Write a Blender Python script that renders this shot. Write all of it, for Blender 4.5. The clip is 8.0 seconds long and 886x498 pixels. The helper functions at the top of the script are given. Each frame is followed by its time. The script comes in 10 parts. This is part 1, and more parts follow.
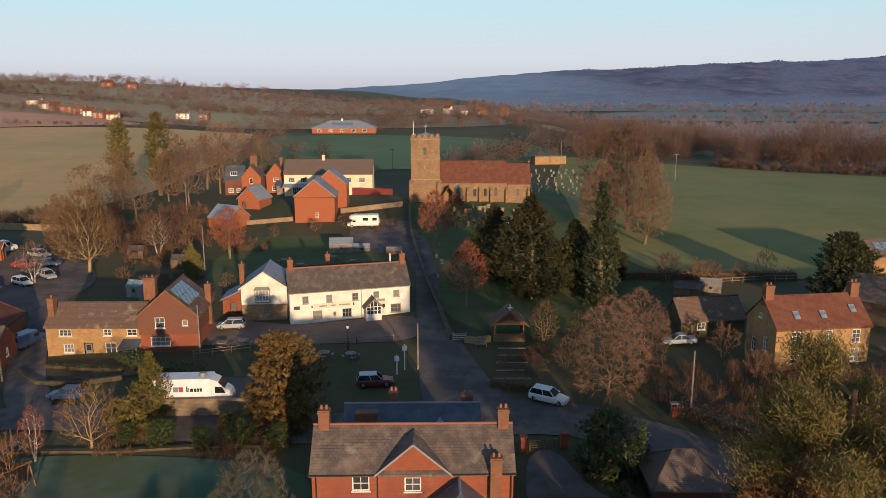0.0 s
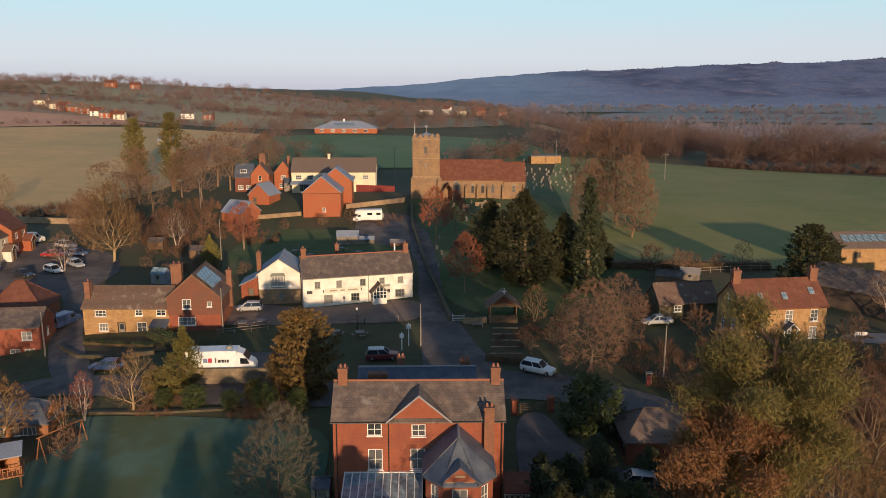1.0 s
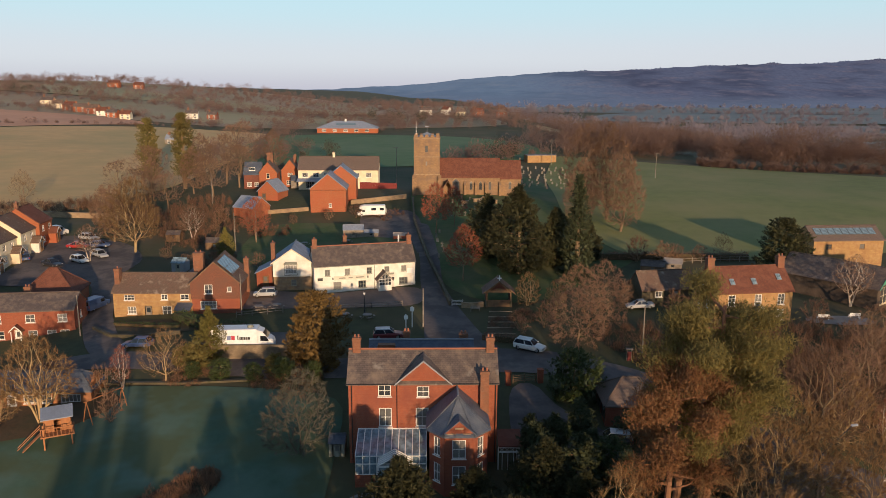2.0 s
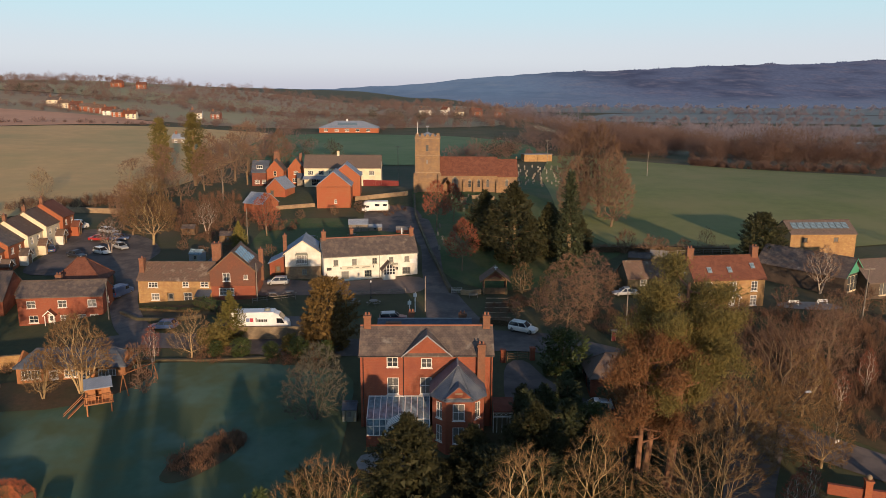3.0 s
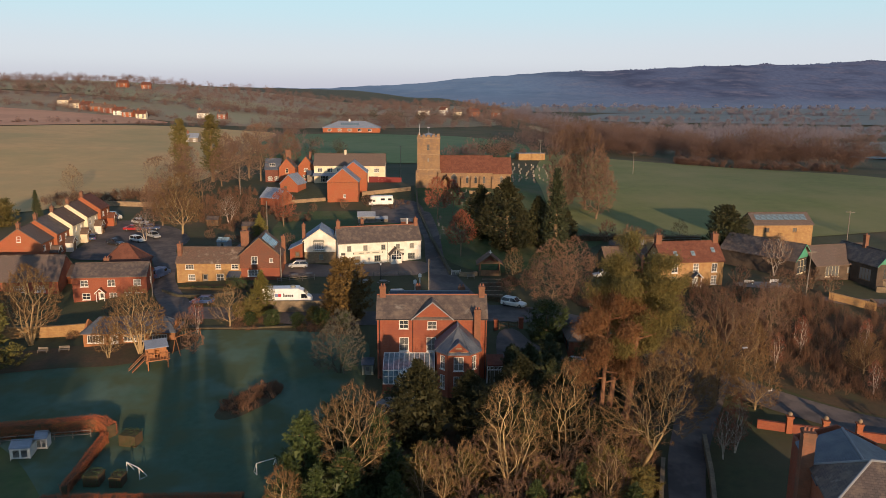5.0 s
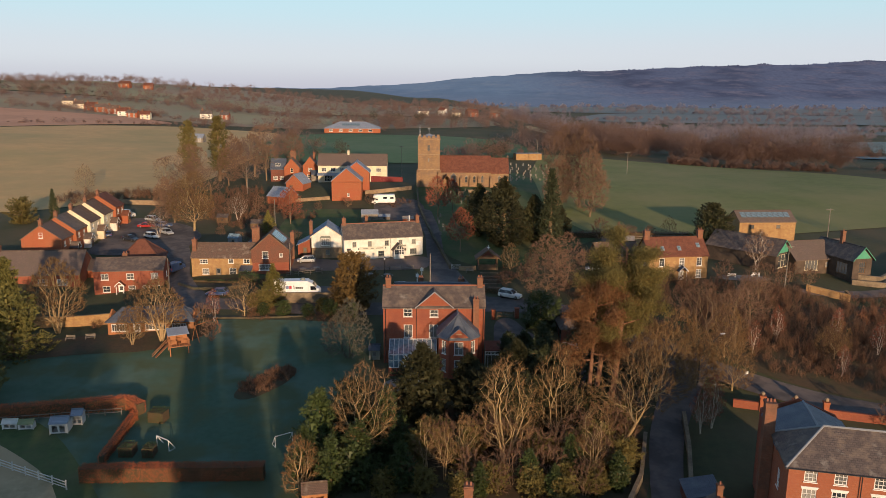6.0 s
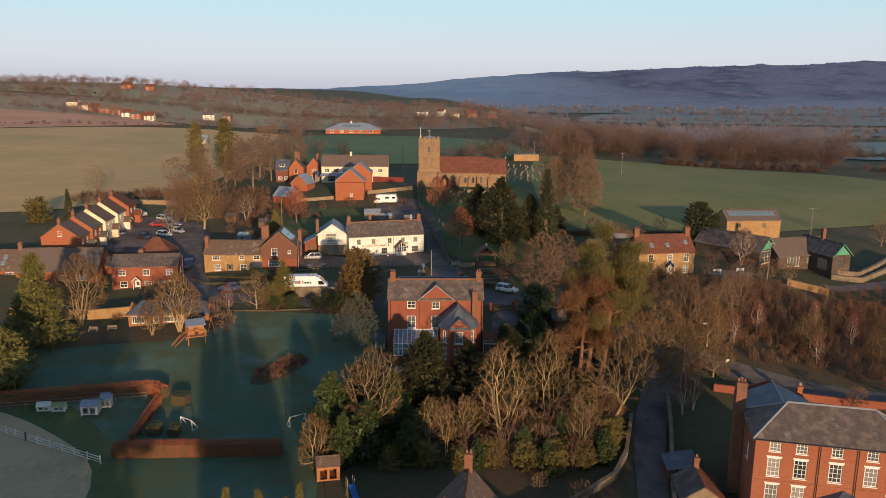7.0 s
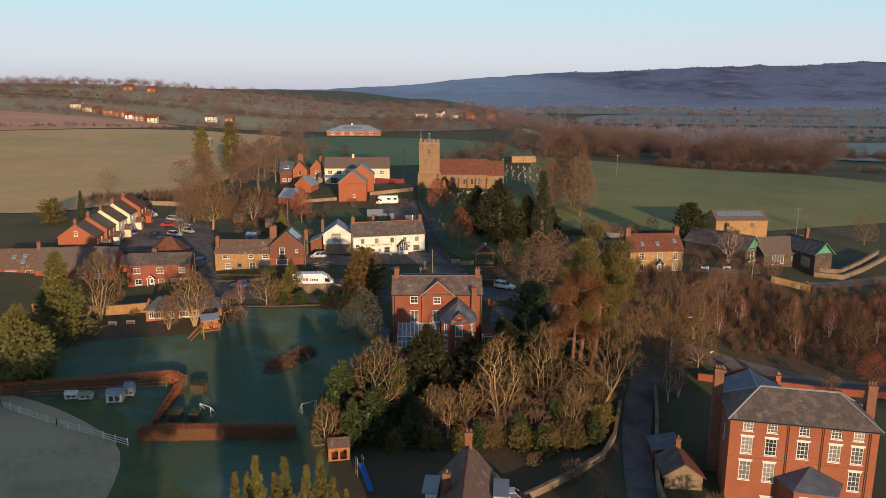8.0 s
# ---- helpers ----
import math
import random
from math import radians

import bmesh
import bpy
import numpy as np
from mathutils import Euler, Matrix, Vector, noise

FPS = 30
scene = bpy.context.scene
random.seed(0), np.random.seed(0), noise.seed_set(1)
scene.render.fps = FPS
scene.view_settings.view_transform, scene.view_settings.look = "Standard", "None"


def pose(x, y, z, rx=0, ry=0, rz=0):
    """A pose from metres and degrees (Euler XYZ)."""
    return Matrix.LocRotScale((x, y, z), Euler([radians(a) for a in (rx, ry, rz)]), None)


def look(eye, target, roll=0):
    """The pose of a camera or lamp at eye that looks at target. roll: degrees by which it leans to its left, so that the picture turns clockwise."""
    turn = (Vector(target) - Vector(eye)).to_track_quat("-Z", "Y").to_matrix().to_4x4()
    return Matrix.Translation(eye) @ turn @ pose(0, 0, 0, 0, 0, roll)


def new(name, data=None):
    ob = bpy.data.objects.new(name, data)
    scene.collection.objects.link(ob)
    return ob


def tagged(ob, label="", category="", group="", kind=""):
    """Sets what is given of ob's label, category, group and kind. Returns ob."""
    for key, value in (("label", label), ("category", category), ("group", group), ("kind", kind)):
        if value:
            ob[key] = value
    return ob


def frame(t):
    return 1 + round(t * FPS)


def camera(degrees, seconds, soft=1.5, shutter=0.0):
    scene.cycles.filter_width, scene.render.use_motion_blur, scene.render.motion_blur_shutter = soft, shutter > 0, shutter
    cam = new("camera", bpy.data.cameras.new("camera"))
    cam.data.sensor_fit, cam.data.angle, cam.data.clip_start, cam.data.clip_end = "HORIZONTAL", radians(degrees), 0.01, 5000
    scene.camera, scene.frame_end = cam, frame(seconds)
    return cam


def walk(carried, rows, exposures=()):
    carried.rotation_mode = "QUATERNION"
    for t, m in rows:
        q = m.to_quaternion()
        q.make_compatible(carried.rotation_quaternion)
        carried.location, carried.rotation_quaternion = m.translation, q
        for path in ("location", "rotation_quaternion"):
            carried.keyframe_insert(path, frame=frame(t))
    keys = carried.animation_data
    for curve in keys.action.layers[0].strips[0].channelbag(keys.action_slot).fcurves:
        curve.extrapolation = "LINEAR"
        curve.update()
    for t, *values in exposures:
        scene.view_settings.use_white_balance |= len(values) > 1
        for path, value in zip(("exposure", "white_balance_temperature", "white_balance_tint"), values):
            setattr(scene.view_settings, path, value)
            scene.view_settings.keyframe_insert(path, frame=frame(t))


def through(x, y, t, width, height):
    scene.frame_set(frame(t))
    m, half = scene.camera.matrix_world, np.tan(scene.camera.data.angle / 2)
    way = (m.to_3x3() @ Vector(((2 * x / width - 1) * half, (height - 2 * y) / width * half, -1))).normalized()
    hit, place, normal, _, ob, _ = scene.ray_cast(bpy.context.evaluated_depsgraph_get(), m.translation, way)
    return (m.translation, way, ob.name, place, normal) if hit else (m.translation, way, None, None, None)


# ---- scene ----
cam = camera(61.04, 8.0, soft=0.6)
# seconds; the eye; pitch from straight down; a zero; yaw; roll
PATH = [
    (0, 0.000, 0.000, 33.500, 78.276, 0, 0.000, 0.000),
    (0.5, -0.128, -5.326, 33.712, 78.298, 0, -0.056, 0.069),
    (1, -0.272, -10.584, 33.931, 78.310, 0, -0.112, 0.133),
    (1.5, -0.431, -15.766, 34.158, 78.314, 0, -0.168, 0.192),
    (2, -0.604, -20.869, 34.398, 78.311, 0, -0.224, 0.247),
    (2.5, -0.790, -25.887, 34.654, 78.304, 0, -0.280, 0.297),
    (3, -0.987, -30.814, 34.928, 78.292, 0, -0.335, 0.341),
    (3.5, -1.195, -35.645, 35.223, 78.278, 0, -0.391, 0.379),
    (4, -1.412, -40.375, 35.543, 78.263, 0, -0.446, 0.411),
    (4.5, -1.637, -44.998, 35.891, 78.247, 0, -0.502, 0.437),
    (5, -1.869, -49.509, 36.270, 78.234, 0, -0.556, 0.457),
    (5.5, -2.107, -53.903, 36.683, 78.223, 0, -0.610, 0.470),
    (6, -2.349, -58.174, 37.133, 78.217, 0, -0.664, 0.475),
    (6.5, -2.595, -62.317, 37.622, 78.217, 0, -0.717, 0.473),
    (7, -2.843, -66.327, 38.155, 78.223, 0, -0.770, 0.463),
    (7.5, -3.092, -70.198, 38.734, 78.238, 0, -0.822, 0.446),
    (8, -3.341, -73.925, 39.363, 78.262, 0, -0.872, 0.420),
]
walk(cam, [(t, pose(x, y, z, 0, 0, yaw) @ pose(0, 0, 0, rx) @ pose(0, 0, 0, 0, 0, roll)) for t, x, y, z, rx, _, yaw, roll in PATH], exposures=((0.0, 0.5, 6400, 12), (8.0, 0.5, 6400, 12)))

# ---- light ----
SUN_FROM_BEHIND, SUN_HEIGHT = 17.0, 7.2   # degrees: from straight behind the first view, towards the east; above the horizon
world = bpy.data.worlds.new("sky")
scene.world = world
world.use_nodes = True
nt = world.node_tree
sky = nt.nodes.new("ShaderNodeTexSky")
sky.sky_type, sky.sun_disc = "NISHITA", False
sky.sun_elevation, sky.sun_rotation = radians(SUN_HEIGHT), radians(180 - SUN_FROM_BEHIND)
sky.altitude, sky.air_density, sky.dust_density, sky.ozone_density = 80, 1.0, 0.9, 3.0
nt.nodes["Background"].inputs["Strength"].default_value = 0.15
# clear pale winter sky: lavender haze at the rim, cyan above it, deeper overhead
up = nt.nodes.new("ShaderNodeSeparateXYZ")
nt.links.new(nt.nodes.new("ShaderNodeTexCoord").outputs["Generated"], up.inputs[0])
tone = nt.nodes.new("ShaderNodeValToRGB")
tone.color_ramp.interpolation = "EASE"
for k, (at_z, c) in enumerate(((0.0, (0.65, 0.655, 0.77)), (0.045, (0.775, 0.815, 0.89)), (0.115, (0.65, 0.88, 0.94)), (0.30, (0.34, 0.52, 0.72)), (1.0, (0.07, 0.125, 0.24)))):
    e = tone.color_ramp.elements[k] if k < 2 else tone.color_ramp.elements.new(at_z)
    e.position, e.color = at_z, (*c, 1)
nt.links.new(up.outputs["Z"], tone.inputs[0])
gain = nt.nodes.new("ShaderNodeVectorMath")
gain.operation = "SCALE"
gain.inputs["Scale"].default_value = 4.25
nt.links.new(tone.outputs[0], gain.inputs[0])
haze = nt.nodes.new("ShaderNodeMix")
haze.data_type = "RGBA"
haze.inputs[0].default_value = 0.86
nt.links.new(sky.outputs[0], haze.inputs[6])
nt.links.new(gain.outputs[0], haze.inputs[7])
nt.links.new(haze.outputs[2], nt.nodes["Background"].inputs["Color"])
sun_data = bpy.data.lights.new("sun", "SUN")
sun_data.energy, sun_data.angle, sun_data.color = 3.75, radians(1.0), (1.0, 0.70, 0.42)
sun = new("sun", sun_data)
a, h = radians(SUN_FROM_BEHIND), radians(SUN_HEIGHT)
sun.matrix_world = look((200 * math.sin(a) * math.cos(h), -200 * math.cos(a) * math.cos(h), 200 * math.sin(h)), (0, 0, 0))


# ---- materials ----
def nodes_of(m):
    m.use_nodes = True
    return m.node_tree, m.node_tree.nodes["Principled BSDF"]


def mix_colors(t, fac, c1, c2):
    n = t.nodes.new("ShaderNodeMix")
    n.data_type = "RGBA"
    for k, v in ((6, c1), (7, c2)):
        if isinstance(v, tuple):
            n.inputs[k].default_value = (*v, 1)
        else:
            t.links.new(v, n.inputs[k])
    if isinstance(fac, float):
        n.inputs[0].default_value = fac
    else:
        t.links.new(fac, n.inputs[0])
    return n.outputs[2]


def noise_fac(t, vec, scale, detail=4.0, lo=0.35, hi=0.65, rough=0.6, stretch=None):
    n = t.nodes.new("ShaderNodeTexNoise")
    n.inputs["Scale"].default_value, n.inputs["Detail"].default_value, n.inputs["Roughness"].default_value = scale, detail, rough
    if stretch:
        mp = t.nodes.new("ShaderNodeMapping")
        mp.inputs["Scale"].default_value = stretch
        t.links.new(vec, mp.inputs["Vector"])
        vec = mp.outputs[0]
    t.links.new(vec, n.inputs["Vector"])
    r = t.nodes.new("ShaderNodeMapRange")
    r.inputs[1].default_value, r.inputs[2].default_value = lo, hi
    t.links.new(n.outputs[0], r.inputs[0])
    return r.outputs[0]


def surface(name, c1, c2, scale=1.0, c3=None, scale3=0.1, rough=0.85, bump=0.0, metal=0.0, vary=0.0, stretch=None, c4=None, scale4=0.03, spec=0.3):
    """A plain weathered surface: c1 and c2 mingle at one scale, c3 (stains) at a larger one, c4 at the largest; vary: object to object."""
    m = bpy.data.materials.new(name)
    t, b = nodes_of(m)
    vec = t.nodes.new("ShaderNodeTexCoord").outputs["Object"]
    fac = noise_fac(t, vec, scale, 5.0, 0.3, 0.7, stretch=stretch)
    col = mix_colors(t, fac, c1, c2)
    if c3:
        col = mix_colors(t, noise_fac(t, vec, scale3, 4.0, 0.42, 0.68), col, c3)
    if c4:
        col = mix_colors(t, noise_fac(t, vec, scale4, 3.0, 0.45, 0.6), col, c4)
    if vary:
        info = t.nodes.new("ShaderNodeObjectInfo")
        hsv = t.nodes.new("ShaderNodeHueSaturation")
        r = t.nodes.new("ShaderNodeMapRange")
        r.inputs[3].default_value, r.inputs[4].default_value = 1 - vary, 1 + vary
        t.links.new(info.outputs["Random"], r.inputs[0])
        t.links.new(r.outputs[0], hsv.inputs["Value"])
        t.links.new(col, hsv.inputs["Color"])
        col = hsv.outputs[0]
    t.links.new(col, b.inputs["Base Color"])
    b.inputs["Roughness"].default_value, b.inputs["Metallic"].default_value = rough, metal
    b.inputs["Specular IOR Level"].default_value = spec
    if bump:
        bp = t.nodes.new("ShaderNodeBump")
        bp.inputs["Strength"].default_value, bp.inputs["Distance"].default_value = bump, 0.05
        t.links.new(fac, bp.inputs["Height"])
        t.links.new(bp.outputs[0], b.inputs["Normal"])
    return m


def coursed(name, c1, c2, mortar, wide, high, gap=0.012, stain=None, stain_scale=0.5, rough=0.85, bump=0.4, offset=0.5, frost=None, frost_lo=0.5):
    """Bricks, stones, slates or tiles in courses, laid by the mesh's own metres (its UV)."""
    m = bpy.data.materials.new(name)
    t, b = nodes_of(m)
    tc = t.nodes.new("ShaderNodeTexCoord")
    br = t.nodes.new("ShaderNodeTexBrick")
    br.offset = offset
    for k, v in (("Color1", c1), ("Color2", c2), ("Mortar", mortar)):
        br.inputs[k].default_value = (*v, 1)
    for k, v in (("Scale", 1.0), ("Brick Width", wide), ("Row Height", high), ("Mortar Size", gap), ("Bias", 0.0), ("Mortar Smooth", 0.3)):
        br.inputs[k].default_value = v
    t.links.new(tc.outputs["UV"], br.inputs["Vector"])
    col = br.outputs["Color"]
    fine = noise_fac(t, tc.outputs["Object"], 3.0, 5.0, 0.3, 0.7)
    dark = tuple(v * 0.62 for v in c1)
    col = mix_colors(t, fine, col, mix_colors(t, 0.55, col, dark))
    runs = noise_fac(t, tc.outputs["UV"], 1.0, 3.0, 0.42, 0.72, stretch=(0.35, 1.0 / max(0.1, high), 1.0))
    col = mix_colors(t, runs, col, mix_colors(t, 0.6, col, dark))
    blot = noise_fac(t, tc.outputs["Object"], 0.28, 4.0, 0.45, 0.7)
    col = mix_colors(t, blot, col, mix_colors(t, 0.5, col, dark))
    if stain:
        col = mix_colors(t, noise_fac(t, tc.outputs["Object"], stain_scale, 5.0, 0.45, 0.72), col, stain)
    if frost:
        col = mix_colors(t, noise_fac(t, tc.outputs["Object"], 0.8, 6.0, frost_lo, frost_lo + 0.15), col, frost)
    t.links.new(col, b.inputs["Base Color"])
    b.inputs["Roughness"].default_value = rough
    b.inputs["Specular IOR Level"].default_value = 0.3
    bp = t.nodes.new("ShaderNodeBump")
    bp.inputs["Strength"].default_value, bp.inputs["Distance"].default_value = bump, 0.02
    bp.invert = True
    t.links.new(br.outputs["Fac"], bp.inputs["Height"])
    t.links.new(bp.outputs[0], b.inputs["Normal"])
    return m


def leafy(name, c1, c2, c3=None, rough=0.7, through=0.0):
    """Leaves or twigs, a tone for each loose piece."""
    m = bpy.data.materials.new(name)
    t, b = nodes_of(m)
    ramp = t.nodes.new("ShaderNodeValToRGB")
    t.links.new(t.nodes.new("ShaderNodeNewGeometry").outputs["Random Per Island"], ramp.inputs[0])
    ramp.color_ramp.elements[0].color, ramp.color_ramp.elements[1].color = (*c1, 1), (*c2, 1)
    if c3:
        e = ramp.color_ramp.elements.new(0.5)
        e.color = (*c3, 1)
    info = t.nodes.new("ShaderNodeObjectInfo")
    hsv = t.nodes.new("ShaderNodeHueSaturation")
    r = t.nodes.new("ShaderNodeMapRange")
    r.inputs[3].default_value, r.inputs[4].default_value = 0.8, 1.2
    t.links.new(info.outputs["Random"], r.inputs[0])
    t.links.new(r.outputs[0], hsv.inputs["Value"])
    t.links.new(ramp.outputs[0], hsv.inputs["Color"])
    t.links.new(hsv.outputs[0], b.inputs["Base Color"])
    b.inputs["Roughness"].default_value = rough
    b.inputs["Specular IOR Level"].default_value = 0.25
    if through:   # light that comes through the thin twigs
        tl = t.nodes.new("ShaderNodeBsdfTranslucent")
        t.links.new(hsv.outputs[0], tl.inputs["Color"])
        mx = t.nodes.new("ShaderNodeMixShader")
        mx.inputs[0].default_value = through
        t.links.new(b.outputs[0], mx.inputs[1])
        t.links.new(tl.outputs[0], mx.inputs[2])
        t.links.new(mx.outputs[0], t.nodes["Material Output"].inputs["Surface"])
    return m


def plain(name, c, rough=0.5, metal=0.0, spec=0.5):
    return surface(name, c, tuple(v * 0.86 for v in c), 2.5, tuple(v * 0.8 for v in c), 0.7, rough, 0.0, metal, spec=spec)


def glass_mat(name, tint=(0.02, 0.025, 0.03), rough=0.06, pale_tone=None):
    m = bpy.data.materials.new(name)
    t, b = nodes_of(m)
    vec = t.nodes.new("ShaderNodeTexCoord").outputs["Object"]
    c = mix_colors(t, noise_fac(t, vec, 1.5, 2.0), tint, tuple(v * 2.2 for v in tint))
    # a paler base tone, mixed in by a random amount for each pane
    if pale_tone:
        info = t.nodes.new("ShaderNodeObjectInfo")
        r = t.nodes.new("ShaderNodeMapRange")
        r.inputs[1].default_value, r.inputs[2].default_value, r.inputs[4].default_value = 0.15, 1.0, 0.8
        t.links.new(info.outputs["Random"], r.inputs[0])
        c = mix_colors(t, r.outputs[0], c, pale_tone)
    t.links.new(c, b.inputs["Base Color"])
    b.inputs["Roughness"].default_value, b.inputs["IOR"].default_value = rough, 1.5
    b.inputs["Specular IOR Level"].default_value = 0.6
    return m


BRICK_RED = coursed("red brick", (0.36, 0.095, 0.045), (0.27, 0.065, 0.035), (0.26, 0.15, 0.10), 0.225, 0.075, stain=(0.20, 0.06, 0.04), stain_scale=0.35)
BRICK_ORANGE = coursed("orange brick", (0.43, 0.125, 0.05), (0.34, 0.09, 0.04), (0.30, 0.17, 0.10), 0.225, 0.075, stain=(0.36, 0.10, 0.05), stain_scale=0.3)
BRICK_GEORGIAN = coursed("old brick", (0.41, 0.124, 0.053), (0.315, 0.088, 0.045), (0.31, 0.18, 0.12), 0.225, 0.075, stain=(0.28, 0.09, 0.05), stain_scale=0.25)
BRICK_DARK = coursed("sooty brick", (0.24, 0.075, 0.045), (0.18, 0.06, 0.04), (0.16, 0.10, 0.08), 0.225, 0.075, stain=(0.12, 0.05, 0.04))
CHIMNEY_BRICK = coursed("weathered chimney brick", (0.30, 0.115, 0.06), (0.21, 0.085, 0.05), (0.24, 0.16, 0.11), 0.225, 0.075, stain=(0.13, 0.075, 0.05), stain_scale=0.9)
STONE = coursed("rubble stone", (0.42, 0.29, 0.16), (0.30, 0.20, 0.12), (0.34, 0.26, 0.18), 0.55, 0.24, 0.03, stain=(0.20, 0.13, 0.09), stain_scale=0.8, bump=0.8)
STONE_WARM = coursed("golden rubble stone", (0.50, 0.30, 0.12), (0.37, 0.21, 0.09), (0.40, 0.27, 0.15), 0.5, 0.22, 0.03, stain=(0.28, 0.15, 0.07), stain_scale=0.8, bump=0.8)
STONE_CHURCH = coursed("red sandstone", (0.36, 0.22, 0.11), (0.24, 0.145, 0.08), (0.30, 0.20, 0.13), 0.6, 0.3, 0.03, stain=(0.18, 0.12, 0.09), stain_scale=0.6, bump=0.8)
STONE_WALL = coursed("garden wall stone", (0.36, 0.27, 0.17), (0.25, 0.18, 0.12), (0.20, 0.15, 0.10), 0.4, 0.16, 0.03, stain=(0.13, 0.10, 0.07), stain_scale=0.7, bump=1.0)
STONE_MOSS = coursed("mossy wall stone", (0.17, 0.135, 0.085), (0.11, 0.09, 0.06), (0.09, 0.075, 0.05), 0.4, 0.16, 0.03, stain=(0.06, 0.06, 0.03), stain_scale=0.5, bump=1.0)
WHITEWASH = surface("whitewashed render", (0.78, 0.74, 0.66), (0.71, 0.67, 0.59), 1.5, (0.58, 0.53, 0.45), 0.5, 0.9, 0.15)
CREAM = surface("cream render", (0.76, 0.66, 0.47), (0.70, 0.60, 0.42), 1.2, (0.6, 0.5, 0.35), 0.4, 0.9, 0.1)
SLATE = coursed("grey slate", (0.15, 0.115, 0.10), (0.095, 0.078, 0.074), (0.05, 0.042, 0.042), 0.36, 0.24, 0.022, stain=(0.20, 0.15, 0.115), stain_scale=0.9, rough=0.6, bump=0.8, frost=(0.24, 0.21, 0.18), frost_lo=0.6)
SLATE_BLUE = coursed("blue slate", (0.11, 0.13, 0.17), (0.085, 0.10, 0.135), (0.04, 0.045, 0.06), 0.3, 0.22, 0.02, stain=(0.14, 0.15, 0.17), rough=0.5)
SLATE_FROST = coursed("frosted slate", (0.34, 0.38, 0.45), (0.26, 0.30, 0.37), (0.14, 0.16, 0.20), 0.3, 0.22, 0.02, stain=(0.2, 0.22, 0.26), rough=0.7)
TILE_BROWN = coursed("brown clay tiles", (0.235, 0.145, 0.105), (0.16, 0.10, 0.075), (0.055, 0.04, 0.034), 0.24, 0.2, 0.022, stain=(0.12, 0.09, 0.065), stain_scale=0.8, bump=0.8, frost=(0.30, 0.225, 0.175), frost_lo=0.56)
TILE_RED = coursed("red clay tiles", (0.22, 0.078, 0.045), (0.16, 0.06, 0.04), (0.07, 0.034, 0.026), 0.2, 0.16, 0.02, stain=(0.2, 0.08, 0.05), stain_scale=0.8)
TILE_GREY = coursed("grey brown tiles", (0.22, 0.155, 0.125), (0.16, 0.12, 0.10), (0.06, 0.045, 0.04), 0.25, 0.2, 0.02, stain=(0.13, 0.10, 0.08), stain_scale=0.7)
TILE_HUNG = coursed("hung clay tiles", (0.25, 0.10, 0.06), (0.18, 0.075, 0.05), (0.07, 0.035, 0.03), 0.17, 0.1, 0.012, stain=(0.14, 0.07, 0.05))
WHITE_PAINT = plain("white paint", (0.80, 0.78, 0.74), 0.45)
GREY_PAINT = plain("grey green paint", (0.25, 0.25, 0.2), 0.5)
BLACK_PAINT = plain("black paint", (0.02, 0.02, 0.022), 0.4)
GREEN_PAINT = plain("green paint", (0.08, 0.33, 0.20), 0.5)
OAK = surface("oak boards", (0.24, 0.14, 0.07), (0.15, 0.09, 0.05), 3.0, (0.10, 0.065, 0.04), 0.6, 0.75, 0.2, stretch=(6, 6, 0.6))
CEDAR = surface("orange timber", (0.42, 0.18, 0.07), (0.30, 0.12, 0.05), 3.0, (0.22, 0.10, 0.05), 0.6, 0.75, 0.2, stretch=(6, 6, 0.6))
GREY_WOOD = surface("weathered grey timber", (0.30, 0.25, 0.20), (0.19, 0.16, 0.13), 3.0, (0.13, 0.11, 0.09), 0.6, 0.85, 0.2)
DARK_BOARDS = surface("dark stained boards", (0.085, 0.06, 0.045), (0.055, 0.04, 0.03), 3.0, (0.12, 0.085, 0.06), 0.5, 0.8, 0.2, stretch=(6, 6, 0.6))
POT = plain("terracotta", (0.30, 0.115, 0.065), 0.8)
LEAD = plain("lead", (0.26, 0.27, 0.29), 0.6)
PANE = glass_mat("window glass", pale_tone=(0.34, 0.32, 0.29))
GLAZING = glass_mat("roof glazing", (0.10, 0.14, 0.165), 0.1)
BARK = surface("bark", (0.24, 0.16, 0.095), (0.15, 0.10, 0.065), 2.5, (0.19, 0.14, 0.08), 0.5, 0.95, 0.3, vary=0.2)
BARK_PINE = surface("pine bark", (0.28, 0.14, 0.075), (0.19, 0.10, 0.06), 2.5, (0.2, 0.10, 0.06), 0.4, 0.95, 0.3)
BARK_BIRCH = surface("birch bark", (0.62, 0.54, 0.44), (0.45, 0.36, 0.28), 2.0, (0.2, 0.14, 0.11), 1.5, 0.8, 0.2)
TWIGS = leafy("bare twigs", (0.2, 0.115, 0.075), (0.15, 0.088, 0.06), (0.245, 0.145, 0.088), through=0.25)
TWIGS_RED = leafy("reddish twigs", (0.24, 0.072, 0.042), (0.17, 0.056, 0.036), (0.28, 0.095, 0.05))
TWIGS_PALE = leafy("pale twigs", (0.20, 0.115, 0.055), (0.12, 0.073, 0.04), (0.26, 0.155, 0.065), through=0.2)
BARK_TAN = surface("tan bark", (0.44, 0.30, 0.155), (0.31, 0.21, 0.115), 2.5, (0.33, 0.26, 0.125), 0.5, 0.95, 0.3, vary=0.15)
YEW = leafy("yew foliage", (0.036, 0.038, 0.015), (0.024, 0.029, 0.013), (0.052, 0.048, 0.018))
CONIFER = leafy("conifer foliage", (0.046, 0.058, 0.028), (0.032, 0.042, 0.021), (0.062, 0.07, 0.032))
PINE = leafy("pine foliage", (0.165, 0.142, 0.046), (0.108, 0.10, 0.035), (0.21, 0.158, 0.05), through=0.3)
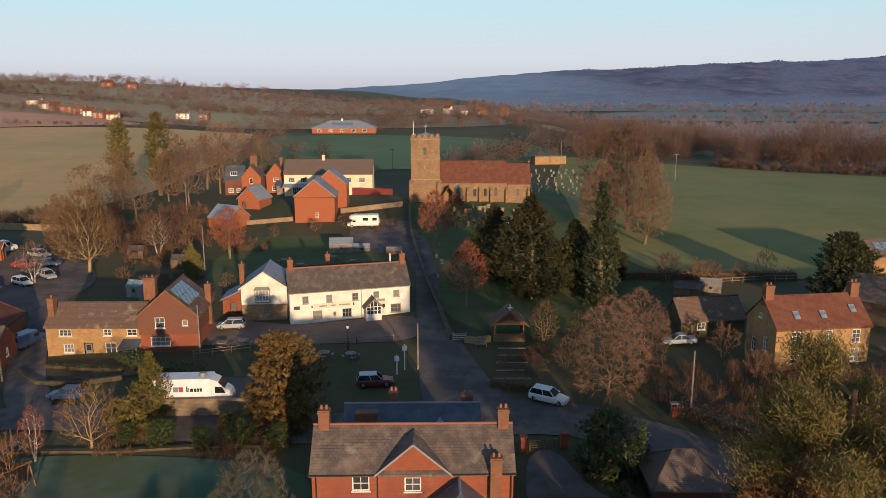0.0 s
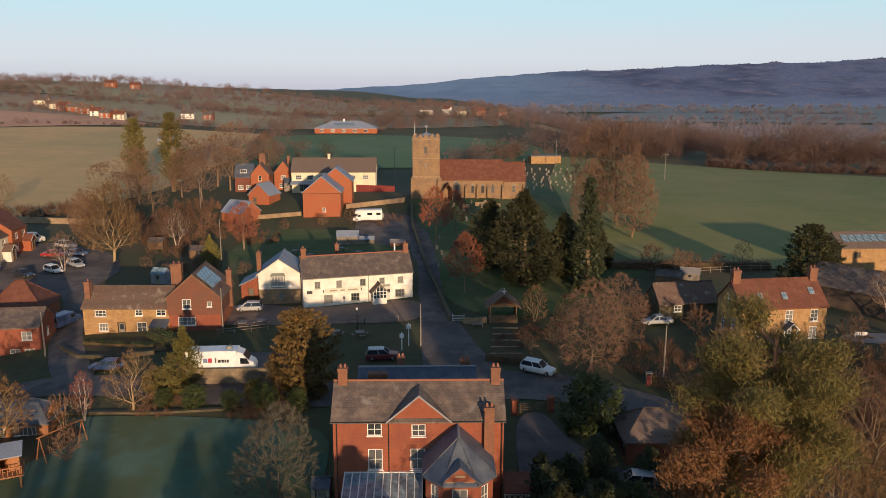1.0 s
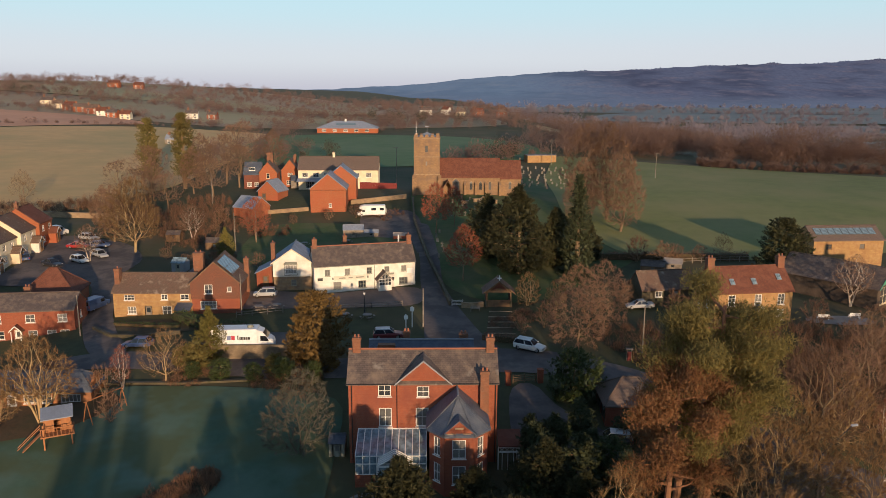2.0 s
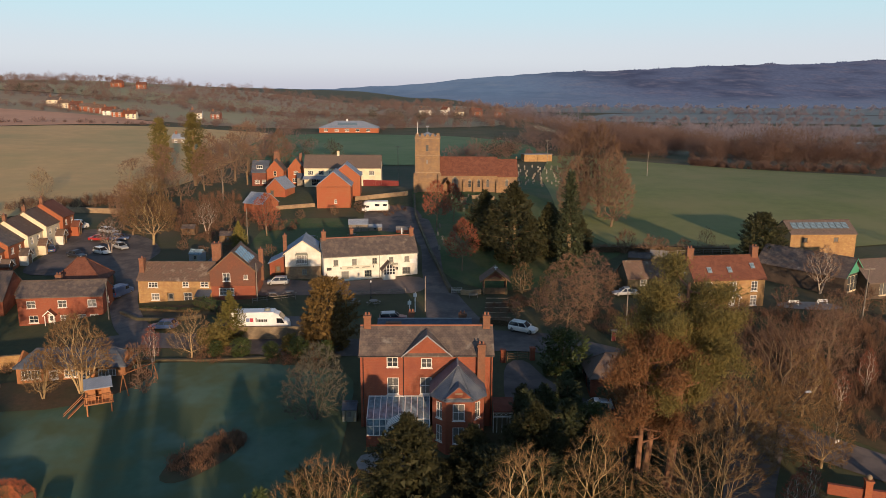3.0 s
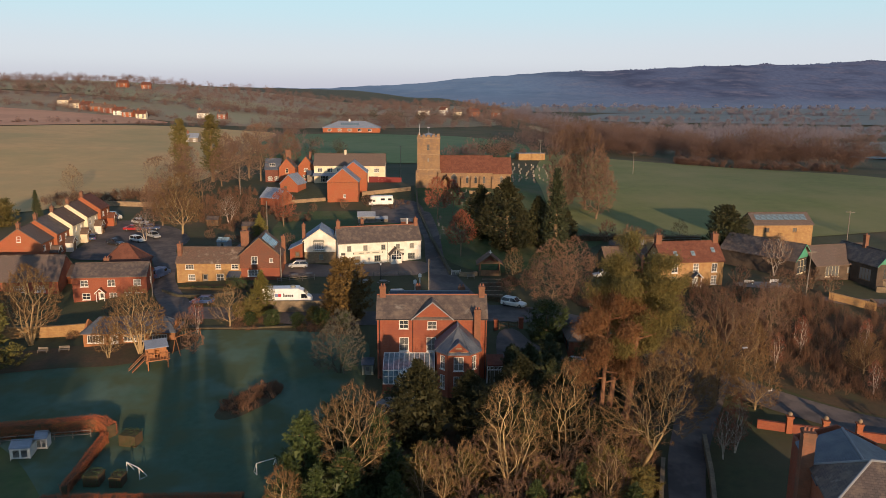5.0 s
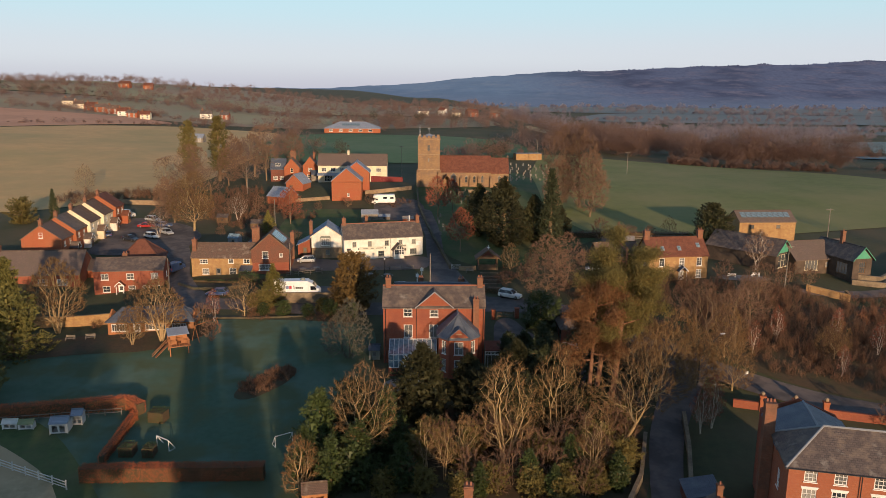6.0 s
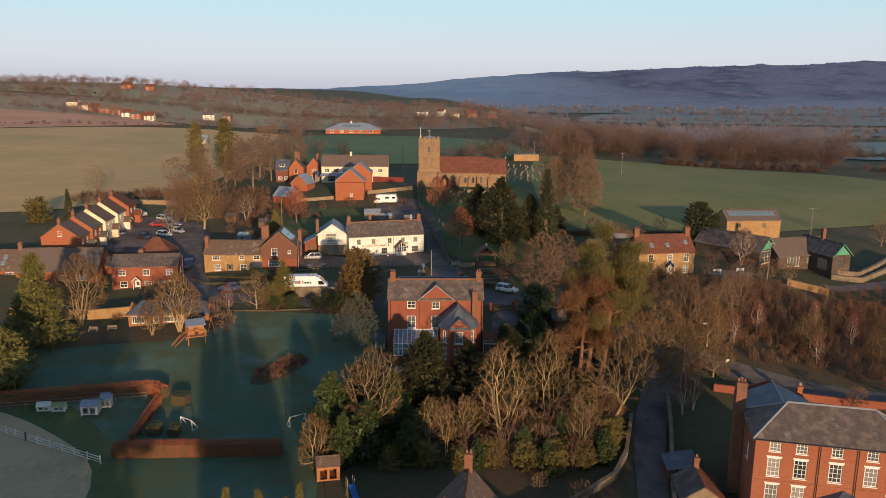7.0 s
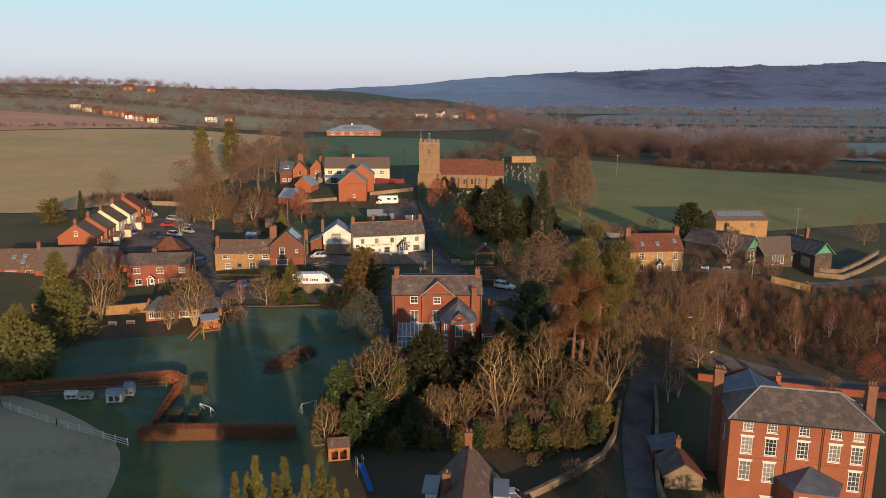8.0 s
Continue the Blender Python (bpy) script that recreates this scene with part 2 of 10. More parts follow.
LAUREL = leafy("laurel leaves", (0.046, 0.066, 0.022), (0.032, 0.05, 0.018), (0.066, 0.084, 0.027), rough=0.45)
GOLDEN = leafy("golden evergreen", (0.135, 0.118, 0.03), (0.095, 0.088, 0.023), (0.17, 0.142, 0.036))
YELLOWED = leafy("ochre evergreen", (0.115, 0.072, 0.024), (0.08, 0.052, 0.019), (0.15, 0.09, 0.027))
RUSSET = leafy("russet leaves", (0.165, 0.078, 0.034), (0.11, 0.072, 0.03), (0.21, 0.092, 0.038))
BEECH = leafy("dry beech leaves", (0.37, 0.105, 0.042), (0.29, 0.082, 0.036), (0.44, 0.13, 0.05))
SCRUB = leafy("brown scrub", (0.15, 0.085, 0.055), (0.105, 0.062, 0.042), (0.20, 0.108, 0.062), through=0.2)
WOODS = leafy("far bare woods", (0.25, 0.158, 0.125), (0.215, 0.14, 0.115), (0.27, 0.168, 0.13), through=0.5)
# the far woods again, with distance haze put into the colour
WOODS_HAZED = leafy("bare woods with painted haze", (0.24, 0.20, 0.21), (0.19, 0.17, 0.19), (0.27, 0.22, 0.225), through=0.5)
CEDAR_LEAF = leafy("olive conifer foliage", (0.115, 0.11, 0.033), (0.078, 0.08, 0.025), (0.155, 0.135, 0.038))
WOODS_DARK = leafy("far dark woods", (0.05, 0.055, 0.035), (0.03, 0.035, 0.025), (0.08, 0.065, 0.04))
GRASS = surface("winter grass", (0.075, 0.078, 0.034), (0.05, 0.055, 0.026), 0.8, (0.105, 0.08, 0.042), 0.05, 0.95, 0.2)
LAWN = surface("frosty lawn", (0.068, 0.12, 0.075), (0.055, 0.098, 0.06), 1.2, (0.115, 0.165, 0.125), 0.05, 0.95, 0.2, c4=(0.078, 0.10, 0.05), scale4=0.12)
YARD_GRASS = surface("churchyard grass", (0.075, 0.11, 0.035), (0.05, 0.08, 0.028), 1.0, (0.11, 0.11, 0.05), 0.12, 0.95, 0.2)
FIELD_EAST = surface("green pasture", (0.20, 0.205, 0.066), (0.155, 0.168, 0.054), 0.25, (0.24, 0.214, 0.085), 0.03, 0.95, 0.1)
FIELD_WEST = surface("pale stubble grass", (0.62, 0.385, 0.17), (0.53, 0.335, 0.145), 0.2, (0.42, 0.315, 0.135), 0.02, 0.95, 0.1)
FIELD_SCHOOL = surface("playing field", (0.10, 0.17, 0.075), (0.08, 0.14, 0.06), 0.2, (0.13, 0.18, 0.09), 0.03, 0.95, 0.1)
FIELD_PLOUGH = surface("ploughed red earth", (0.62, 0.33, 0.20), (0.54, 0.28, 0.17), 0.3, (0.48, 0.25, 0.15), 0.03, 0.95, 0.1)
PADDOCK = surface("bleached paddock grass", (0.46, 0.35, 0.21), (0.31, 0.235, 0.135), 1.1, (0.26, 0.215, 0.12), 0.16, 0.95, 0.5, c4=(0.42, 0.31, 0.18), scale4=0.05)
EARTH = surface("leaf-strewn earth", (0.115, 0.07, 0.038), (0.07, 0.05, 0.028), 1.5, (0.06, 0.06, 0.03), 0.2, 0.95, 0.3)
ASPHALT = surface("worn asphalt", (0.135, 0.112, 0.104), (0.10, 0.085, 0.082), 1.5, (0.175, 0.135, 0.115), 0.12, 0.9, 0.2, c4=(0.085, 0.072, 0.068), scale4=0.25)
GRAVEL = surface("pinkish gravel", (0.22, 0.16, 0.13), (0.17, 0.125, 0.105), 2.0, (0.13, 0.10, 0.085), 0.15, 0.9, 0.2)
PAVING = surface("stone paving", (0.28, 0.25, 0.23), (0.2, 0.18, 0.17), 1.0, (0.15, 0.14, 0.13), 0.2, 0.85, 0.1)


# ---- making meshes ----
def part(name, bm, material, parent=None, label="", m=None):
    """Links a bmesh as one mesh object, under a thing or a part if one is given."""
    me = bpy.data.meshes.new(name)
    bm.to_mesh(me)
    bm.free()
    return mesh_part(name, me, material, parent, label, m)


def mesh_part(name, me, material, parent=None, label="", m=None):
    if not me.materials:
        for mt in material if isinstance(material, (list, tuple)) else (material,):
            me.materials.append(mt)
    ob = new(name, me)
    if parent:
        ob.parent = parent
    if m is not None:
        ob.matrix_basis = m
    return tagged(ob, label)


def thing(name, x, y, z, rz, label, category, group="", kind=""):
    ob = new(name)
    ob.empty_display_size = 0.5
    ob.matrix_basis = pose(x, y, z, 0, 0, rz)
    return tagged(ob, label, category, group, kind)


def box(bm, x0, x1, y0, y1, z0, z1, mi=0, taper=0.0):
    t = taper
    v = [bm.verts.new(p) for p in ((x0, y0, z0), (x1, y0, z0), (x1, y1, z0), (x0, y1, z0), (x0 + t, y0 + t, z1), (x1 - t, y0 + t, z1), (x1 - t, y1 - t, z1), (x0 + t, y1 - t, z1))]
    for i in ((3, 2, 1, 0), (4, 5, 6, 7), (0, 1, 5, 4), (1, 2, 6, 5), (2, 3, 7, 6), (3, 0, 4, 7)):
        bm.faces.new([v[k] for k in i]).material_index = mi
    return v


def uv_faces(bm):
    """Metres on every face: along its level direction, and up its slope."""
    uv = bm.loops.layers.uv.verify()
    bm.normal_update()
    for f in bm.faces:
        n = f.normal
        u = Vector((-n.y, n.x, 0))
        u = u.normalized() if u.length > 1e-3 else Vector((1, 0, 0))
        v = n.cross(u)
        for l in f.loops:
            l[uv].uv = (l.vert.co.dot(u), l.vert.co.dot(v))
    return bm


def prism(bm, points, depth, mi=0):
    """A flat outline (3D points) given a thickness along a vector."""
    d = Vector(depth)
    a = [bm.verts.new(p) for p in points]
    b = [bm.verts.new(Vector(p) + d) for p in points]
    n = len(a)
    fs = [bm.faces.new(a), bm.faces.new(b[::-1])]
    fs += [bm.faces.new((a[i], b[i], b[(i + 1) % n], a[(i + 1) % n])) for i in range(n)]
    for f in fs:
        f.material_index = mi
    return bm


def tidy(bm):
    bmesh.ops.recalc_face_normals(bm, faces=bm.faces)
    return uv_faces(bm)


def tube(bm, p, q, r0, r1, sides=6, mi=0, cap=False):
    p, q = Vector(p), Vector(q)
    d = (q - p).normalized()
    u = d.orthogonal().normalized()
    w = d.cross(u)
    ring = []
    for c, r in ((p, r0), (q, r1)):
        ring.append([bm.verts.new(c + r * (math.cos(k * math.tau / sides) * u + math.sin(k * math.tau / sides) * w)) for k in range(sides)])
    for k in range(sides):
        bm.faces.new((ring[0][k], ring[0][(k + 1) % sides], ring[1][(k + 1) % sides], ring[1][k])).material_index = mi
    if cap:
        bm.faces.new(ring[1]).material_index = mi
        bm.faces.new(ring[0][::-1]).material_index = mi


def wall_panel(bm, u, n, x0, x1, z0, z1, holes, thick, at):
    """A wall from x0 to x1 along u, n its outward side, with openings (x0, x1, z0, z1) cut through its thickness."""
    u, n, at = Vector(u), Vector(n), Vector(at)
    xs = sorted({x0, x1, *(h[0] for h in holes), *(h[1] for h in holes)})
    zs = sorted({z0, z1, *(h[2] for h in holes), *(h[3] for h in holes)})
    solid = {}
    for i in range(len(xs) - 1):
        for k in range(len(zs) - 1):
            cx, cz = (xs[i] + xs[i + 1]) / 2, (zs[k] + zs[k + 1]) / 2
            solid[i, k] = not any(h[0] < cx < h[1] and h[2] < cz < h[3] for h in holes)
    cache = {}

    def vert(x, z, d):
        key = (x, z, d)
        if key not in cache:
            cache[key] = bm.verts.new(at + u * x + Vector((0, 0, z)) - n * d)
        return cache[key]

    for (i, k), full in solid.items():
        if not full:
            continue
        xa, xb, za, zb = xs[i], xs[i + 1], zs[k], zs[k + 1]
        bm.faces.new([vert(xa, za, 0), vert(xb, za, 0), vert(xb, zb, 0), vert(xa, zb, 0)])
        bm.faces.new([vert(xa, zb, thick), vert(xb, zb, thick), vert(xb, za, thick), vert(xa, za, thick)])
        for di, dk, e in ((-1, 0, ((xa, zb), (xa, za))), (1, 0, ((xb, za), (xb, zb))), (0, -1, ((xa, za), (xb, za))), (0, 1, ((xb, zb), (xa, zb)))):
            if not solid.get((i + di, k + dk), False):
                (pa, qa), (pb, qb) = e
                bm.faces.new([vert(pa, qa, 0), vert(pa, qa, thick), vert(pb, qb, thick), vert(pb, qb, 0)])


def slab(bm, corners, thick, mi=0):
    """A roof slope: four (or three) corners of its upper side, and a thickness straight down."""
    prism(bm, corners, (0, 0, -thick), mi)


# ---- the land ----
def ss(a, b, v):
    u = min(1.0, max(0.0, (v - a) / (b - a)))
    return u * u * (3 - 2 * u)


def bump(x, y, cx, cy, rx, ry):
    return math.exp(-((x - cx) / rx) ** 2 - ((y - cy) / ry) ** 2)


SLOPE = ((-200, -15), (-40, -10.5), (25, -8.0), (38, -7.4), (55, -4.8), (80, -2.0), (107, 0.0), (140, 2.0), (168, 3.6),
         (190, 5.2), (270, 8.5), (430, 13.0), (600, 16.5), (900, 19.0), (1300, 16.0))


def slope(y):
    """The village's long rise away from the lawn, as a chain of straight grades with rounded breaks."""
    if y <= SLOPE[0][0]:
        return SLOPE[0][1]
    for (a, za), (b, zb) in zip(SLOPE, SLOPE[1:]):
        if y <= b:
            return za + (zb - za) * (y - a) / (b - a)
    return SLOPE[-1][1]


def ground_z(x, y):
    """Height of the land at a place."""
    z = (slope(y - 8) + slope(y) + slope(y + 8)) / 3
    east = ss(20, 130, x - 0.05 * max(0, y - 120)) * ss(110, 320, y)
    z += (min(z, 3.2 + 0.004 * y) - z) * east
    valley = ss(40, 260, x + 0.02 * y) * ss(300, 560, y)
    z += (-9 - z) * valley
    z += 24 * ss(60, 430, -x) * ss(300, 850, y) + 4.0 * ss(90, 220, -x) * ss(150, 300, y)
    z -= 3.4 * bump(x, y, -74, 84, 19, 24)
    z += 2.4 * bump(x, y, 55, 86, 26, 22) + 2.4 * bump(x, y, 6, 186, 30, 26) + 1.8 * bump(x, y, 10, 135, 16, 22)
    z += 1.6 * bump(x, y, -40, 184, 26, 16) + 1.0 * bump(x, y, -92, 150, 16, 14) + 0.9 * bump(x, y, -3, 56, 14, 12)
    return z


def inside(x, y, poly):
    hit = False
    for (xa, ya), (xb, yb) in zip(poly, poly[1:] + poly[:1]):
        if (ya > y) != (yb > y) and x < xa + (y - ya) * (xb - xa) / (yb - ya):
            hit = not hit
    return hit


def steps(lo, a, b, hi, step, grow):
    mid = list(np.arange(a, b + step / 2, step))
    out, s, v = [], step, b
    while v < hi:
        s *= grow
        v += s
        out.append(v)
    low, s, v = [], step, a
    while v > lo:
        s *= grow
        v -= s
        low.append(v)
    return low[::-1] + mid + out


def land():
    xs, ys = steps(-4200, -160, 160, 4200, 3.2, 1.13), steps(-700, -100, 260, 4600, 3.2, 1.10)
    nx = len(xs)
    verts = [(x, y, ground_z(x, y)) for y in ys for x in xs]
    faces = [(j * nx + i, j * nx + i + 1, (j + 1) * nx + i + 1, (j + 1) * nx + i) for j in range(len(ys) - 1) for i in range(nx - 1)]
    me = bpy.data.meshes.new("ground")
    me.from_pydata(verts, [], faces)
    me.polygons.foreach_set("use_smooth", [True] * len(faces))
    tagged(mesh_part("ground", me, GRASS), "rough winter grass over the rising village land", "ground", kind="structure")


def drape(name, poly, material, label, category, lift=0.07, res=3.5, smooth=3):
    """A sheet with that outline lying on the land."""
    from mathutils.geometry import delaunay_2d_cdt
    pts = []
    n = len(poly)
    for k in range(n):   # round the corners of the outline a little and cut it to short lengths
        a, b = Vector(poly[k]), Vector(poly[(k + 1) % n])
        cuts = max(1, int((b - a).length / res))
        pts += [a.lerp(b, c / cuts) for c in range(cuts)]
    for _ in range(smooth):
        pts = [(pts[k - 1] + 2 * pts[k] + pts[(k + 1) % len(pts)]) / 4 for k in range(len(pts))]
    flat = [tuple(p) for p in pts]
    x0, x1, y0, y1 = min(p[0] for p in flat), max(p[0] for p in flat), min(p[1] for p in flat), max(p[1] for p in flat)
    edge = [(k, (k + 1) % len(pts)) for k in range(len(pts))]
    for x in np.arange(x0 + res / 2, x1, res):
        for y in np.arange(y0 + res / 2, y1, res):
            if inside(x, y, flat):
                pts.append(Vector((x, y)))
    vs, _, fs, *_ = delaunay_2d_cdt(pts, edge, [], 1, 1e-3)
    me = bpy.data.meshes.new(name)
    me.from_pydata([(v.x, v.y, ground_z(v.x, v.y) + lift) for v in vs], [], [tuple(f) for f in fs])
    me.polygons.foreach_set("use_smooth", [True] * len(me.polygons))
    bm = bmesh.new()
    bm.from_mesh(me)
    bmesh.ops.recalc_face_normals(bm, faces=bm.faces)
    if sum(f.normal.z for f in bm.faces) < 0:
        bmesh.ops.reverse_faces(bm, faces=bm.faces)
    bm.to_mesh(me)
    bm.free()
    return tagged(mesh_part(name, me, material), label, category, kind="structure")


def ribbon(line, half):
    """The outline of a way of that half width along a line of (x, y) or (x, y, half)."""
    left, right = [], []
    for k, p in enumerate(line):
        a, b = Vector(line[max(0, k - 1)][:2]), Vector(line[min(len(line) - 1, k + 1)][:2])
        d = (b - a).normalized()
        w = p[2] if len(p) > 2 else half
        left.append((p[0] - d.y * w, p[1] + d.x * w))
        right.append((p[0] + d.y * w, p[1] - d.x * w))
    return left + right[::-1]


land()
# both valley meadow colours carry painted distance haze, the second frost as well
MEADOW = surface("valley meadow, haze painted in", (0.20, 0.225, 0.215), (0.165, 0.195, 0.185), 0.02, (0.235, 0.215, 0.20), 0.006, 0.95)
MEADOW_TEAL = surface("frosty meadow tinted by painted haze", (0.19, 0.255, 0.25), (0.155, 0.21, 0.205), 0.02, (0.21, 0.245, 0.23), 0.006, 0.95)
HILL_PASTURE = surface("tan hill pasture", (0.40, 0.32, 0.18), (0.33, 0.28, 0.155), 0.03, (0.29, 0.28, 0.15), 0.01, 0.95)
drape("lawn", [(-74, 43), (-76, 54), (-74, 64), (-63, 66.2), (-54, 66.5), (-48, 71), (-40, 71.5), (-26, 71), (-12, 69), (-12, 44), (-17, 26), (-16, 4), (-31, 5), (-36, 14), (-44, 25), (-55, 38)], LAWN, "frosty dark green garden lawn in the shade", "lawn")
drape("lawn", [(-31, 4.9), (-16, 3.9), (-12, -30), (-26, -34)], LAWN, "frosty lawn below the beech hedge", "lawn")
drape("lawn", [(-76, 45), (-72, 38.6), (-60, 33.4), (-46.5, 23.2), (-44.2, 20.6), (-42.4, 12), (-41.4, 2), (-40, -30), (-20, -30), (-24, 6), (-34, 16), (-42, 28), (-54, 39.5)], YARD_GRASS, "rough dark grass beside the paddock fence", "lawn", 0.05)
drape("paddock", [(-96, 46), (-72, 38.6), (-60, 33.4), (-46.5, 23.2), (-44.2, 20.6), (-42.4, 12), (-41.4, 2), (-40, -34), (-110, -30), (-125, 40)], PADDOCK, "bleached frosty paddock grass", "paddock")
drape("pasture", [(38, 128), (70, 128), (100, 136), (150, 150), (190, 200), (165, 250), (118, 284), (70, 292), (48, 300), (34, 230), (30, 160)], FIELD_EAST, "wide green pasture beyond the churchyard trees", "field", 0.15, 6)
drape("stubble_field", [(-100, 168), (-120, 150), (-190, 160), (-330, 240), (-300, 350), (-215, 385), (-150, 412), (-95, 400), (-80, 300), (-82, 200)], FIELD_WEST, "pale sunlit grass field on the rising hill", "field", 0.2, 8)
drape("ploughed_field", [(-215, 388), (-300, 354), (-420, 380), (-480, 520), (-330, 500), (-240, 470), (-160, 425)], FIELD_PLOUGH, "red-brown ploughed field on the hill", "field", 0.3, 10)
drape("playing_field", [(-80, 262), (-30, 252), (12, 262), (50, 290), (40, 352), (10, 385), (-60, 398), (-100, 380)], FIELD_SCHOOL, "frosty green playing field by the school", "field", 0.2, 8)
drape("valley_field", [(215, 330), (420, 300), (520, 380), (330, 440), (230, 420)], MEADOW_TEAL, "frosty, haze-coloured teal meadow in the valley", "field", 0.5, 25)
drape("valley_field", [(260, 560), (640, 500), (760, 640), (420, 720)], MEADOW_TEAL, "frosty, haze-coloured meadow in the valley", "field", 0.7, 40)
drape("valley_field", [(300, 860), (900, 760), (1100, 950), (420, 1080)], MEADOW, "pale haze-coloured meadow in the valley", "field", 0.9, 60)
drape("valley_field", [(200, 1180), (1100, 1060), (1700, 1500), (400, 1760)], MEADOW, "pale haze-coloured meadow under the ridge", "field", 1.2, 80)
drape("valley_field", [(150, 1790), (1800, 1560), (2400, 2200), (1500, 2560), (100, 2520)], MEADOW, "pale haze-coloured fields at the ridge's foot", "field", 1.2, 110)
HILL_ROUGH = surface("rough brown hillside", (0.36, 0.26, 0.17), (0.29, 0.215, 0.135), 0.05, (0.30, 0.27, 0.15), 0.012, 0.95)
drape("hill_field", [(-480, 505), (-330, 505), (-160, 430), (-40, 436), (50, 470), (40, 585), (-60, 586), (-430, 630), (-560, 640)], HILL_ROUGH, "rough brown pasture across the hill", "field", 0.25, 22)
drape("hill_field", [(-900, 900), (-560, 650), (-430, 640), (-60, 600), (60, 600), (160, 760), (200, 1000), (-300, 1050)], HILL_ROUGH, "rough brown pasture on the hilltop", "field", 0.2, 40)
drape("valley_field", [(60, 640), (200, 620), (280, 800), (90, 820)], MEADOW, "pale haze-coloured meadow below the far houses", "field", 0.6, 30)
drape("hill_field", [(-420, 640), (-200, 600), (-60, 590), (-40, 660), (-240, 700), (-430, 730)], HILL_PASTURE, "tan pasture on the hill", "field", 0.5, 25)
drape("hill_field", [(-620, 780), (-320, 760), (-300, 850), (-600, 880)], HILL_PASTURE, "tan pasture near the hilltop", "field", 0.6, 30)
drape("hill_field", [(-150, 440), (-70, 470), (-60, 540), (-190, 540)], HILL_PASTURE, "tan pasture above the village", "field", 0.4, 20)
drape("hill_field", [(60, 440), (110, 440), (150, 540), (70, 560)], HILL_PASTURE, "tan pasture above the valley", "field", 0.4, 20)
drape("churchyard", [(0.6, 108), (6, 101), (16, 100), (26, 112), (40, 128), (34, 200), (30, 232), (-4, 226), (-9, 190), (-7.5, 160), (-4, 128)], YARD_GRASS, "mown churchyard grass under old trees", "grass")
drape("pub_garden", [(-42, 124), (-8.5, 124), (-9, 150), (-18, 158), (-40, 160), (-44, 146)], YARD_GRASS, "green garden behind the inn", "grass")
drape("wood_floor", [(-14, 40), (10, 44), (24, 46), (26, 30), (19, 12), (14, 4), (-14, 6), (-17, 24)], EARTH, "leaf-strewn earth under the trees", "ground")
drape("leaf_bed", [(-78, 66), (-62, 67.5), (-52, 67.5), (-42, 71.8), (-37, 69), (-43, 61), (-51, 57), (-58, 59.5), (-66, 57), (-76, 55)], EARTH, "leaf-strewn earth round the garden lodge", "ground", 0.11)
drape("wet_scrub_floor", [(40, 62), (62, 74), (76, 76), (110, 82), (140, 60), (120, 40), (70, 42), (54, 46), (44, 56)], EARTH, "brown bushy waste ground", "ground")
# ways: the lane past the inn, the street, the lower lane and the cottage lane
drape("road", ribbon([(-5.7, 158, 2.0), (-3.9, 140, 2.0), (-2.6, 125, 1.9), (-2.2, 112, 2.0), (-1.2, 104, 2.4), (0.2, 95, 3.4), (1.5, 86, 4.6), (4.5, 78, 5.5)], 3), ASPHALT, "worn asphalt lane with a dusty pink surface", "road", 0.10, 2.0)
drape("road", ribbon([(-66, 76), (-50, 80), (-38, 78.5), (-24, 76), (-8, 76.5, 3.2), (6, 79, 4.0), (14, 78.5, 3.6), (24, 73, 3), (31, 66), (37, 57), (44, 50), (54, 43), (66, 38.5), (90, 36), (140, 38)], 2.8), ASPHALT, "village street of worn asphalt", "road", 0.12, 2.0)
drape("road", ribbon([(38, 55, 3.6), (33, 44, 2.6), (28.5, 34, 2.2), (25, 22, 1.9), (22.4, 10, 1.8), (20.8, -6, 1.8), (20, -40, 1.8), (18, -120, 1.8), (10, -300, 1.8)], 2), ASPHALT, "narrow dark lane between stone walls", "road", 0.13, 2.0)
drape("road", ribbon([(-46, 80, 2.6), (-51, 86, 2.4), (-57, 98, 2.3), (-61, 112, 2.4), (-68, 124, 4.5), (-78, 132, 6), (-88, 142, 3.5), (-92, 152, 3)], 2.4), ASPHALT, "cottage lane of worn asphalt", "road", 0.15, 2.0)
drape("car_park", [(-84, 112), (-62, 113), (-60, 128), (-68, 140), (-84, 146), (-88, 138), (-84, 126)], ASPHALT, "asphalt car park by the terrace", "car park", 0.11, 2.5)
drape("forecourt", [(-36, 98.5), (-18, 99.2), (-3.5, 100.2), (-2, 108), (-4.6, 110.8), (-22, 106), (-31, 108.6), (-36, 108)], GRAVEL, "tarred forecourt before the inn", "forecourt", 0.08, 2.0)
drape("inn_yard", [(-19, 146), (-7.2, 144), (-5, 128), (-5.2, 160), (-8, 170), (-21, 170), (-20, 158)], ASPHALT, "asphalt yard behind the inn", "yard", 0.09, 2.5)
drape("driveway", [(8.6, 73), (12.4, 73.6), (13, 66), (18, 62), (22, 54), (20, 46), (14, 44), (8, 50), (7.6, 62)], ASPHALT, "dark tarred drive beside the brick house", "driveway", 0.09, 2.0)
drape("lych_path", [(6.2, 86.0), (9.6, 84.9), (11.2, 92), (10.8, 100), (7.6, 100), (7.0, 93)], EARTH, "sloping stepped path up to the lych gate", "path", 0.09, 1.5)
drape("farm_yard", [(66, 84), (80, 84), (100, 92), (120, 98), (118, 90), (96, 86), (78, 80), (68, 80)], GRAVEL, "farm entrance of pinkish gravel", "yard", 0.09, 2.5)


# ---- building buildings ----
FRAMES, PANES = {}, {}


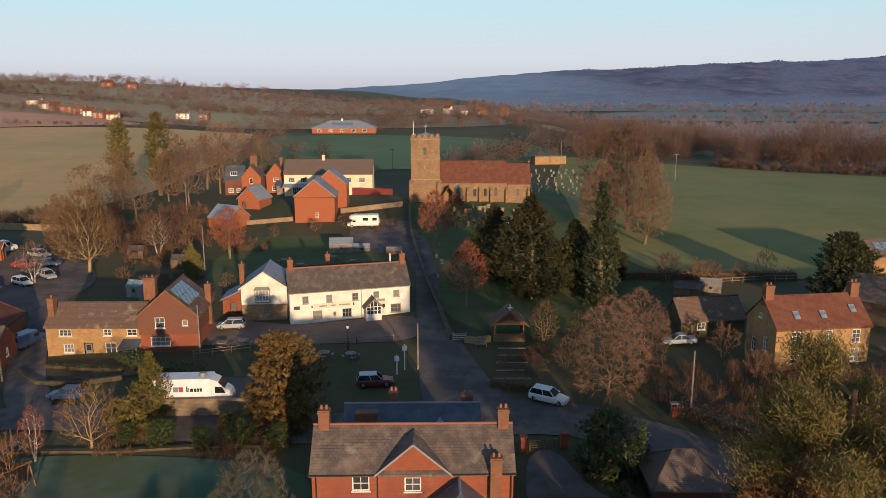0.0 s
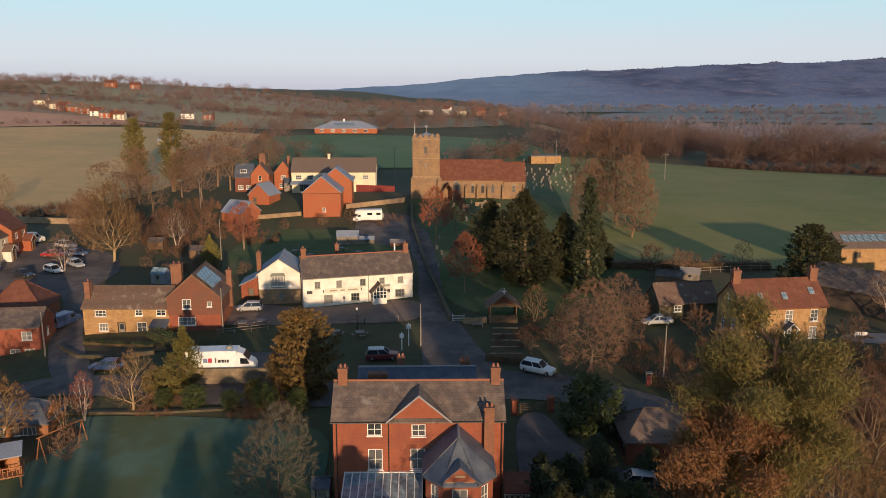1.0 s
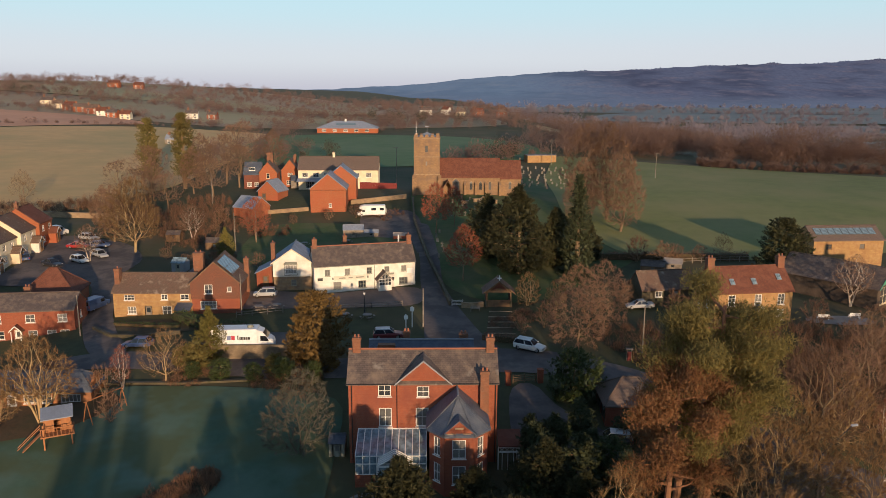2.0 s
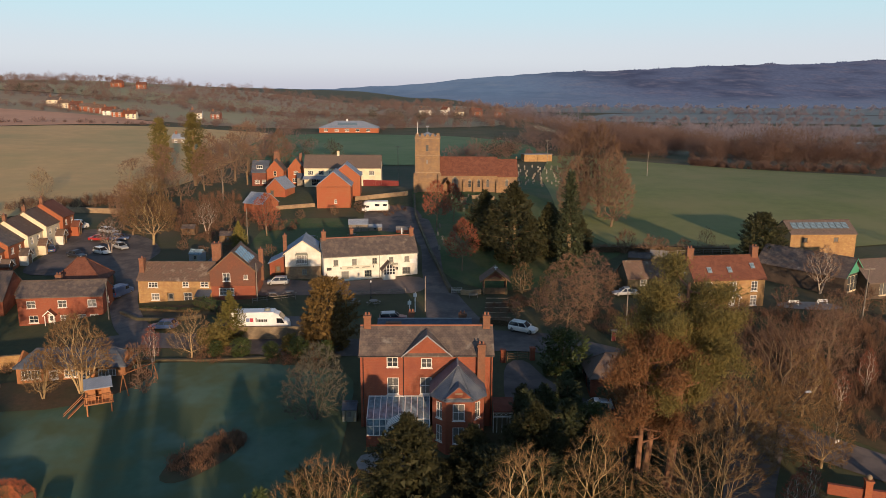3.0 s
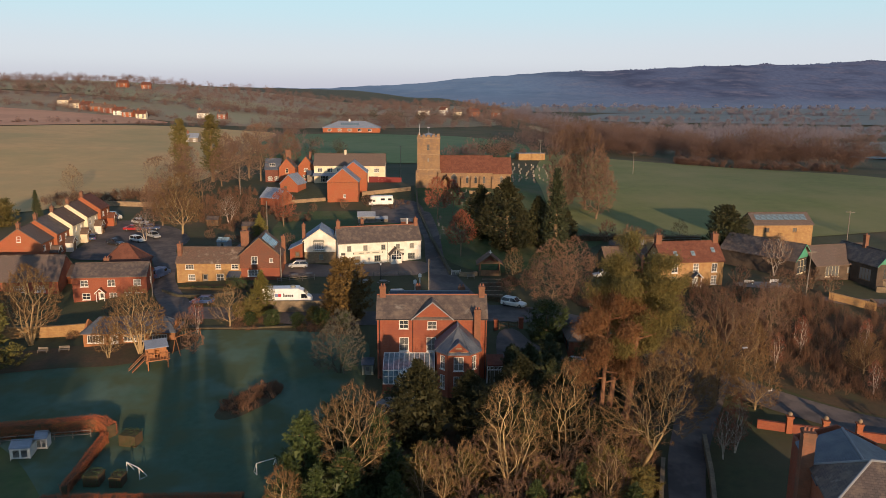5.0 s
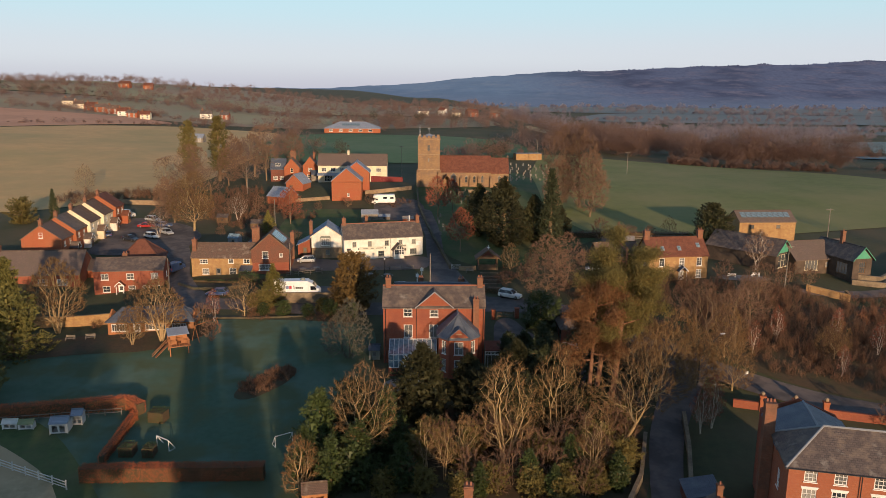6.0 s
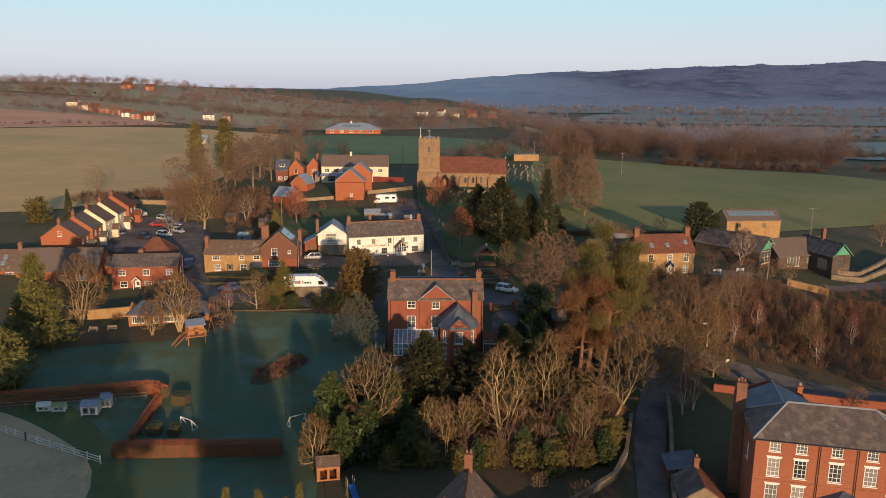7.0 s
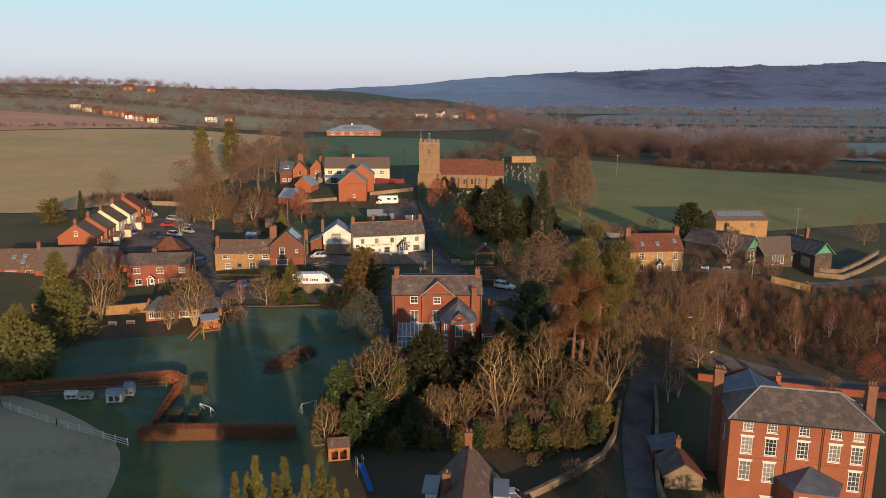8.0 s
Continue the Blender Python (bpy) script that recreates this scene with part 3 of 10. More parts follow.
def window(parent, m, w, h, nx=2, nz=2, material=None, arch=False, glass=None):
    """A window: frame with bars and a sill, and its pane behind. Its origin is the middle of the foot, on the wall's face."""
    material = material or WHITE_PAINT
    key = (round(w, 2), round(h, 2), nx, nz, material.name)
    if key not in FRAMES:
        bm = bmesh.new()
        f, b = min(0.09, w * 0.09), 0.045
        xs = [-w / 2 + f] + [-w / 2 + w * k / nx for k in range(1, nx)] + [w / 2 - f]
        zs = [f] + [h * k / nz for k in range(1, nz)] + [h - f]
        holes = [(xs[i] + (b / 2 if i else 0), xs[i + 1] - (b / 2 if i + 1 < nx else 0), zs[k] + (b / 2 if k else 0), zs[k + 1] - (b / 2 if k + 1 < nz else 0)) for i in range(nx) for k in range(nz)]
        wall_panel(bm, (1, 0, 0), (0, -1, 0), -w / 2, w / 2, 0, h, holes, 0.1, (0, 0.06, 0))
        me = bpy.data.meshes.new("window")
        bm.to_mesh(me)
        bm.free()
        bm = bmesh.new()
        box(bm, -w / 2 + 0.02, w / 2 - 0.02, 0.105, 0.12, 0.02, h - 0.02)
        pm = bpy.data.meshes.new("pane")
        bm.to_mesh(pm)
        bm.free()
        bm = bmesh.new()
        box(bm, -w / 2 - 0.08, w / 2 + 0.08, -0.07, 0.1, -0.09, -0.001)
        sm = bpy.data.meshes.new("sill")
        bm.to_mesh(sm)
        bm.free()
        FRAMES[key] = (me, pm, sm)
    me, pm, sm = FRAMES[key]
    ob = mesh_part("window", me, material, parent, m=m)
    mesh_part("pane", pm, glass or PANE, ob)
    mesh_part("sill", sm, material, ob)
    return ob


def chimney(parent, x, y, z0, z1, w=0.75, d=0.6, pots=2, material=None):
    bm = bmesh.new()
    box(bm, x - w / 2, x + w / 2, y - d / 2, y + d / 2, z0, z1 - 0.3)
    box(bm, x - w / 2 - 0.07, x + w / 2 + 0.07, y - d / 2 - 0.07, y + d / 2 + 0.07, z1 - 0.3, z1 - 0.12)
    box(bm, x - w / 2 - 0.03, x + w / 2 + 0.03, y - d / 2 - 0.03, y + d / 2 + 0.03, z1 - 0.12, z1)
    ob = part("chimney", tidy(bm), CHIMNEY_BRICK if material in (None, BRICK_RED, BRICK_ORANGE) else material, parent)
    for k in range(pots):
        bm = bmesh.new()
        px = x + (k - (pots - 1) / 2) * w / max(1, pots) * 0.95
        tube(bm, (px, y, z1 - 0.02), (px, y, z1 + 0.34), 0.12, 0.095, 8, cap=True)
        part("chimney_pot", bm, POT, ob)
    return ob


def door(parent, m, w, h, material, glazed=True):
    bm = bmesh.new()
    box(bm, -w / 2, w / 2, 0.08, 0.14, 0, h)
    for k in (-1, 1):
        box(bm, k * w / 4 - w * 0.16, k * w / 4 + w * 0.16, 0.06, 0.08, 0.15, h * 0.42)
    box(bm, -w / 2 - 0.1, -w / 2, 0.0, 0.16, 0, h + 0.1)
    box(bm, w / 2, w / 2 + 0.1, 0.0, 0.16, 0, h + 0.1)
    box(bm, -w / 2, w / 2, 0.0, 0.16, h, h + 0.1)
    ob = part("door", bm, material, parent, m=m)
    if glazed:
        bm = bmesh.new()
        box(bm, -w * 0.3, w * 0.3, 0.065, 0.085, h * 0.5, h * 0.9)
        part("pane", bm, PANE, ob)
    bm = bmesh.new()
    tube(bm, (w * 0.38, 0.08, h * 0.47), (w * 0.38, 0.0, h * 0.47), 0.04, 0.04, 6, cap=True)
    part("handle", bm, LEAD, ob)
    return ob


def gable_roof(parent, W, D, H, rise, axis, material, over=0.3, verge=None, ridge=None, thick=0.16, y0=0.0, x0=0.0, name="roof", verge_ends=(True, True)):
    """Two slopes over a W by D plan whose corner is (x0, y0); the ridge runs along axis."""
    half = (D if axis == "x" else W) / 2
    drop = rise / half * over
    bm = bmesh.new()
    if axis == "x":
        a, b, r = x0 - over * 0.6, x0 + W + over * 0.6, y0 + half
        slab(bm, [(a, y0 - over, H - drop + thick), (b, y0 - over, H - drop + thick), (b, r, H + rise + thick), (a, r, H + rise + thick)], thick)
        slab(bm, [(b, y0 + D + over, H - drop + thick), (a, y0 + D + over, H - drop + thick), (a, r, H + rise + thick), (b, r, H + rise + thick)], thick)
        ends = ((a, r, H + rise + thick + 0.02), (b, r, H + rise + thick + 0.02))
    else:
        a, b, r = y0 - over, y0 + D + over * 0.6, x0 + half
        slab(bm, [(x0 - over, b, H - drop + thick), (x0 - over, a, H - drop + thick), (r, a, H + rise + thick), (r, b, H + rise + thick)], thick)
        slab(bm, [(x0 + W + over, a, H - drop + thick), (x0 + W + over, b, H - drop + thick), (r, b, H + rise + thick), (r, a, H + rise + thick)], thick)
        ends = ((r, a, H + rise + thick + 0.02), (r, b, H + rise + thick + 0.02))
        if verge:   # barge boards on the front gable
            bv = bmesh.new()
            for s in (-1, 1):
                e = (r + s * (half + over), a - 0.03, H - drop + 0.02)
                p = (r, a - 0.03, H + rise + 0.02)
                prism(bv, [e, p, (p[0], p[1], p[2] + 0.2), (e[0], e[1], e[2] + 0.2)], (0, 0.05, 0))
            part("barge_board", tidy(bv), verge, parent)
    ob = part(name, tidy(bm), material, parent)
    bm = bmesh.new()
    tube(bm, ends[0], ends[1], 0.11, 0.11, 8, cap=True)
    part("ridge_tiles", bm, ridge or material, ob)
    return ob


def hip_roof(parent, W, D, H, rise, material, over=0.3, ridge=None, inset=None, thick=0.16):
    half = D / 2
    inset = half if inset is None else inset
    o, dz = over, rise / half * over
    c = [(-o, -o, H - dz), (W + o, -o, H - dz), (W + o, D + o, H - dz), (-o, D + o, H - dz)]
    r1, r2 = (inset, half, H + rise), (W - inset, half, H + rise)
    bm = bmesh.new()
    for f in ((c[0], c[1], r2, r1), (c[1], c[2], r2), (c[2], c[3], r1, r2), (c[3], c[0], r1)):
        slab(bm, [(x, y, z + thick) for x, y, z in f], thick)
    ob = part("roof", tidy(bm), material, parent)
    bm = bmesh.new()
    for p, q in ((c[0], r1), (c[1], r2), (c[2], r2), (c[3], r1), (r1, r2)):
        tube(bm, (p[0], p[1], p[2] + thick + 0.02), (q[0], q[1], q[2] + thick + 0.02), 0.11, 0.11, 6, cap=True)
    part("ridge_tiles", bm, ridge or material, ob)
    return ob


def walls(parent, W, D, H, material, front=(), right=(), left=(), back=(), axis="x", rise=0.0, foot=2.5, thick=0.3, x0=0.0, y0=0.0, gables=True, name="wall", wmat=None):
    """Four walls with their openings and, under a gable roof, gable ends. An opening: middle, foot, width, height, panes across, panes up, or 'door'."""
    sides = {"front": ((1, 0, 0), (0, -1, 0), W, (x0, y0, 0), front, 0), "right": ((0, 1, 0), (1, 0, 0), D, (x0 + W, y0, 0), right, 90),
             "back": ((-1, 0, 0), (0, 1, 0), W, (x0 + W, y0 + D, 0), back, 180), "left": ((0, -1, 0), (-1, 0, 0), D, (x0, y0 + D, 0), left, -90)}
    for key, (u, n, length, at, holes, turn) in sides.items():
        bm = bmesh.new()
        a, b = (0.0, length) if key in ("front", "back") else (thick, length - thick)
        cut = [(c - w / 2, c + w / 2, z, z + h) for c, z, w, h, *_ in holes]
        cut = [q for q in cut if q[3] < H - 0.02]
        wall_panel(bm, u, n, a, b, -foot, H, cut, thick, at)
        gabled = gables and rise and ((axis == "x" and key in ("left", "right")) or (axis == "y" and key in ("front", "back")))
        if gabled:
            U, N, A = Vector(u), Vector(n), Vector(at)
            prism(bm, [A + Vector((0, 0, H)), A + U * length + Vector((0, 0, H)), A + U * length / 2 + Vector((0, 0, H + rise))], -N * thick)
        part(name, tidy(bm), material, parent)
        for c, z, w, h, *style in holes:
            p = Vector(at) + Vector(u) * c
            m = pose(p.x, p.y, z, 0, 0, turn)
            if style and style[0] == "door":
                door(parent, m, w, h, style[1] if len(style) > 1 else WHITE_PAINT)
            else:
                if z + h >= H - 0.02:   # in the gable: stands on the wall's face
                    m = m @ pose(0, -0.10, 0)
                nx, nz = style[:2] if len(style) > 1 else (2, 2)
                window(parent, m, w, h, nx, nz, style[2] if len(style) > 2 else wmat)


def skylight(parent, x, y, z, w, h, tilt, turn=0):
    bm = bmesh.new()
    box(bm, -w / 2, w / 2, -h / 2, h / 2, 0, 0.09)
    ob = part("skylight", bm, LEAD, parent, m=pose(x, y, z, tilt, 0, turn))
    bm = bmesh.new()
    box(bm, -w / 2 + 0.07, w / 2 - 0.07, -h / 2 + 0.07, h / 2 - 0.07, 0.09, 0.1)
    part("pane", bm, GLAZING, ob)


def gutter(parent, x0, x1, y, z, pipes=(), material=None, foot=-1.0):
    bm = bmesh.new()
    tube(bm, (x0, y, z), (x1, y, z), 0.06, 0.06, 6, cap=True)
    part("gutter", bm, material or BLACK_PAINT, parent)
    for x in pipes:
        bm = bmesh.new()
        tube(bm, (x, y + 0.2, z), (x, y + 0.2, foot), 0.05, 0.05, 6, cap=True)
        part("drainpipe", bm, material or BLACK_PAINT, parent)


# ---- the brick house with the conservatory ----
def brick_house():
    z = -4.5
    t = thing("brick_house", -10.2, 53.5, z, 1.0, "tall red brick house with a slate roof and white sashes", "house")
    W, D, H, rise = 15.7, 5.8, 9.2, 2.5
    walls(t, W, D, H, BRICK_RED, axis="x", rise=rise,
          front=[(3.8, 7.6, 1.35, 1.25, 2, 2), (7.85, 7.5, 1.3, 1.2, 2, 2), (3.85, 4.2, 1.35, 2.1, 2, 2), (7.75, 4.2, 1.35, 2.1, 2, 2), (5.0, 0.3, 1.6, 2.2, "door", WHITE_PAINT)],
          right=[(2.8, 4.4, 1.1, 1.9, 2, 2)], left=[(2.8, 4.4, 1.1, 1.9, 2, 2)])
    gable_roof(t, W, D, H, rise, "x", SLATE, ridge=POT)
    # cross gable over the middle of the front
    gx, gw, gr = 5.2, 5.4, 2.25
    bm = bmesh.new()
    prism(bm, [(gx, -0.02, H - 0.05), (gx + gw, -0.02, H - 0.05), (gx + gw / 2, -0.02, H + gr)], (0, 0.3, 0))
    part("gable_wall", tidy(bm), BRICK_RED, t)
    bm = bmesh.new()
    slab(bm, [(gx - 0.35, 2.6, H - 0.15), (gx - 0.35, -0.35, H - 0.15), (gx + gw / 2, -0.35, H + gr + 0.2), (gx + gw / 2, 2.7, H + gr + 0.2)], 0.14)
    slab(bm, [(gx + gw + 0.35, -0.35, H - 0.15), (gx + gw + 0.35, 2.6, H - 0.15), (gx + gw / 2, 2.7, H + gr + 0.2), (gx + gw / 2, -0.35, H + gr + 0.2)], 0.14)
    g = part("gable_roof", tidy(bm), SLATE, t)
    bm = bmesh.new()
    for s in (0, 1):
        e = (gx - 0.35 + s * (gw + 0.7), -0.38, H - 0.12)
        prism(bm, [e, (gx + gw / 2, -0.38, H + gr + 0.23), (gx + gw / 2, -0.38, H + gr + 0.05), (e[0], e[1], e[2] - 0.18)], (0, 0.06, 0))
    part("barge_board", tidy(bm), LEAD, g)
    chimney(t, 0.7, D / 2, H + 1.2, H + 4.0, 0.85, 0.8, 2, BRICK_ORANGE)
    chimney(t, W - 0.6, D / 2, H + 1.2, H + 4.0, 0.85, 0.8, 2, BRICK_ORANGE)
    chimney(t, W - 1.4, -0.35, 0, H + 1.4, 0.9, 0.7, 2, BRICK_RED)
    gutter(t, -0.3, gx - 0.3, -0.36, H - 0.1, (0.35,), foot=0)
    gutter(t, gx + gw + 0.3, W + 0.2, -0.36, H - 0.1, (W - 0.2,), foot=0)
    bm = bmesh.new()
    tube(bm, (gx - 0.1, -0.08, H - 0.1), (gx - 0.1, -0.08, 3.8), 0.05, 0.05, 6)
    part("drainpipe", bm, BLACK_PAINT, t)
    # front wing: canted bay end under a hipped roof with a small brick gablet
    x0, ww, hh, rr = 8.5, 5.9, 6.0, 2.7
    plan = [(x0, 0.0), (x0, -4.0), (x0 + 1.5, -5.6), (x0 + ww - 1.5, -5.6), (x0 + ww, -4.0), (x0 + ww, 0.0)]
    for k, ((xa, ya), (xb, yb)) in enumerate(zip(plan, plan[1:])):
        u = Vector((xb - xa, yb - ya, 0))
        length = u.length
        u.normalize()
        n = Vector((u.y, -u.x, 0))
        w = (0.0, 0.95, 1.35, 0.95, 0.0)[k]
        cut = [(length / 2 - w / 2, length / 2 + w / 2, z0, z0 + h) for z0, h in ((0.5, 2.0), (3.3, 2.0))] if w else []
        bm = bmesh.new()
        wall_panel(bm, tuple(u), tuple(n), 0.02, length - 0.02, -2.5, hh, cut, 0.28, (xa, ya, 0))
        part("wing_wall", tidy(bm), BRICK_RED, t)
        for a, b, z0, z1 in cut:
            mid = Vector((xa, ya, 0)) + u * length / 2
            window(t, pose(mid.x, mid.y, z0, 0, 0, math.degrees(math.atan2(u.y, u.x))), w, 2.0, 2, 2)
    o = 0.32
    eave = [(x0 - o, 0.0), (x0 - o, -4.12), (x0 + 1.4, -5.6 - o), (x0 + ww - 1.4, -5.6 - o), (x0 + ww + o, -4.12), (x0 + ww + o, 0.0)]
    cx = x0 + ww / 2
    tops = [(cx, 0.0), (cx, -2.6)]
    bm = bmesh.new()
    lo, hi = hh - 0.2, hh + rr
    slab(bm, [(*eave[0], lo), (*eave[1], lo), (*tops[1], hi), (*tops[0], hi)], 0.14)
    slab(bm, [(*eave[4], lo), (*eave[5], lo), (*tops[0], hi), (*tops[1], hi)], 0.14)
    for k in (1, 2, 3):
        slab(bm, [(*eave[k], lo), (*eave[k + 1], lo), (*tops[1], hi)], 0.14)
    wing = part("wing_roof", tidy(bm), SLATE_BLUE, t)
    bm = bmesh.new()
    for p, q in ((tops[0], tops[1]),):
        tube(bm, (*p, hi + 0.02), (*q, hi + 0.02), 0.11, 0.11, 6, cap=True)
    part("ridge_tiles", bm, LEAD, wing)
    for k in (1, 2, 3, 4):
        bm = bmesh.new()
        tube(bm, (*eave[k], lo + 0.04), (*tops[1], hi + 0.03), 0.07, 0.07, 5, cap=True)
        part("hip_roll", bm, SLATE_BLUE, wing)
    bm = bmesh.new()
    prism(bm, [(cx - 1.5, -5.64, hh - 0.3), (cx + 1.5, -5.64, hh - 0.3), (cx + 1.5, -5.64, hh + 0.05), (cx, -5.64, hh + 1.35), (cx - 1.5, -5.64, hh + 0.05)], (0, 0.3, 0))
    part("gablet_wall", tidy(bm), BRICK_RED, t)
    bm = bmesh.new()
    slab(bm, [(cx - 1.75, -4.2, hh - 0.02), (cx - 1.75, -5.95, hh - 0.02), (cx, -5.95, hh + 1.5), (cx, -4.2, hh + 1.5)], 0.1)
    slab(bm, [(cx + 1.75, -5.95, hh - 0.02), (cx + 1.75, -4.2, hh - 0.02), (cx, -4.2, hh + 1.5), (cx, -5.95, hh + 1.5)], 0.1)
    part("gablet_roof", tidy(bm), SLATE_BLUE, t)
    for dx, dz in ((-0.75, 0.1), (0.75, 0.1), (0.0, 0.72)):   # moulded panels below the gablet
        bm = bmesh.new()
        box(bm, cx + dx - 0.42, cx + dx + 0.42, -5.72, -5.643, hh + dz - 0.25, hh + dz - 0.05)
        part("moulded_panel", bm, STONE, t)
    # glass conservatory on a dwarf wall
    bm = bmesh.new()
    box(bm, 0.9, 1.1, -4.0, -0.02, -1.5, 0.75)
    box(bm, 1.1, 8.3, -4.0, -3.8, -1.5, 0.75)
    part("dwarf_wall", tidy(bm), BRICK_RED, t)
    fr, gl = bmesh.new(), bmesh.new()
    n = 10
    for k in range(n + 1):
        x = 1.0 + 7.2 * k / n
        box(fr, x - 0.05, x + 0.05, -3.95, -3.85, 0.75, 2.8)
        prism(fr, [(x - 0.045, -3.95, 2.8), (x + 0.045, -3.95, 2.8), (x + 0.045, -0.02, 3.95), (x - 0.045, -0.02, 3.95)], (0, 0, 0.12))
    for zz in (0.75, 1.9, 2.75):
        box(fr, 1.0, 8.2, -3.96, -3.84, zz, zz + 0.09)
    for k in range(5):
        y = -3.9 + 0.97 * k
        box(fr, 0.95, 1.05, y - 0.05, y + 0.05, 0.75, 2.8 + 0.29 * k)
    box(fr, 0.95, 8.2, -0.14, -0.02, 3.9, 4.05)
    prism(gl, [(1.0, -3.9, 2.84), (8.2, -3.9, 2.84), (8.2, -0.05, 3.96), (1.0, -0.05, 3.96)], (0, 0, 0.03))
    box(gl, 1.05, 8.15, -3.91, -3.89, 0.8, 2.8)
    prism(gl, [(0.99, -3.9, 0.8), (0.99, -0.05, 0.8), (0.99, -0.05, 3.9), (0.99, -3.9, 2.8)], (0.02, 0, 0))
    cons = part("conservatory_frame", fr, WHITE_PAINT, t, "white glazing bars")
    part("glazing", tidy(gl), GLAZING, cons)
    # its little gabled porch
    bm = bmesh.new()
    px, pw, py = 3.4, 3.2, -5.6
    for x in (px, px + pw / 2 - 0.45, px + pw / 2 + 0.45, px + pw):
        box(bm, x - 0.06, x + 0.06, py - 0.06, py + 0.06, -1.0, 2.5)
    for y in (py + 0.85, -3.96):
        for x in (px, px + pw):
            box(bm, x - 0.05, x + 0.05, y - 0.05, y + 0.05, -1.0, 2.5)
    for k in range(5):
        y = py + (1.7 * k) / 4
        for s in (0, 1):
            e = px - 0.1 + s * (pw + 0.2)
            prism(bm, [(e, y - 0.05, 2.5), (e, y + 0.05, 2.5), (px + pw / 2, y + 0.05, 3.5), (px + pw / 2, y - 0.05, 3.5)], (0, 0, 0.1))
    box(bm, px - 0.1, px + pw + 0.1, py - 0.08, py + 0.06, 2.45, 2.6)
    box(bm, px, px + pw, py - 0.05, py + 0.05, -1.0, 0.3)
    pb = part("conservatory_porch", tidy(bm), WHITE_PAINT, t, "white glazing bars")
    bm = bmesh.new()
    for s in (0, 1):
        e = px + s * pw
        prism(bm, [(e, py, 2.52), (e, -3.9, 2.52), (px + pw / 2, -3.9, 3.5), (px + pw / 2, py, 3.5)], (0, 0, 0.03))
    box(bm, px + 0.05, px + pw - 0.05, py - 0.01, py + 0.01, 0.3, 2.45)
    part("glazing", tidy(bm), GLAZING, pb)
    # white lattice porch on the side
    bm = bmesh.new()
    sx = W + 0.1
    box(bm, sx, sx + 2.3, -1.27, -1.13, 2.3, 2.45)
    sp = part("side_porch", tidy(bm), WHITE_PAINT, t, "white lattice porch")
    bm = bmesh.new()
    box(bm, sx, sx + 2.3, -1.27, -1.13, 1.75, 1.85)
    part("rail", tidy(bm), WHITE_PAINT, sp)
    for x, y in ((sx + 2.2, -1.2), (sx + 2.2, 0.6), (sx, -1.2)):
        bm = bmesh.new()
        box(bm, x - 0.06, x + 0.06, y - 0.06, y + 0.06, -0.5, 2.296)
        part("post", bm, WHITE_PAINT, sp)
    for k in range(4):
        xa = sx + 0.1 + k * 0.55
        for e in (0, 1):
            bm = bmesh.new()
            prism(bm, [(xa, -1.24 + 0.03 * e, 1.85 + e * 0.45), (xa + 0.06, -1.24 + 0.03 * e, 1.85 + e * 0.45), (xa + 0.55, -1.24 + 0.03 * e, 2.3 - e * 0.45), (xa + 0.49, -1.24 + 0.03 * e, 2.3 - e * 0.45)], (0, 0.025, 0))
            part("lattice_bar", tidy(bm), WHITE_PAINT, sp)
    for k in range(3):
        bm = bmesh.new()
        box(bm, sx + 0.4 + 0.6 * k, sx + 0.46 + 0.6 * k, -1.24, -1.16, -0.2, 1.746)
        part("baluster", bm, WHITE_PAINT, sp)
    bm = bmesh.new()
    slab(bm, [(sx, -1.5, 2.6), (sx + 2.5, -1.5, 2.6), (sx + 2.5, 1.2, 3.3), (sx, 1.2, 3.3)], 0.12)
    part("porch_roof", tidy(bm), TILE_RED, sp)
    # lower rear range
    walls(t, 12.0, 9.5, 7.2, BRICK_DARK, x0=1.6, y0=D + 0.02, axis="x", rise=3.0, right=[(3, 4, 1, 1.8, 2, 2)])
    gable_roof(t, 12.0, 9.5, 7.2, 3.0, "x", SLATE_BLUE, x0=1.6, y0=D + 0.02, ridge=LEAD, name="rear_roof")
    for gx2 in (2.2, 8.2):
        bm = bmesh.new()
        slab(bm, [(gx2 - 0.2, 10.0, 7.6), (gx2 - 0.2, 5.9, 7.6), (gx2 + 1.9, 5.9, 9.6), (gx2 + 1.9, 10.0, 9.6)], 0.12)
        slab(bm, [(gx2 + 4.0, 5.9, 7.6), (gx2 + 4.0, 10.0, 7.6), (gx2 + 1.9, 10.0, 9.6), (gx2 + 1.9, 5.9, 9.6)], 0.12)
        part("valley_roof", tidy(bm), SLATE_FROST, t)
    chimney(t, 3.6, 8.2, 6, 10.6, 1.9, 0.8, 0, BRICK_RED)
    chimney(t, 5.8, 12.5, 6, 10.8, 0.8, 0.7, 2, BRICK_RED)
    chimney(t, 12.6, 11.0, 6, 11.0, 1.0, 0.8, 2, BRICK_ORANGE)


def garage_hipped():
    z = ground_z(20, 64)
    t = thing("garage", 18.9, 61.5, z, -1, "dark brick double garage with a worn hipped tile roof", "garage")
    walls(t, 6.6, 6.0, 2.4, BRICK_RED, left=[(1.6, 0, 2.3, 2.1, "door", BLACK_PAINT), (4.4, 0, 2.3, 2.1, "door", BLACK_PAINT)], gables=False)
    hip_roof(t, 6.6, 6.0, 2.4, 2.2, TILE_GREY, inset=2.4)


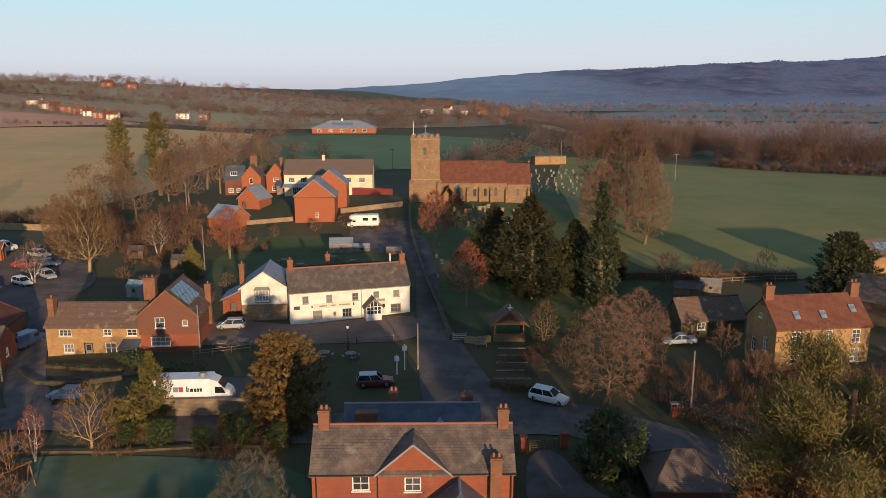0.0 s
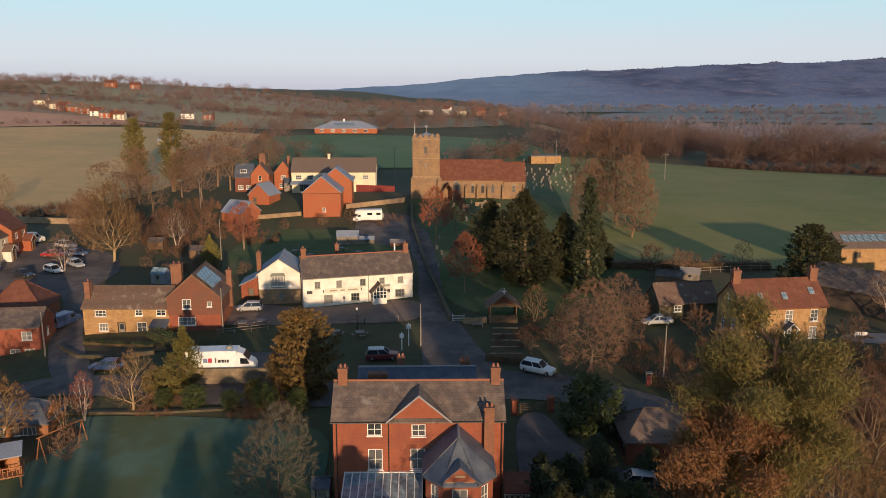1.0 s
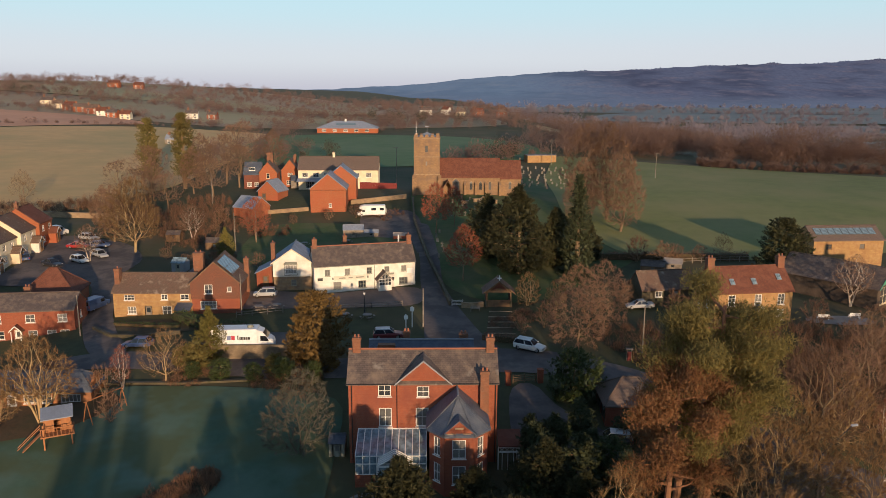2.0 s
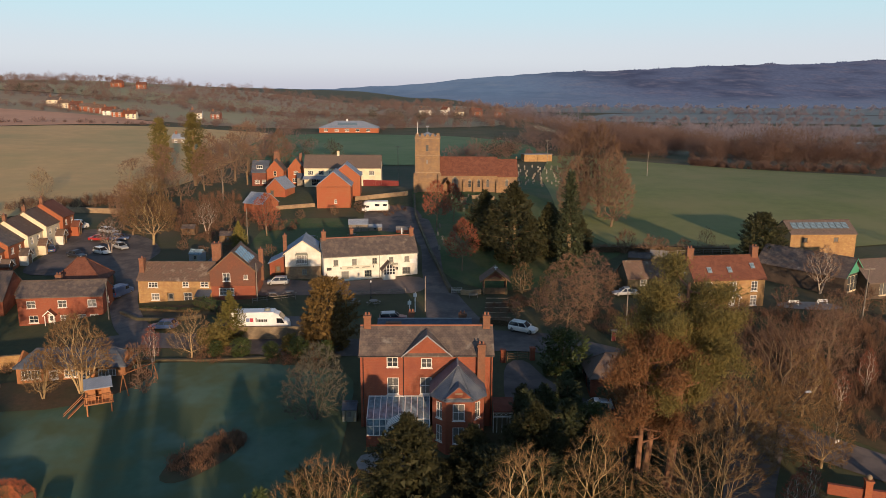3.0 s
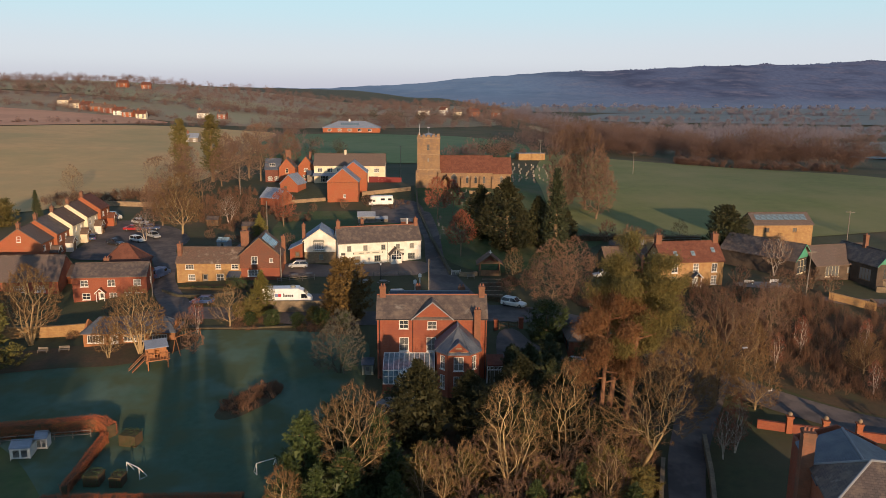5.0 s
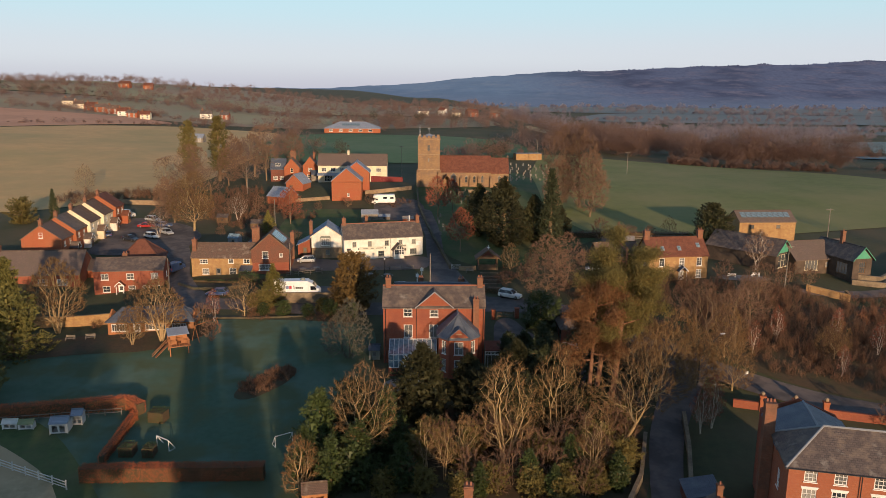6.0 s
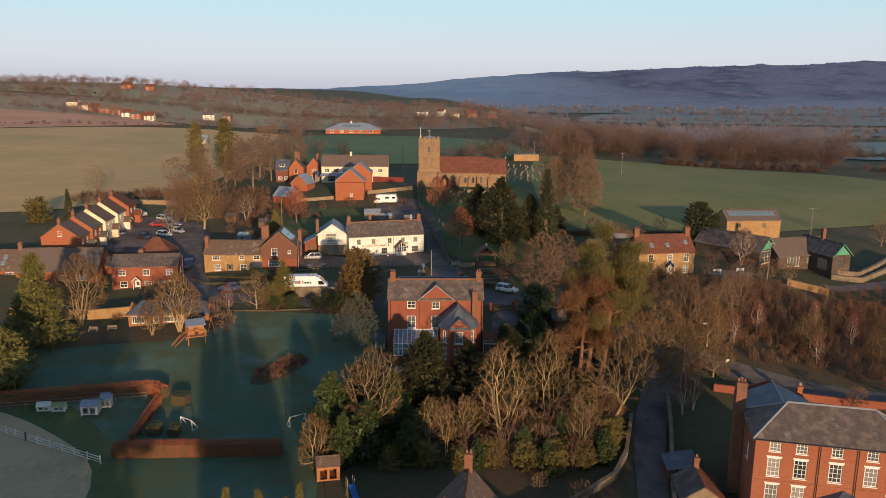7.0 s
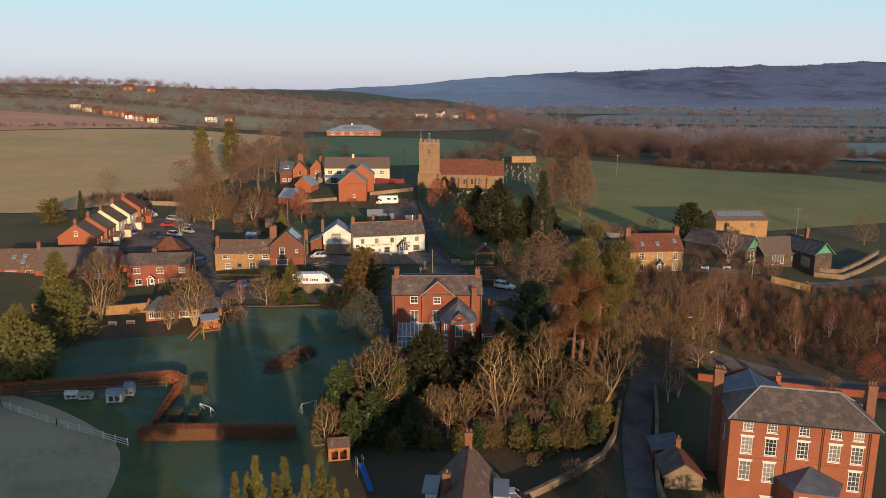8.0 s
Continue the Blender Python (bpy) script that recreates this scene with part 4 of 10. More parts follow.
# ---- the inn ----
def inn():
    t = thing("inn", -22.5, 106.4, 0.0, 16.0, "long whitewashed inn with a grey slate roof and brick end chimneys", "inn")
    W, D, H, rise = 18.1, 6.4, 4.85, 2.75
    g = GREY_PAINT
    walls(t, W, D, H, WHITEWASH, axis="x", rise=rise, front=[(2.3, 3.0, 0.9, 1.15, 2, 2, g), (5.8, 3.0, 0.9, 1.15, 2, 2, g), (9.7, 3.0, 0.95, 1.15, 2, 2, g), (12.9, 3.1, 0.9, 1.05, 2, 2, g), (16.0, 3.1, 0.95, 1.05, 2, 2, g),
          (4.0, 0.55, 1.4, 1.3, 3, 2, g), (8.4, 0.55, 1.4, 1.3, 3, 2, g), (15.9, 0.7, 1.6, 1.3, 3, 2, g)], right=[(3, 3, 0.9, 1.1, 2, 2, g)])
    gable_roof(t, W, D, H, rise, "x", SLATE, over=0.25, ridge=POT)
    chimney(t, 0.5, D / 2, H + 1.6, H + 4.3, 0.8, 0.8, 1, BRICK_ORANGE)
    chimney(t, W - 0.5, D / 2, H + 1.6, H + 4.3, 0.8, 0.8, 1, BRICK_ORANGE)
    bm = bmesh.new()
    tube(bm, (W - 2.2, D / 2 + 0.6, H + 2), (W - 2.2, D / 2 + 0.6, H + 4.2), 0.13, 0.13, 8, cap=True)
    part("flue", bm, WHITE_PAINT, t)
    # flat-roofed rear range
    walls(t, W - 1.0, 7.0, 4.3, WHITEWASH, x0=0.8, y0=D + 0.02, axis="x", rise=2.0)
    gable_roof(t, W - 1.0, 7.0, 4.3, 2.0, "x", TILE_BROWN, x0=0.8, y0=D + 0.02, over=0.2, name="rear_roof")
    chimney(t, 7.0, D + 4, 5.5, 8.2, 0.7, 0.7, 1, BRICK_RED)
    # timber porch
    px, pw, pd = 11.0, 2.3, 1.9
    bm = bmesh.new()
    wall_panel(bm, (1, 0, 0), (0, -1, 0), 0, pw, -1, 1.1, [], 0.15, (px, -pd, 0))
    box(bm, px, px + 0.15, -pd + 0.15, -0.02, -1, 1.1)
    box(bm, px + pw - 0.15, px + pw, -pd + 0.15, -0.02, -1, 1.1)
    p = part("porch", tidy(bm), WHITEWASH, t, "glazed timber porch")
    bm = bmesh.new()
    for k in range(5):
        x = px + 0.06 + (pw - 0.12) * k / 4
        box(bm, x - 0.05, x + 0.05, -pd, -pd + 0.1, 1.1, 2.3 + (0.9 * (1 - abs(k - 2) / 2)))
    for zz in (1.1, 1.7, 2.25):
        box(bm, px, px + pw, -pd - 0.01, -pd + 0.09, zz, zz + 0.08)
    part("porch_frame", bm, WHITE_PAINT, p)
    for x in (px + 0.05, px + pw - 0.05):
        for y in (-pd / 2, -0.1):
            bm = bmesh.new()
            box(bm, x - 0.05, x + 0.05, y - 0.05, y + 0.05, 1.1, 2.3)
            part("porch_post", bm, WHITE_PAINT, p)
    bm = bmesh.new()
    prism(bm, [(px + 0.05, -pd + 0.05, 1.1), (px + pw - 0.05, -pd + 0.05, 1.1), (px + pw - 0.05, -pd + 0.05, 2.3), (px + pw / 2, -pd + 0.05, 3.3), (px + 0.05, -pd + 0.05, 2.3)], (0, 0.02, 0))
    part("pane", bm, PANE, p)
    gable_roof(p, pw, pd, 2.3, 1.15, "y", TILE_GREY, x0=px, y0=-pd, over=0.35, verge=GREY_WOOD, thick=0.12, name="porch_roof")
    # sign boards, wall lamps and gutter
    for x, z, w, h, mt in ((6.2, 2.15, 5.6, 0.75, surface("sign board", (0.66, 0.58, 0.48), (0.6, 0.52, 0.42), 2.0, rough=0.7)), (1.0, 2.2, 0.9, 0.5, BLACK_PAINT), (13.6, 2.6, 1.2, 0.35, GREY_PAINT), (17.2, 2.7, 1.2, 0.9, WHITE_PAINT), (14.0, 1.6, 0.45, 0.5, BLACK_PAINT)):
        bm = bmesh.new()
        box(bm, x - w / 2, x + w / 2, -0.06, -0.003, z, z + h)
        s = part("sign_board", bm, mt, t)
        if w > 5:   # lettering too small to read
            for k0, k1 in ((0, 3), (4, 6), (7, 11)):
                bm = bmesh.new()
                box(bm, x - 1.9 + k0 * 0.42, x - 2.02 + k1 * 0.42, -0.07, -0.062, z + 0.24, z + 0.46)
                part("word_bar", bm, GREY_PAINT, s)
    for x in (3.2, 9.4):
        bm = bmesh.new()
        box(bm, x - 0.1, x + 0.1, -0.3, -0.1, 2.35, 2.7, taper=0.02)
        box(bm, x - 0.02, x + 0.02, -0.2, -0.003, 2.7, 2.75)
        part("wall_lamp", bm, BLACK_PAINT, t)
    gutter(t, -0.2, W + 0.1, -0.32, H - 0.12, (10.6,), GREY_PAINT, foot=0)
    # cream gabled wing
    e = thing("inn_wing", -30.0, 108.2, 0.0, 5.0, "cream gabled wing with a frosted roof over a stone ground floor", "house")
    W2, D2, H2, r2 = 6.6, 8.0, 5.1, 2.3
    walls(e, W2, D2, 2.55, STONE, gables=False, front=[(3.5, 0.9, 0.9, 1.1, 2, 2, g)])
    bm = bmesh.new()
    wall_panel(bm, (1, 0, 0), (0, -1, 0), -0.06, W2 + 0.06, 2.56, H2, [(2.1, 4.1, 3.2, 4.75)], 0.3, (0, -0.06, 0))
    prism(bm, [(-0.06, -0.06, H2), (W2 + 0.06, -0.06, H2), (W2 / 2, -0.06, H2 + r2)], (0, 0.3, 0))
    box(bm, -0.06, 0.24, 0.24, D2, 2.56, H2)
    box(bm, W2 - 0.24, W2 + 0.06, 0.24, D2, 2.56, H2)
    part("upper_wall", tidy(bm), WHITEWASH, e, "white rendered upper floor")
    window(e, pose(3.1, -0.56, 3.15), 2.0, 1.65, 4, 2, WHITE_PAINT)
    bm = bmesh.new()
    box(bm, 1.95, 4.25, -0.6, -0.07, 2.9, 3.1)
    prism(bm, [(1.9, -0.65, 4.8), (4.3, -0.65, 4.8), (4.1, -0.06, 5.15), (2.1, -0.06, 5.15)], (0, 0, 0.1))
    box(bm, 2.0, 2.14, -0.5, -0.07, 3.1, 4.8)
    box(bm, 4.06, 4.2, -0.5, -0.07, 3.1, 4.8)
    part("bay_casing", tidy(bm), GREY_PAINT, e)
    gable_roof(e, W2, D2, H2, r2, "y", SLATE_FROST, over=0.4, verge=CREAM, ridge=LEAD)
    chimney(e, -0.3, 3.0, 0, 8.2, 0.7, 0.9, 1, BRICK_RED)
    # brick lean-to
    l = thing("outhouse", -33.6, 110.6, 0.1, 5.0, "small brick outhouse with a frosted lean-to roof", "outhouse")
    walls(l, 3.2, 5.0, 2.6, BRICK_RED, gables=False, front=[(1.6, 0, 0.9, 2.0, "door", OAK)])
    bm = bmesh.new()
    slab(bm, [(-0.3, 5.2, 2.6), (-0.3, -0.3, 2.6), (3.3, -0.3, 4.3), (3.3, 5.2, 4.3)], 0.14)
    part("roof", tidy(bm), SLATE_FROST, l)
    bm = bmesh.new()
    prism(bm, [(0, 0, 2.5), (3.2, 0, 2.5), (3.2, 0, 4.1)], (0, 0.25, 0))
    part("gable_wall", tidy(bm), BRICK_RED, l)


# ---- cottages by the lane ----
def stone_cottage():
    z = -1.7
    t = thing("stone_cottage", -53.6, 97.0, z, 0.0, "low stone cottage with a brown tiled roof and a brick chimney", "cottage")
    W, D, H, rise = 12.8, 6.0, 4.4, 2.4
    walls(t, W, D, H, STONE_WARM, axis="x", rise=rise, front=[(2.6, 3.0, 1.7, 0.95, 3, 2), (8.3, 3.1, 1.1, 0.95, 2, 2), (11.6, 3.1, 1.4, 0.95, 2, 2), (2.9, 0.7, 1.4, 1.25, 3, 2), (8.6, 0.6, 1.5, 1.5, 2, 2), (11.2, 0.7, 1.0, 1.4, 2, 2), (5.6, 0, 1.0, 2.0, "door", GREY_WOOD)])
    gable_roof(t, W, D, H, rise, "x", TILE_BROWN, ridge=TILE_GREY)
    chimney(t, 0.4, 1.6, 0, H + 3.6, 0.8, 1.1, 1, BRICK_ORANGE)
    bm = bmesh.new()
    slab(bm, [(10.4, -2.2, 2.0), (13.0, -2.2, 2.0), (13.0, 0, 2.7), (10.4, 0, 2.7)], 0.12)
    pr = part("porch_roof", tidy(bm), SLATE_BLUE, t)
    for x in (10.5, 12.9):
        bm = bmesh.new()
        box(bm, x - 0.06, x + 0.06, -2.1, -1.98, -0.5, 2.0)
        part("porch_post", bm, OAK, pr)
    u = thing("tile_hung_cottage", -40.7, 96.6, -0.9, 4.0, "gabled cottage hung with dark red tiles over a brick ground floor", "cottage")
    W, D, H, rise = 7.6, 8.5, 5.3, 3.3
    walls(u, W, D, 2.6, BRICK_RED, gables=False, front=[(2.6, 0.9, 2.6, 1.3, 4, 2)])
    bm = bmesh.new()
    wall_panel(bm, (1, 0, 0), (0, -1, 0), -0.1, W + 0.1, 2.6, H, [(2.1, 3.4, 3.5, 5.0), (5.7, 6.4, 3.8, 4.6)], 0.25, (0, -0.25, 0))
    prism(bm, [(-0.1, -0.25, H), (W + 0.1, -0.25, H), (W / 2, -0.25, H + rise)], (0, 0.25, 0))
    box(bm, -0.1, 0.15, 0.0, D, 2.6, H)
    box(bm, W - 0.15, W + 0.1, 0.0, D, 2.6, H)
    part("tile_hanging", tidy(bm), TILE_HUNG, u)
    window(u, pose(2.75, -0.26, 3.5), 1.3, 1.5, 2, 2)
    window(u, pose(6.05, -0.26, 3.8), 0.7, 0.8, 1, 1)
    gable_roof(u, W, D, H, rise, "y", TILE_BROWN, over=0.45, verge=OAK)
    ang = math.degrees(math.atan2(rise, W / 2))
    for i in range(4):
        for k in range(2):
            bm = bmesh.new()
            box(bm, 0.03, 1.57, 0.03, 1.37, 0, 0.05)
            part("solar_panel", bm, GLAZING, u, m=pose(W / 2 + 0.35, 0.3, H + rise - 0.05, 0, ang, 0) @ pose(k * 1.62, i * 1.42, 0.1))
    chimney(u, 0.2, 5.0, 4, H + 4.0, 1.6, 1.1, 2, BRICK_ORANGE)
    chimney(u, W + 0.1, 6.5, 2, H + 2.6, 0.8, 0.8, 1, BRICK_RED)
    # small slate range behind, in the fork of the roofs
    b = thing("cottage_outbuilding", -45.5, 103.4, -0.6, 0.0, "small slate-roofed outbuilding behind the cottage", "outbuilding")
    walls(b, 4.6, 4.5, 3.0, BRICK_RED, axis="y", rise=2.0)
    gable_roof(b, 4.6, 4.5, 3.0, 2.0, "y", SLATE_BLUE)


def red_cottage():
    z = -4.4
    t = thing("red_cottage", -72.0, 91.6, z, 7.0, "red brick cottage with white windows and a small white porch", "cottage")
    W, D, H, rise = 13.8, 6.2, 5.2, 2.0
    walls(t, W, D, H, BRICK_RED, axis="x", rise=rise, foot=1.5, front=[(2.2, 3.3, 1.45, 1.3, 2, 2), (7.2, 3.3, 1.45, 1.3, 2, 2), (12.0, 3.3, 1.45, 1.3, 2, 2), (2.4, 0.7, 1.5, 1.3, 2, 2), (7.4, 0.7, 1.4, 1.3, 2, 2), (10.2, 0.7, 1.4, 1.3, 2, 2), (12.2, 0.7, 1.4, 1.3, 2, 2), (5.3, 0, 1.0, 2.1, "door", WHITE_PAINT)],
          right=[(3.0, 3.2, 0.9, 1.2, 2, 2)])
    gable_roof(t, W, D, H, rise, "x", SLATE, ridge=TILE_GREY, over=0.2)
    chimney(t, 5.0, D - 0.5, H, H + 2.6, 1.0, 0.7, 2, BRICK_RED)
    for x in (4.6, 6.0):
        bm = bmesh.new()
        box(bm, x - 0.05, x + 0.05, -1.1, -1.0, 0, 2.2)
        part("porch_post", bm, WHITE_PAINT, t)
    gable_roof(t, 1.7, 1.2, 2.2, 0.8, "y", TILE_RED, x0=4.45, y0=-1.2, over=0.12, verge=WHITE_PAINT, thick=0.1, name="porch_roof")
    r = thing("red_tiled_house", -70.0, 99.5, -2.6, 8.0, "brick house end with a hipped red tiled roof", "house")
    walls(r, 8.4, 7.5, 4.0, BRICK_ORANGE, gables=False)
    hip_roof(r, 8.4, 7.5, 4.0, 3.6, TILE_RED, inset=3.6)
    # the houses beyond, end on to the lane
    b = thing("brown_roofed_house", -93.5, 93.5, -5.2, 6.0, "large brick house under a wide brown tiled roof", "house")
    walls(b, 17.0, 10.0, 4.5, BRICK_RED, axis="x", rise=4.0, front=[(3.0, 2.2, 1.5, 1.3, 3, 2), (9.6, 2.2, 2.0, 1.3, 4, 2), (13.5, 2.2, 2.0, 1.3, 4, 2), (9.6, 0.2, 2.0, 1.3, 4, 2), (13.6, 0.2, 1.6, 1.3, 3, 2)])
    gable_roof(b, 17.0, 10.0, 4.5, 4.0, "x", TILE_GREY, ridge=TILE_BROWN)
    s = thing("lean_to_house", -77.0, 100.0, -3.5, 8.0, "low brick outbuilding with a tiled roof", "outbuilding")
    walls(s, 5.5, 5.5, 2.6, BRICK_ORANGE, axis="x", rise=1.6)
    gable_roof(s, 5.5, 5.5, 2.6, 1.6, "x", TILE_GREY)
    d = thing("brick_house", -104.0, 94.0, -4.8, 4.0, "brick house with three skylights in a dark tiled roof", "house")
    walls(d, 11.0, 8.0, 4.2, BRICK_RED, axis="x", rise=3.6, front=[(4.6, 2.4, 2.4, 1.3, 4, 2), (8.6, 2.5, 1.7, 1.2, 3, 2), (4.8, 0.1, 2.4, 1.5, 4, 2), (8.8, 0, 1.0, 2.0, "door", WHITE_PAINT)])
    gable_roof(d, 11.0, 8.0, 4.2, 3.6, "x", TILE_BROWN)
    an = math.degrees(math.atan2(3.6, 4))
    for x, q in ((4.6, 2.2), (7.0, 2.4), (6.9, 1.2)):
        skylight(d, x, q, 4.2 + q * 0.9 + 0.2, 0.9, 1.2, an)
    chimney(d, 9.6, 4.0, 6.5, 9.4, 0.8, 0.7, 2, BRICK_RED)


def terrace():
    tops = ((106.8, 6.6, -0.2, BRICK_ORANGE, TILE_GREY), (113.5, 7.0, 0.6, BRICK_ORANGE, SLATE), (120.5, 7.2, 1.3, CREAM, TILE_BROWN), (127.7, 7.2, 2.0, CREAM, TILE_BROWN), (134.6, 6.4, 2.8, BRICK_ORANGE, TILE_RED))
    for k, (y, wide, z, wall, roof) in enumerate(tops):
        # each house fronts the car park (east); its local x runs north along the row
        kind = "cream-rendered" if wall is CREAM else "orange brick"
        t = thing("terraced_house", -85.4 - 0.09 * k * 3 + 0.45 * k, y, z - 0.3, 95.0, f"{kind} terraced house stepping up the hill, with a front porch", "house", "terrace by the car park")
        W, D, H, rise = wide, 8.6, 4.9, 3.1
        walls(t, W, D, H, wall, axis="x", rise=rise, front=[(1.8, 3.0, 1.2, 1.2, 2, 2), (5.0, 3.0, 1.2, 1.2, 2, 2), (1.8, 0.6, 1.4, 1.3, 2, 2)], left=[(4.3, 5.2, 0.8, 1.2, 1, 2)] if k == 0 else ())
        gable_roof(t, W, D, H, rise, "x", roof, over=0.25)
        chimney(t, 0.4, D / 2, H + 2, H + 4.4, 0.7, 0.7, 1, BRICK_RED)
        bm = bmesh.new()
        box(bm, 4.0, 4.2, -1.6, -0.02, -1, 2.2)
        box(bm, 6.0, 6.2, -1.6, -0.02, -1, 2.2)
        box(bm, 4.2, 6.0, -1.6, -1.45, -1, 2.2)
        p = part("porch", tidy(bm), WHITEWASH if k % 2 else wall, t)
        gable_roof(p, 2.2, 1.7, 2.2, 1.0, "y", roof, x0=4.0, y0=-1.7, over=0.2, verge=WHITE_PAINT, thick=0.1, name="porch_roof")
        door(p, pose(5.1, -1.75, 0), 0.9, 2.0, OAK)


# ---- houses above the inn ----
def upper_houses():
    t = thing("orange_brick_house", -33.6, 168.6, 5.0, 3.0, "new orange brick house, gable end on, with a frosted slate roof", "house", "new houses")
    walls(t, 9.0, 9.0, 5.6, BRICK_ORANGE, axis="y", rise=3.7, front=[(5.0, 0.9, 0.7, 1.0, 1, 2)])
    gable_roof(t, 9.0, 9.0, 5.6, 3.7, "y", SLATE_FROST, verge=LEAD)
    gutter(t, -0.3, 9.3, -0.1, 5.3, ())
    t = thing("orange_brick_house", -31.0, 178.0, 5.8, 3.0, "rear orange brick house with a frosted slate roof", "house", "new houses")
    walls(t, 8.0, 8.0, 6.5, BRICK_ORANGE, axis="y", rise=3.2)
    gable_roof(t, 8.0, 8.0, 6.5, 3.2, "y", SLATE_FROST)
    t = thing("orange_garage", -49.8, 181.0, 5.7, -16.0, "small orange brick garage with a pitched roof", "garage")
    walls(t, 5.8, 6.0, 2.8, BRICK_ORANGE, axis="y", rise=2.7, front=[(1.7, 0.0, 1.0, 2.1, "door", OAK)])
    gable_roof(t, 5.8, 6.0, 2.8, 2.7, "y", SLATE_FROST)
    t = thing("orange_garage", -52.6, 166.5, 4.0, -30.0, "low brick garage with a frosted roof", "garage")
    walls(t, 6.6, 6.0, 2.4, BRICK_ORANGE, axis="x", rise=2.3)
    gable_roof(t, 6.6, 6.0, 2.4, 2.3, "x", SLATE_FROST)
    t = thing("long_house", -42.6, 201.0, 6.4, 1.5, "long two-storey cream house with a brown tiled roof and many windows", "house")
    walls(t, 23.6, 8.0, 5.9, CREAM, axis="x", rise=3.4, front=[(x, 3.6, 1.7, 1.3, 3, 2) for x in (2.0, 5.2, 8.4, 14.0, 17.2, 20.8)] + [(x, 0.3, 2.6, 2.0, 5, 2) for x in (3.5, 8.0, 15.5, 20.0)])
    gable_roof(t, 23.6, 8.0, 5.9, 3.4, "x", TILE_GREY)
    bm = bmesh.new()
    slab(bm, [(-0.2, -2.4, 2.6), (10.0, -2.4, 2.6), (10.0, 0, 3.3), (-0.2, 0, 3.3)], 0.12)
    part("lean_to_roof", tidy(bm), SLATE_FROST, t)
    chimney(t, 10.2, 4.0, 8.4, 10.6, 0.7, 0.7, 1, CREAM)
    t = thing("gabled_brick_house", -54.6, 203.0, 6.2, 4.0, "tall red brick house with a front gable and clustered chimneys", "house")
    walls(t, 5.2, 7.0, 5.0, BRICK_ORANGE, axis="y", rise=3.0, front=[(2.6, 3.2, 0.9, 1.5, 1, 2, CREAM), (2.6, 0.4, 0.9, 1.8, 1, 2, CREAM)])
    gable_roof(t, 5.2, 7.0, 5.0, 3.0, "y", TILE_BROWN)
    chimney(t, 2.6, 5.4, 7.2, 10.4, 1.8, 0.8, 3, BRICK_RED)
    walls(t, 5.0, 6.4, 4.2, BRICK_DARK, x0=-5.02, y0=2.6, axis="x", rise=3.2, front=[(1.6, 0.5, 1.4, 1.2, 3, 2), (3.7, 0.5, 1.2, 1.2, 2, 2)])
    gable_roof(t, 5.0, 6.4, 4.2, 3.2, "x", SLATE_BLUE, x0=-5.02, y0=2.6, name="side_roof")
    window(t, pose(-2.6, 3.1, 5.2), 1.8, 1.0, 3, 1)
    walls(t, 5.2, 8.0, 5.0, BRICK_ORANGE, x0=5.8, y0=5.4, axis="y", rise=3.2, front=[(2.6, 0.6, 2.2, 1.3, 4, 2), (2.6, 3.1, 1.4, 1.1, 2, 2)])
    gable_roof(t, 5.2, 8.0, 5.0, 3.2, "y", TILE_BROWN, x0=5.8, y0=5.4, name="side_roof")
    chimney(t, 9.6, 9.5, 6.4, 9.4, 0.9, 0.8, 2, BRICK_RED)
    t = thing("school", -70.0, 406.0, 12.2, 2.0, "long low brick school with a wide frosted hipped roof", "school")
    walls(t, 34.0, 14.0, 2.9, BRICK_ORANGE, gables=False, front=[(x, 0.9, 2.2, 1.4, 3, 1) for x in (4, 10, 16, 22, 28)])
    hip_roof(t, 34.0, 14.0, 2.9, 3.6, SLATE_FROST, inset=9)
    bm = bmesh.new()
    tube(bm, (15.5, 7.0, 6.4), (15.5, 7.0, 7.8), 0.7, 0.5, 8, cap=True)
    part("roof_vent", bm, WHITE_PAINT, t)
    for i in range(10):
        bm = bmesh.new()
        box(bm, 0.03, 1.07, 0.03, 2.6, 0, 0.05)
        part("solar_panel", bm, GLAZING, t, m=pose(10.5 + 1.1 * i, 2.6, 4.5, math.degrees(math.atan2(3.6, 7)), 0, 0))


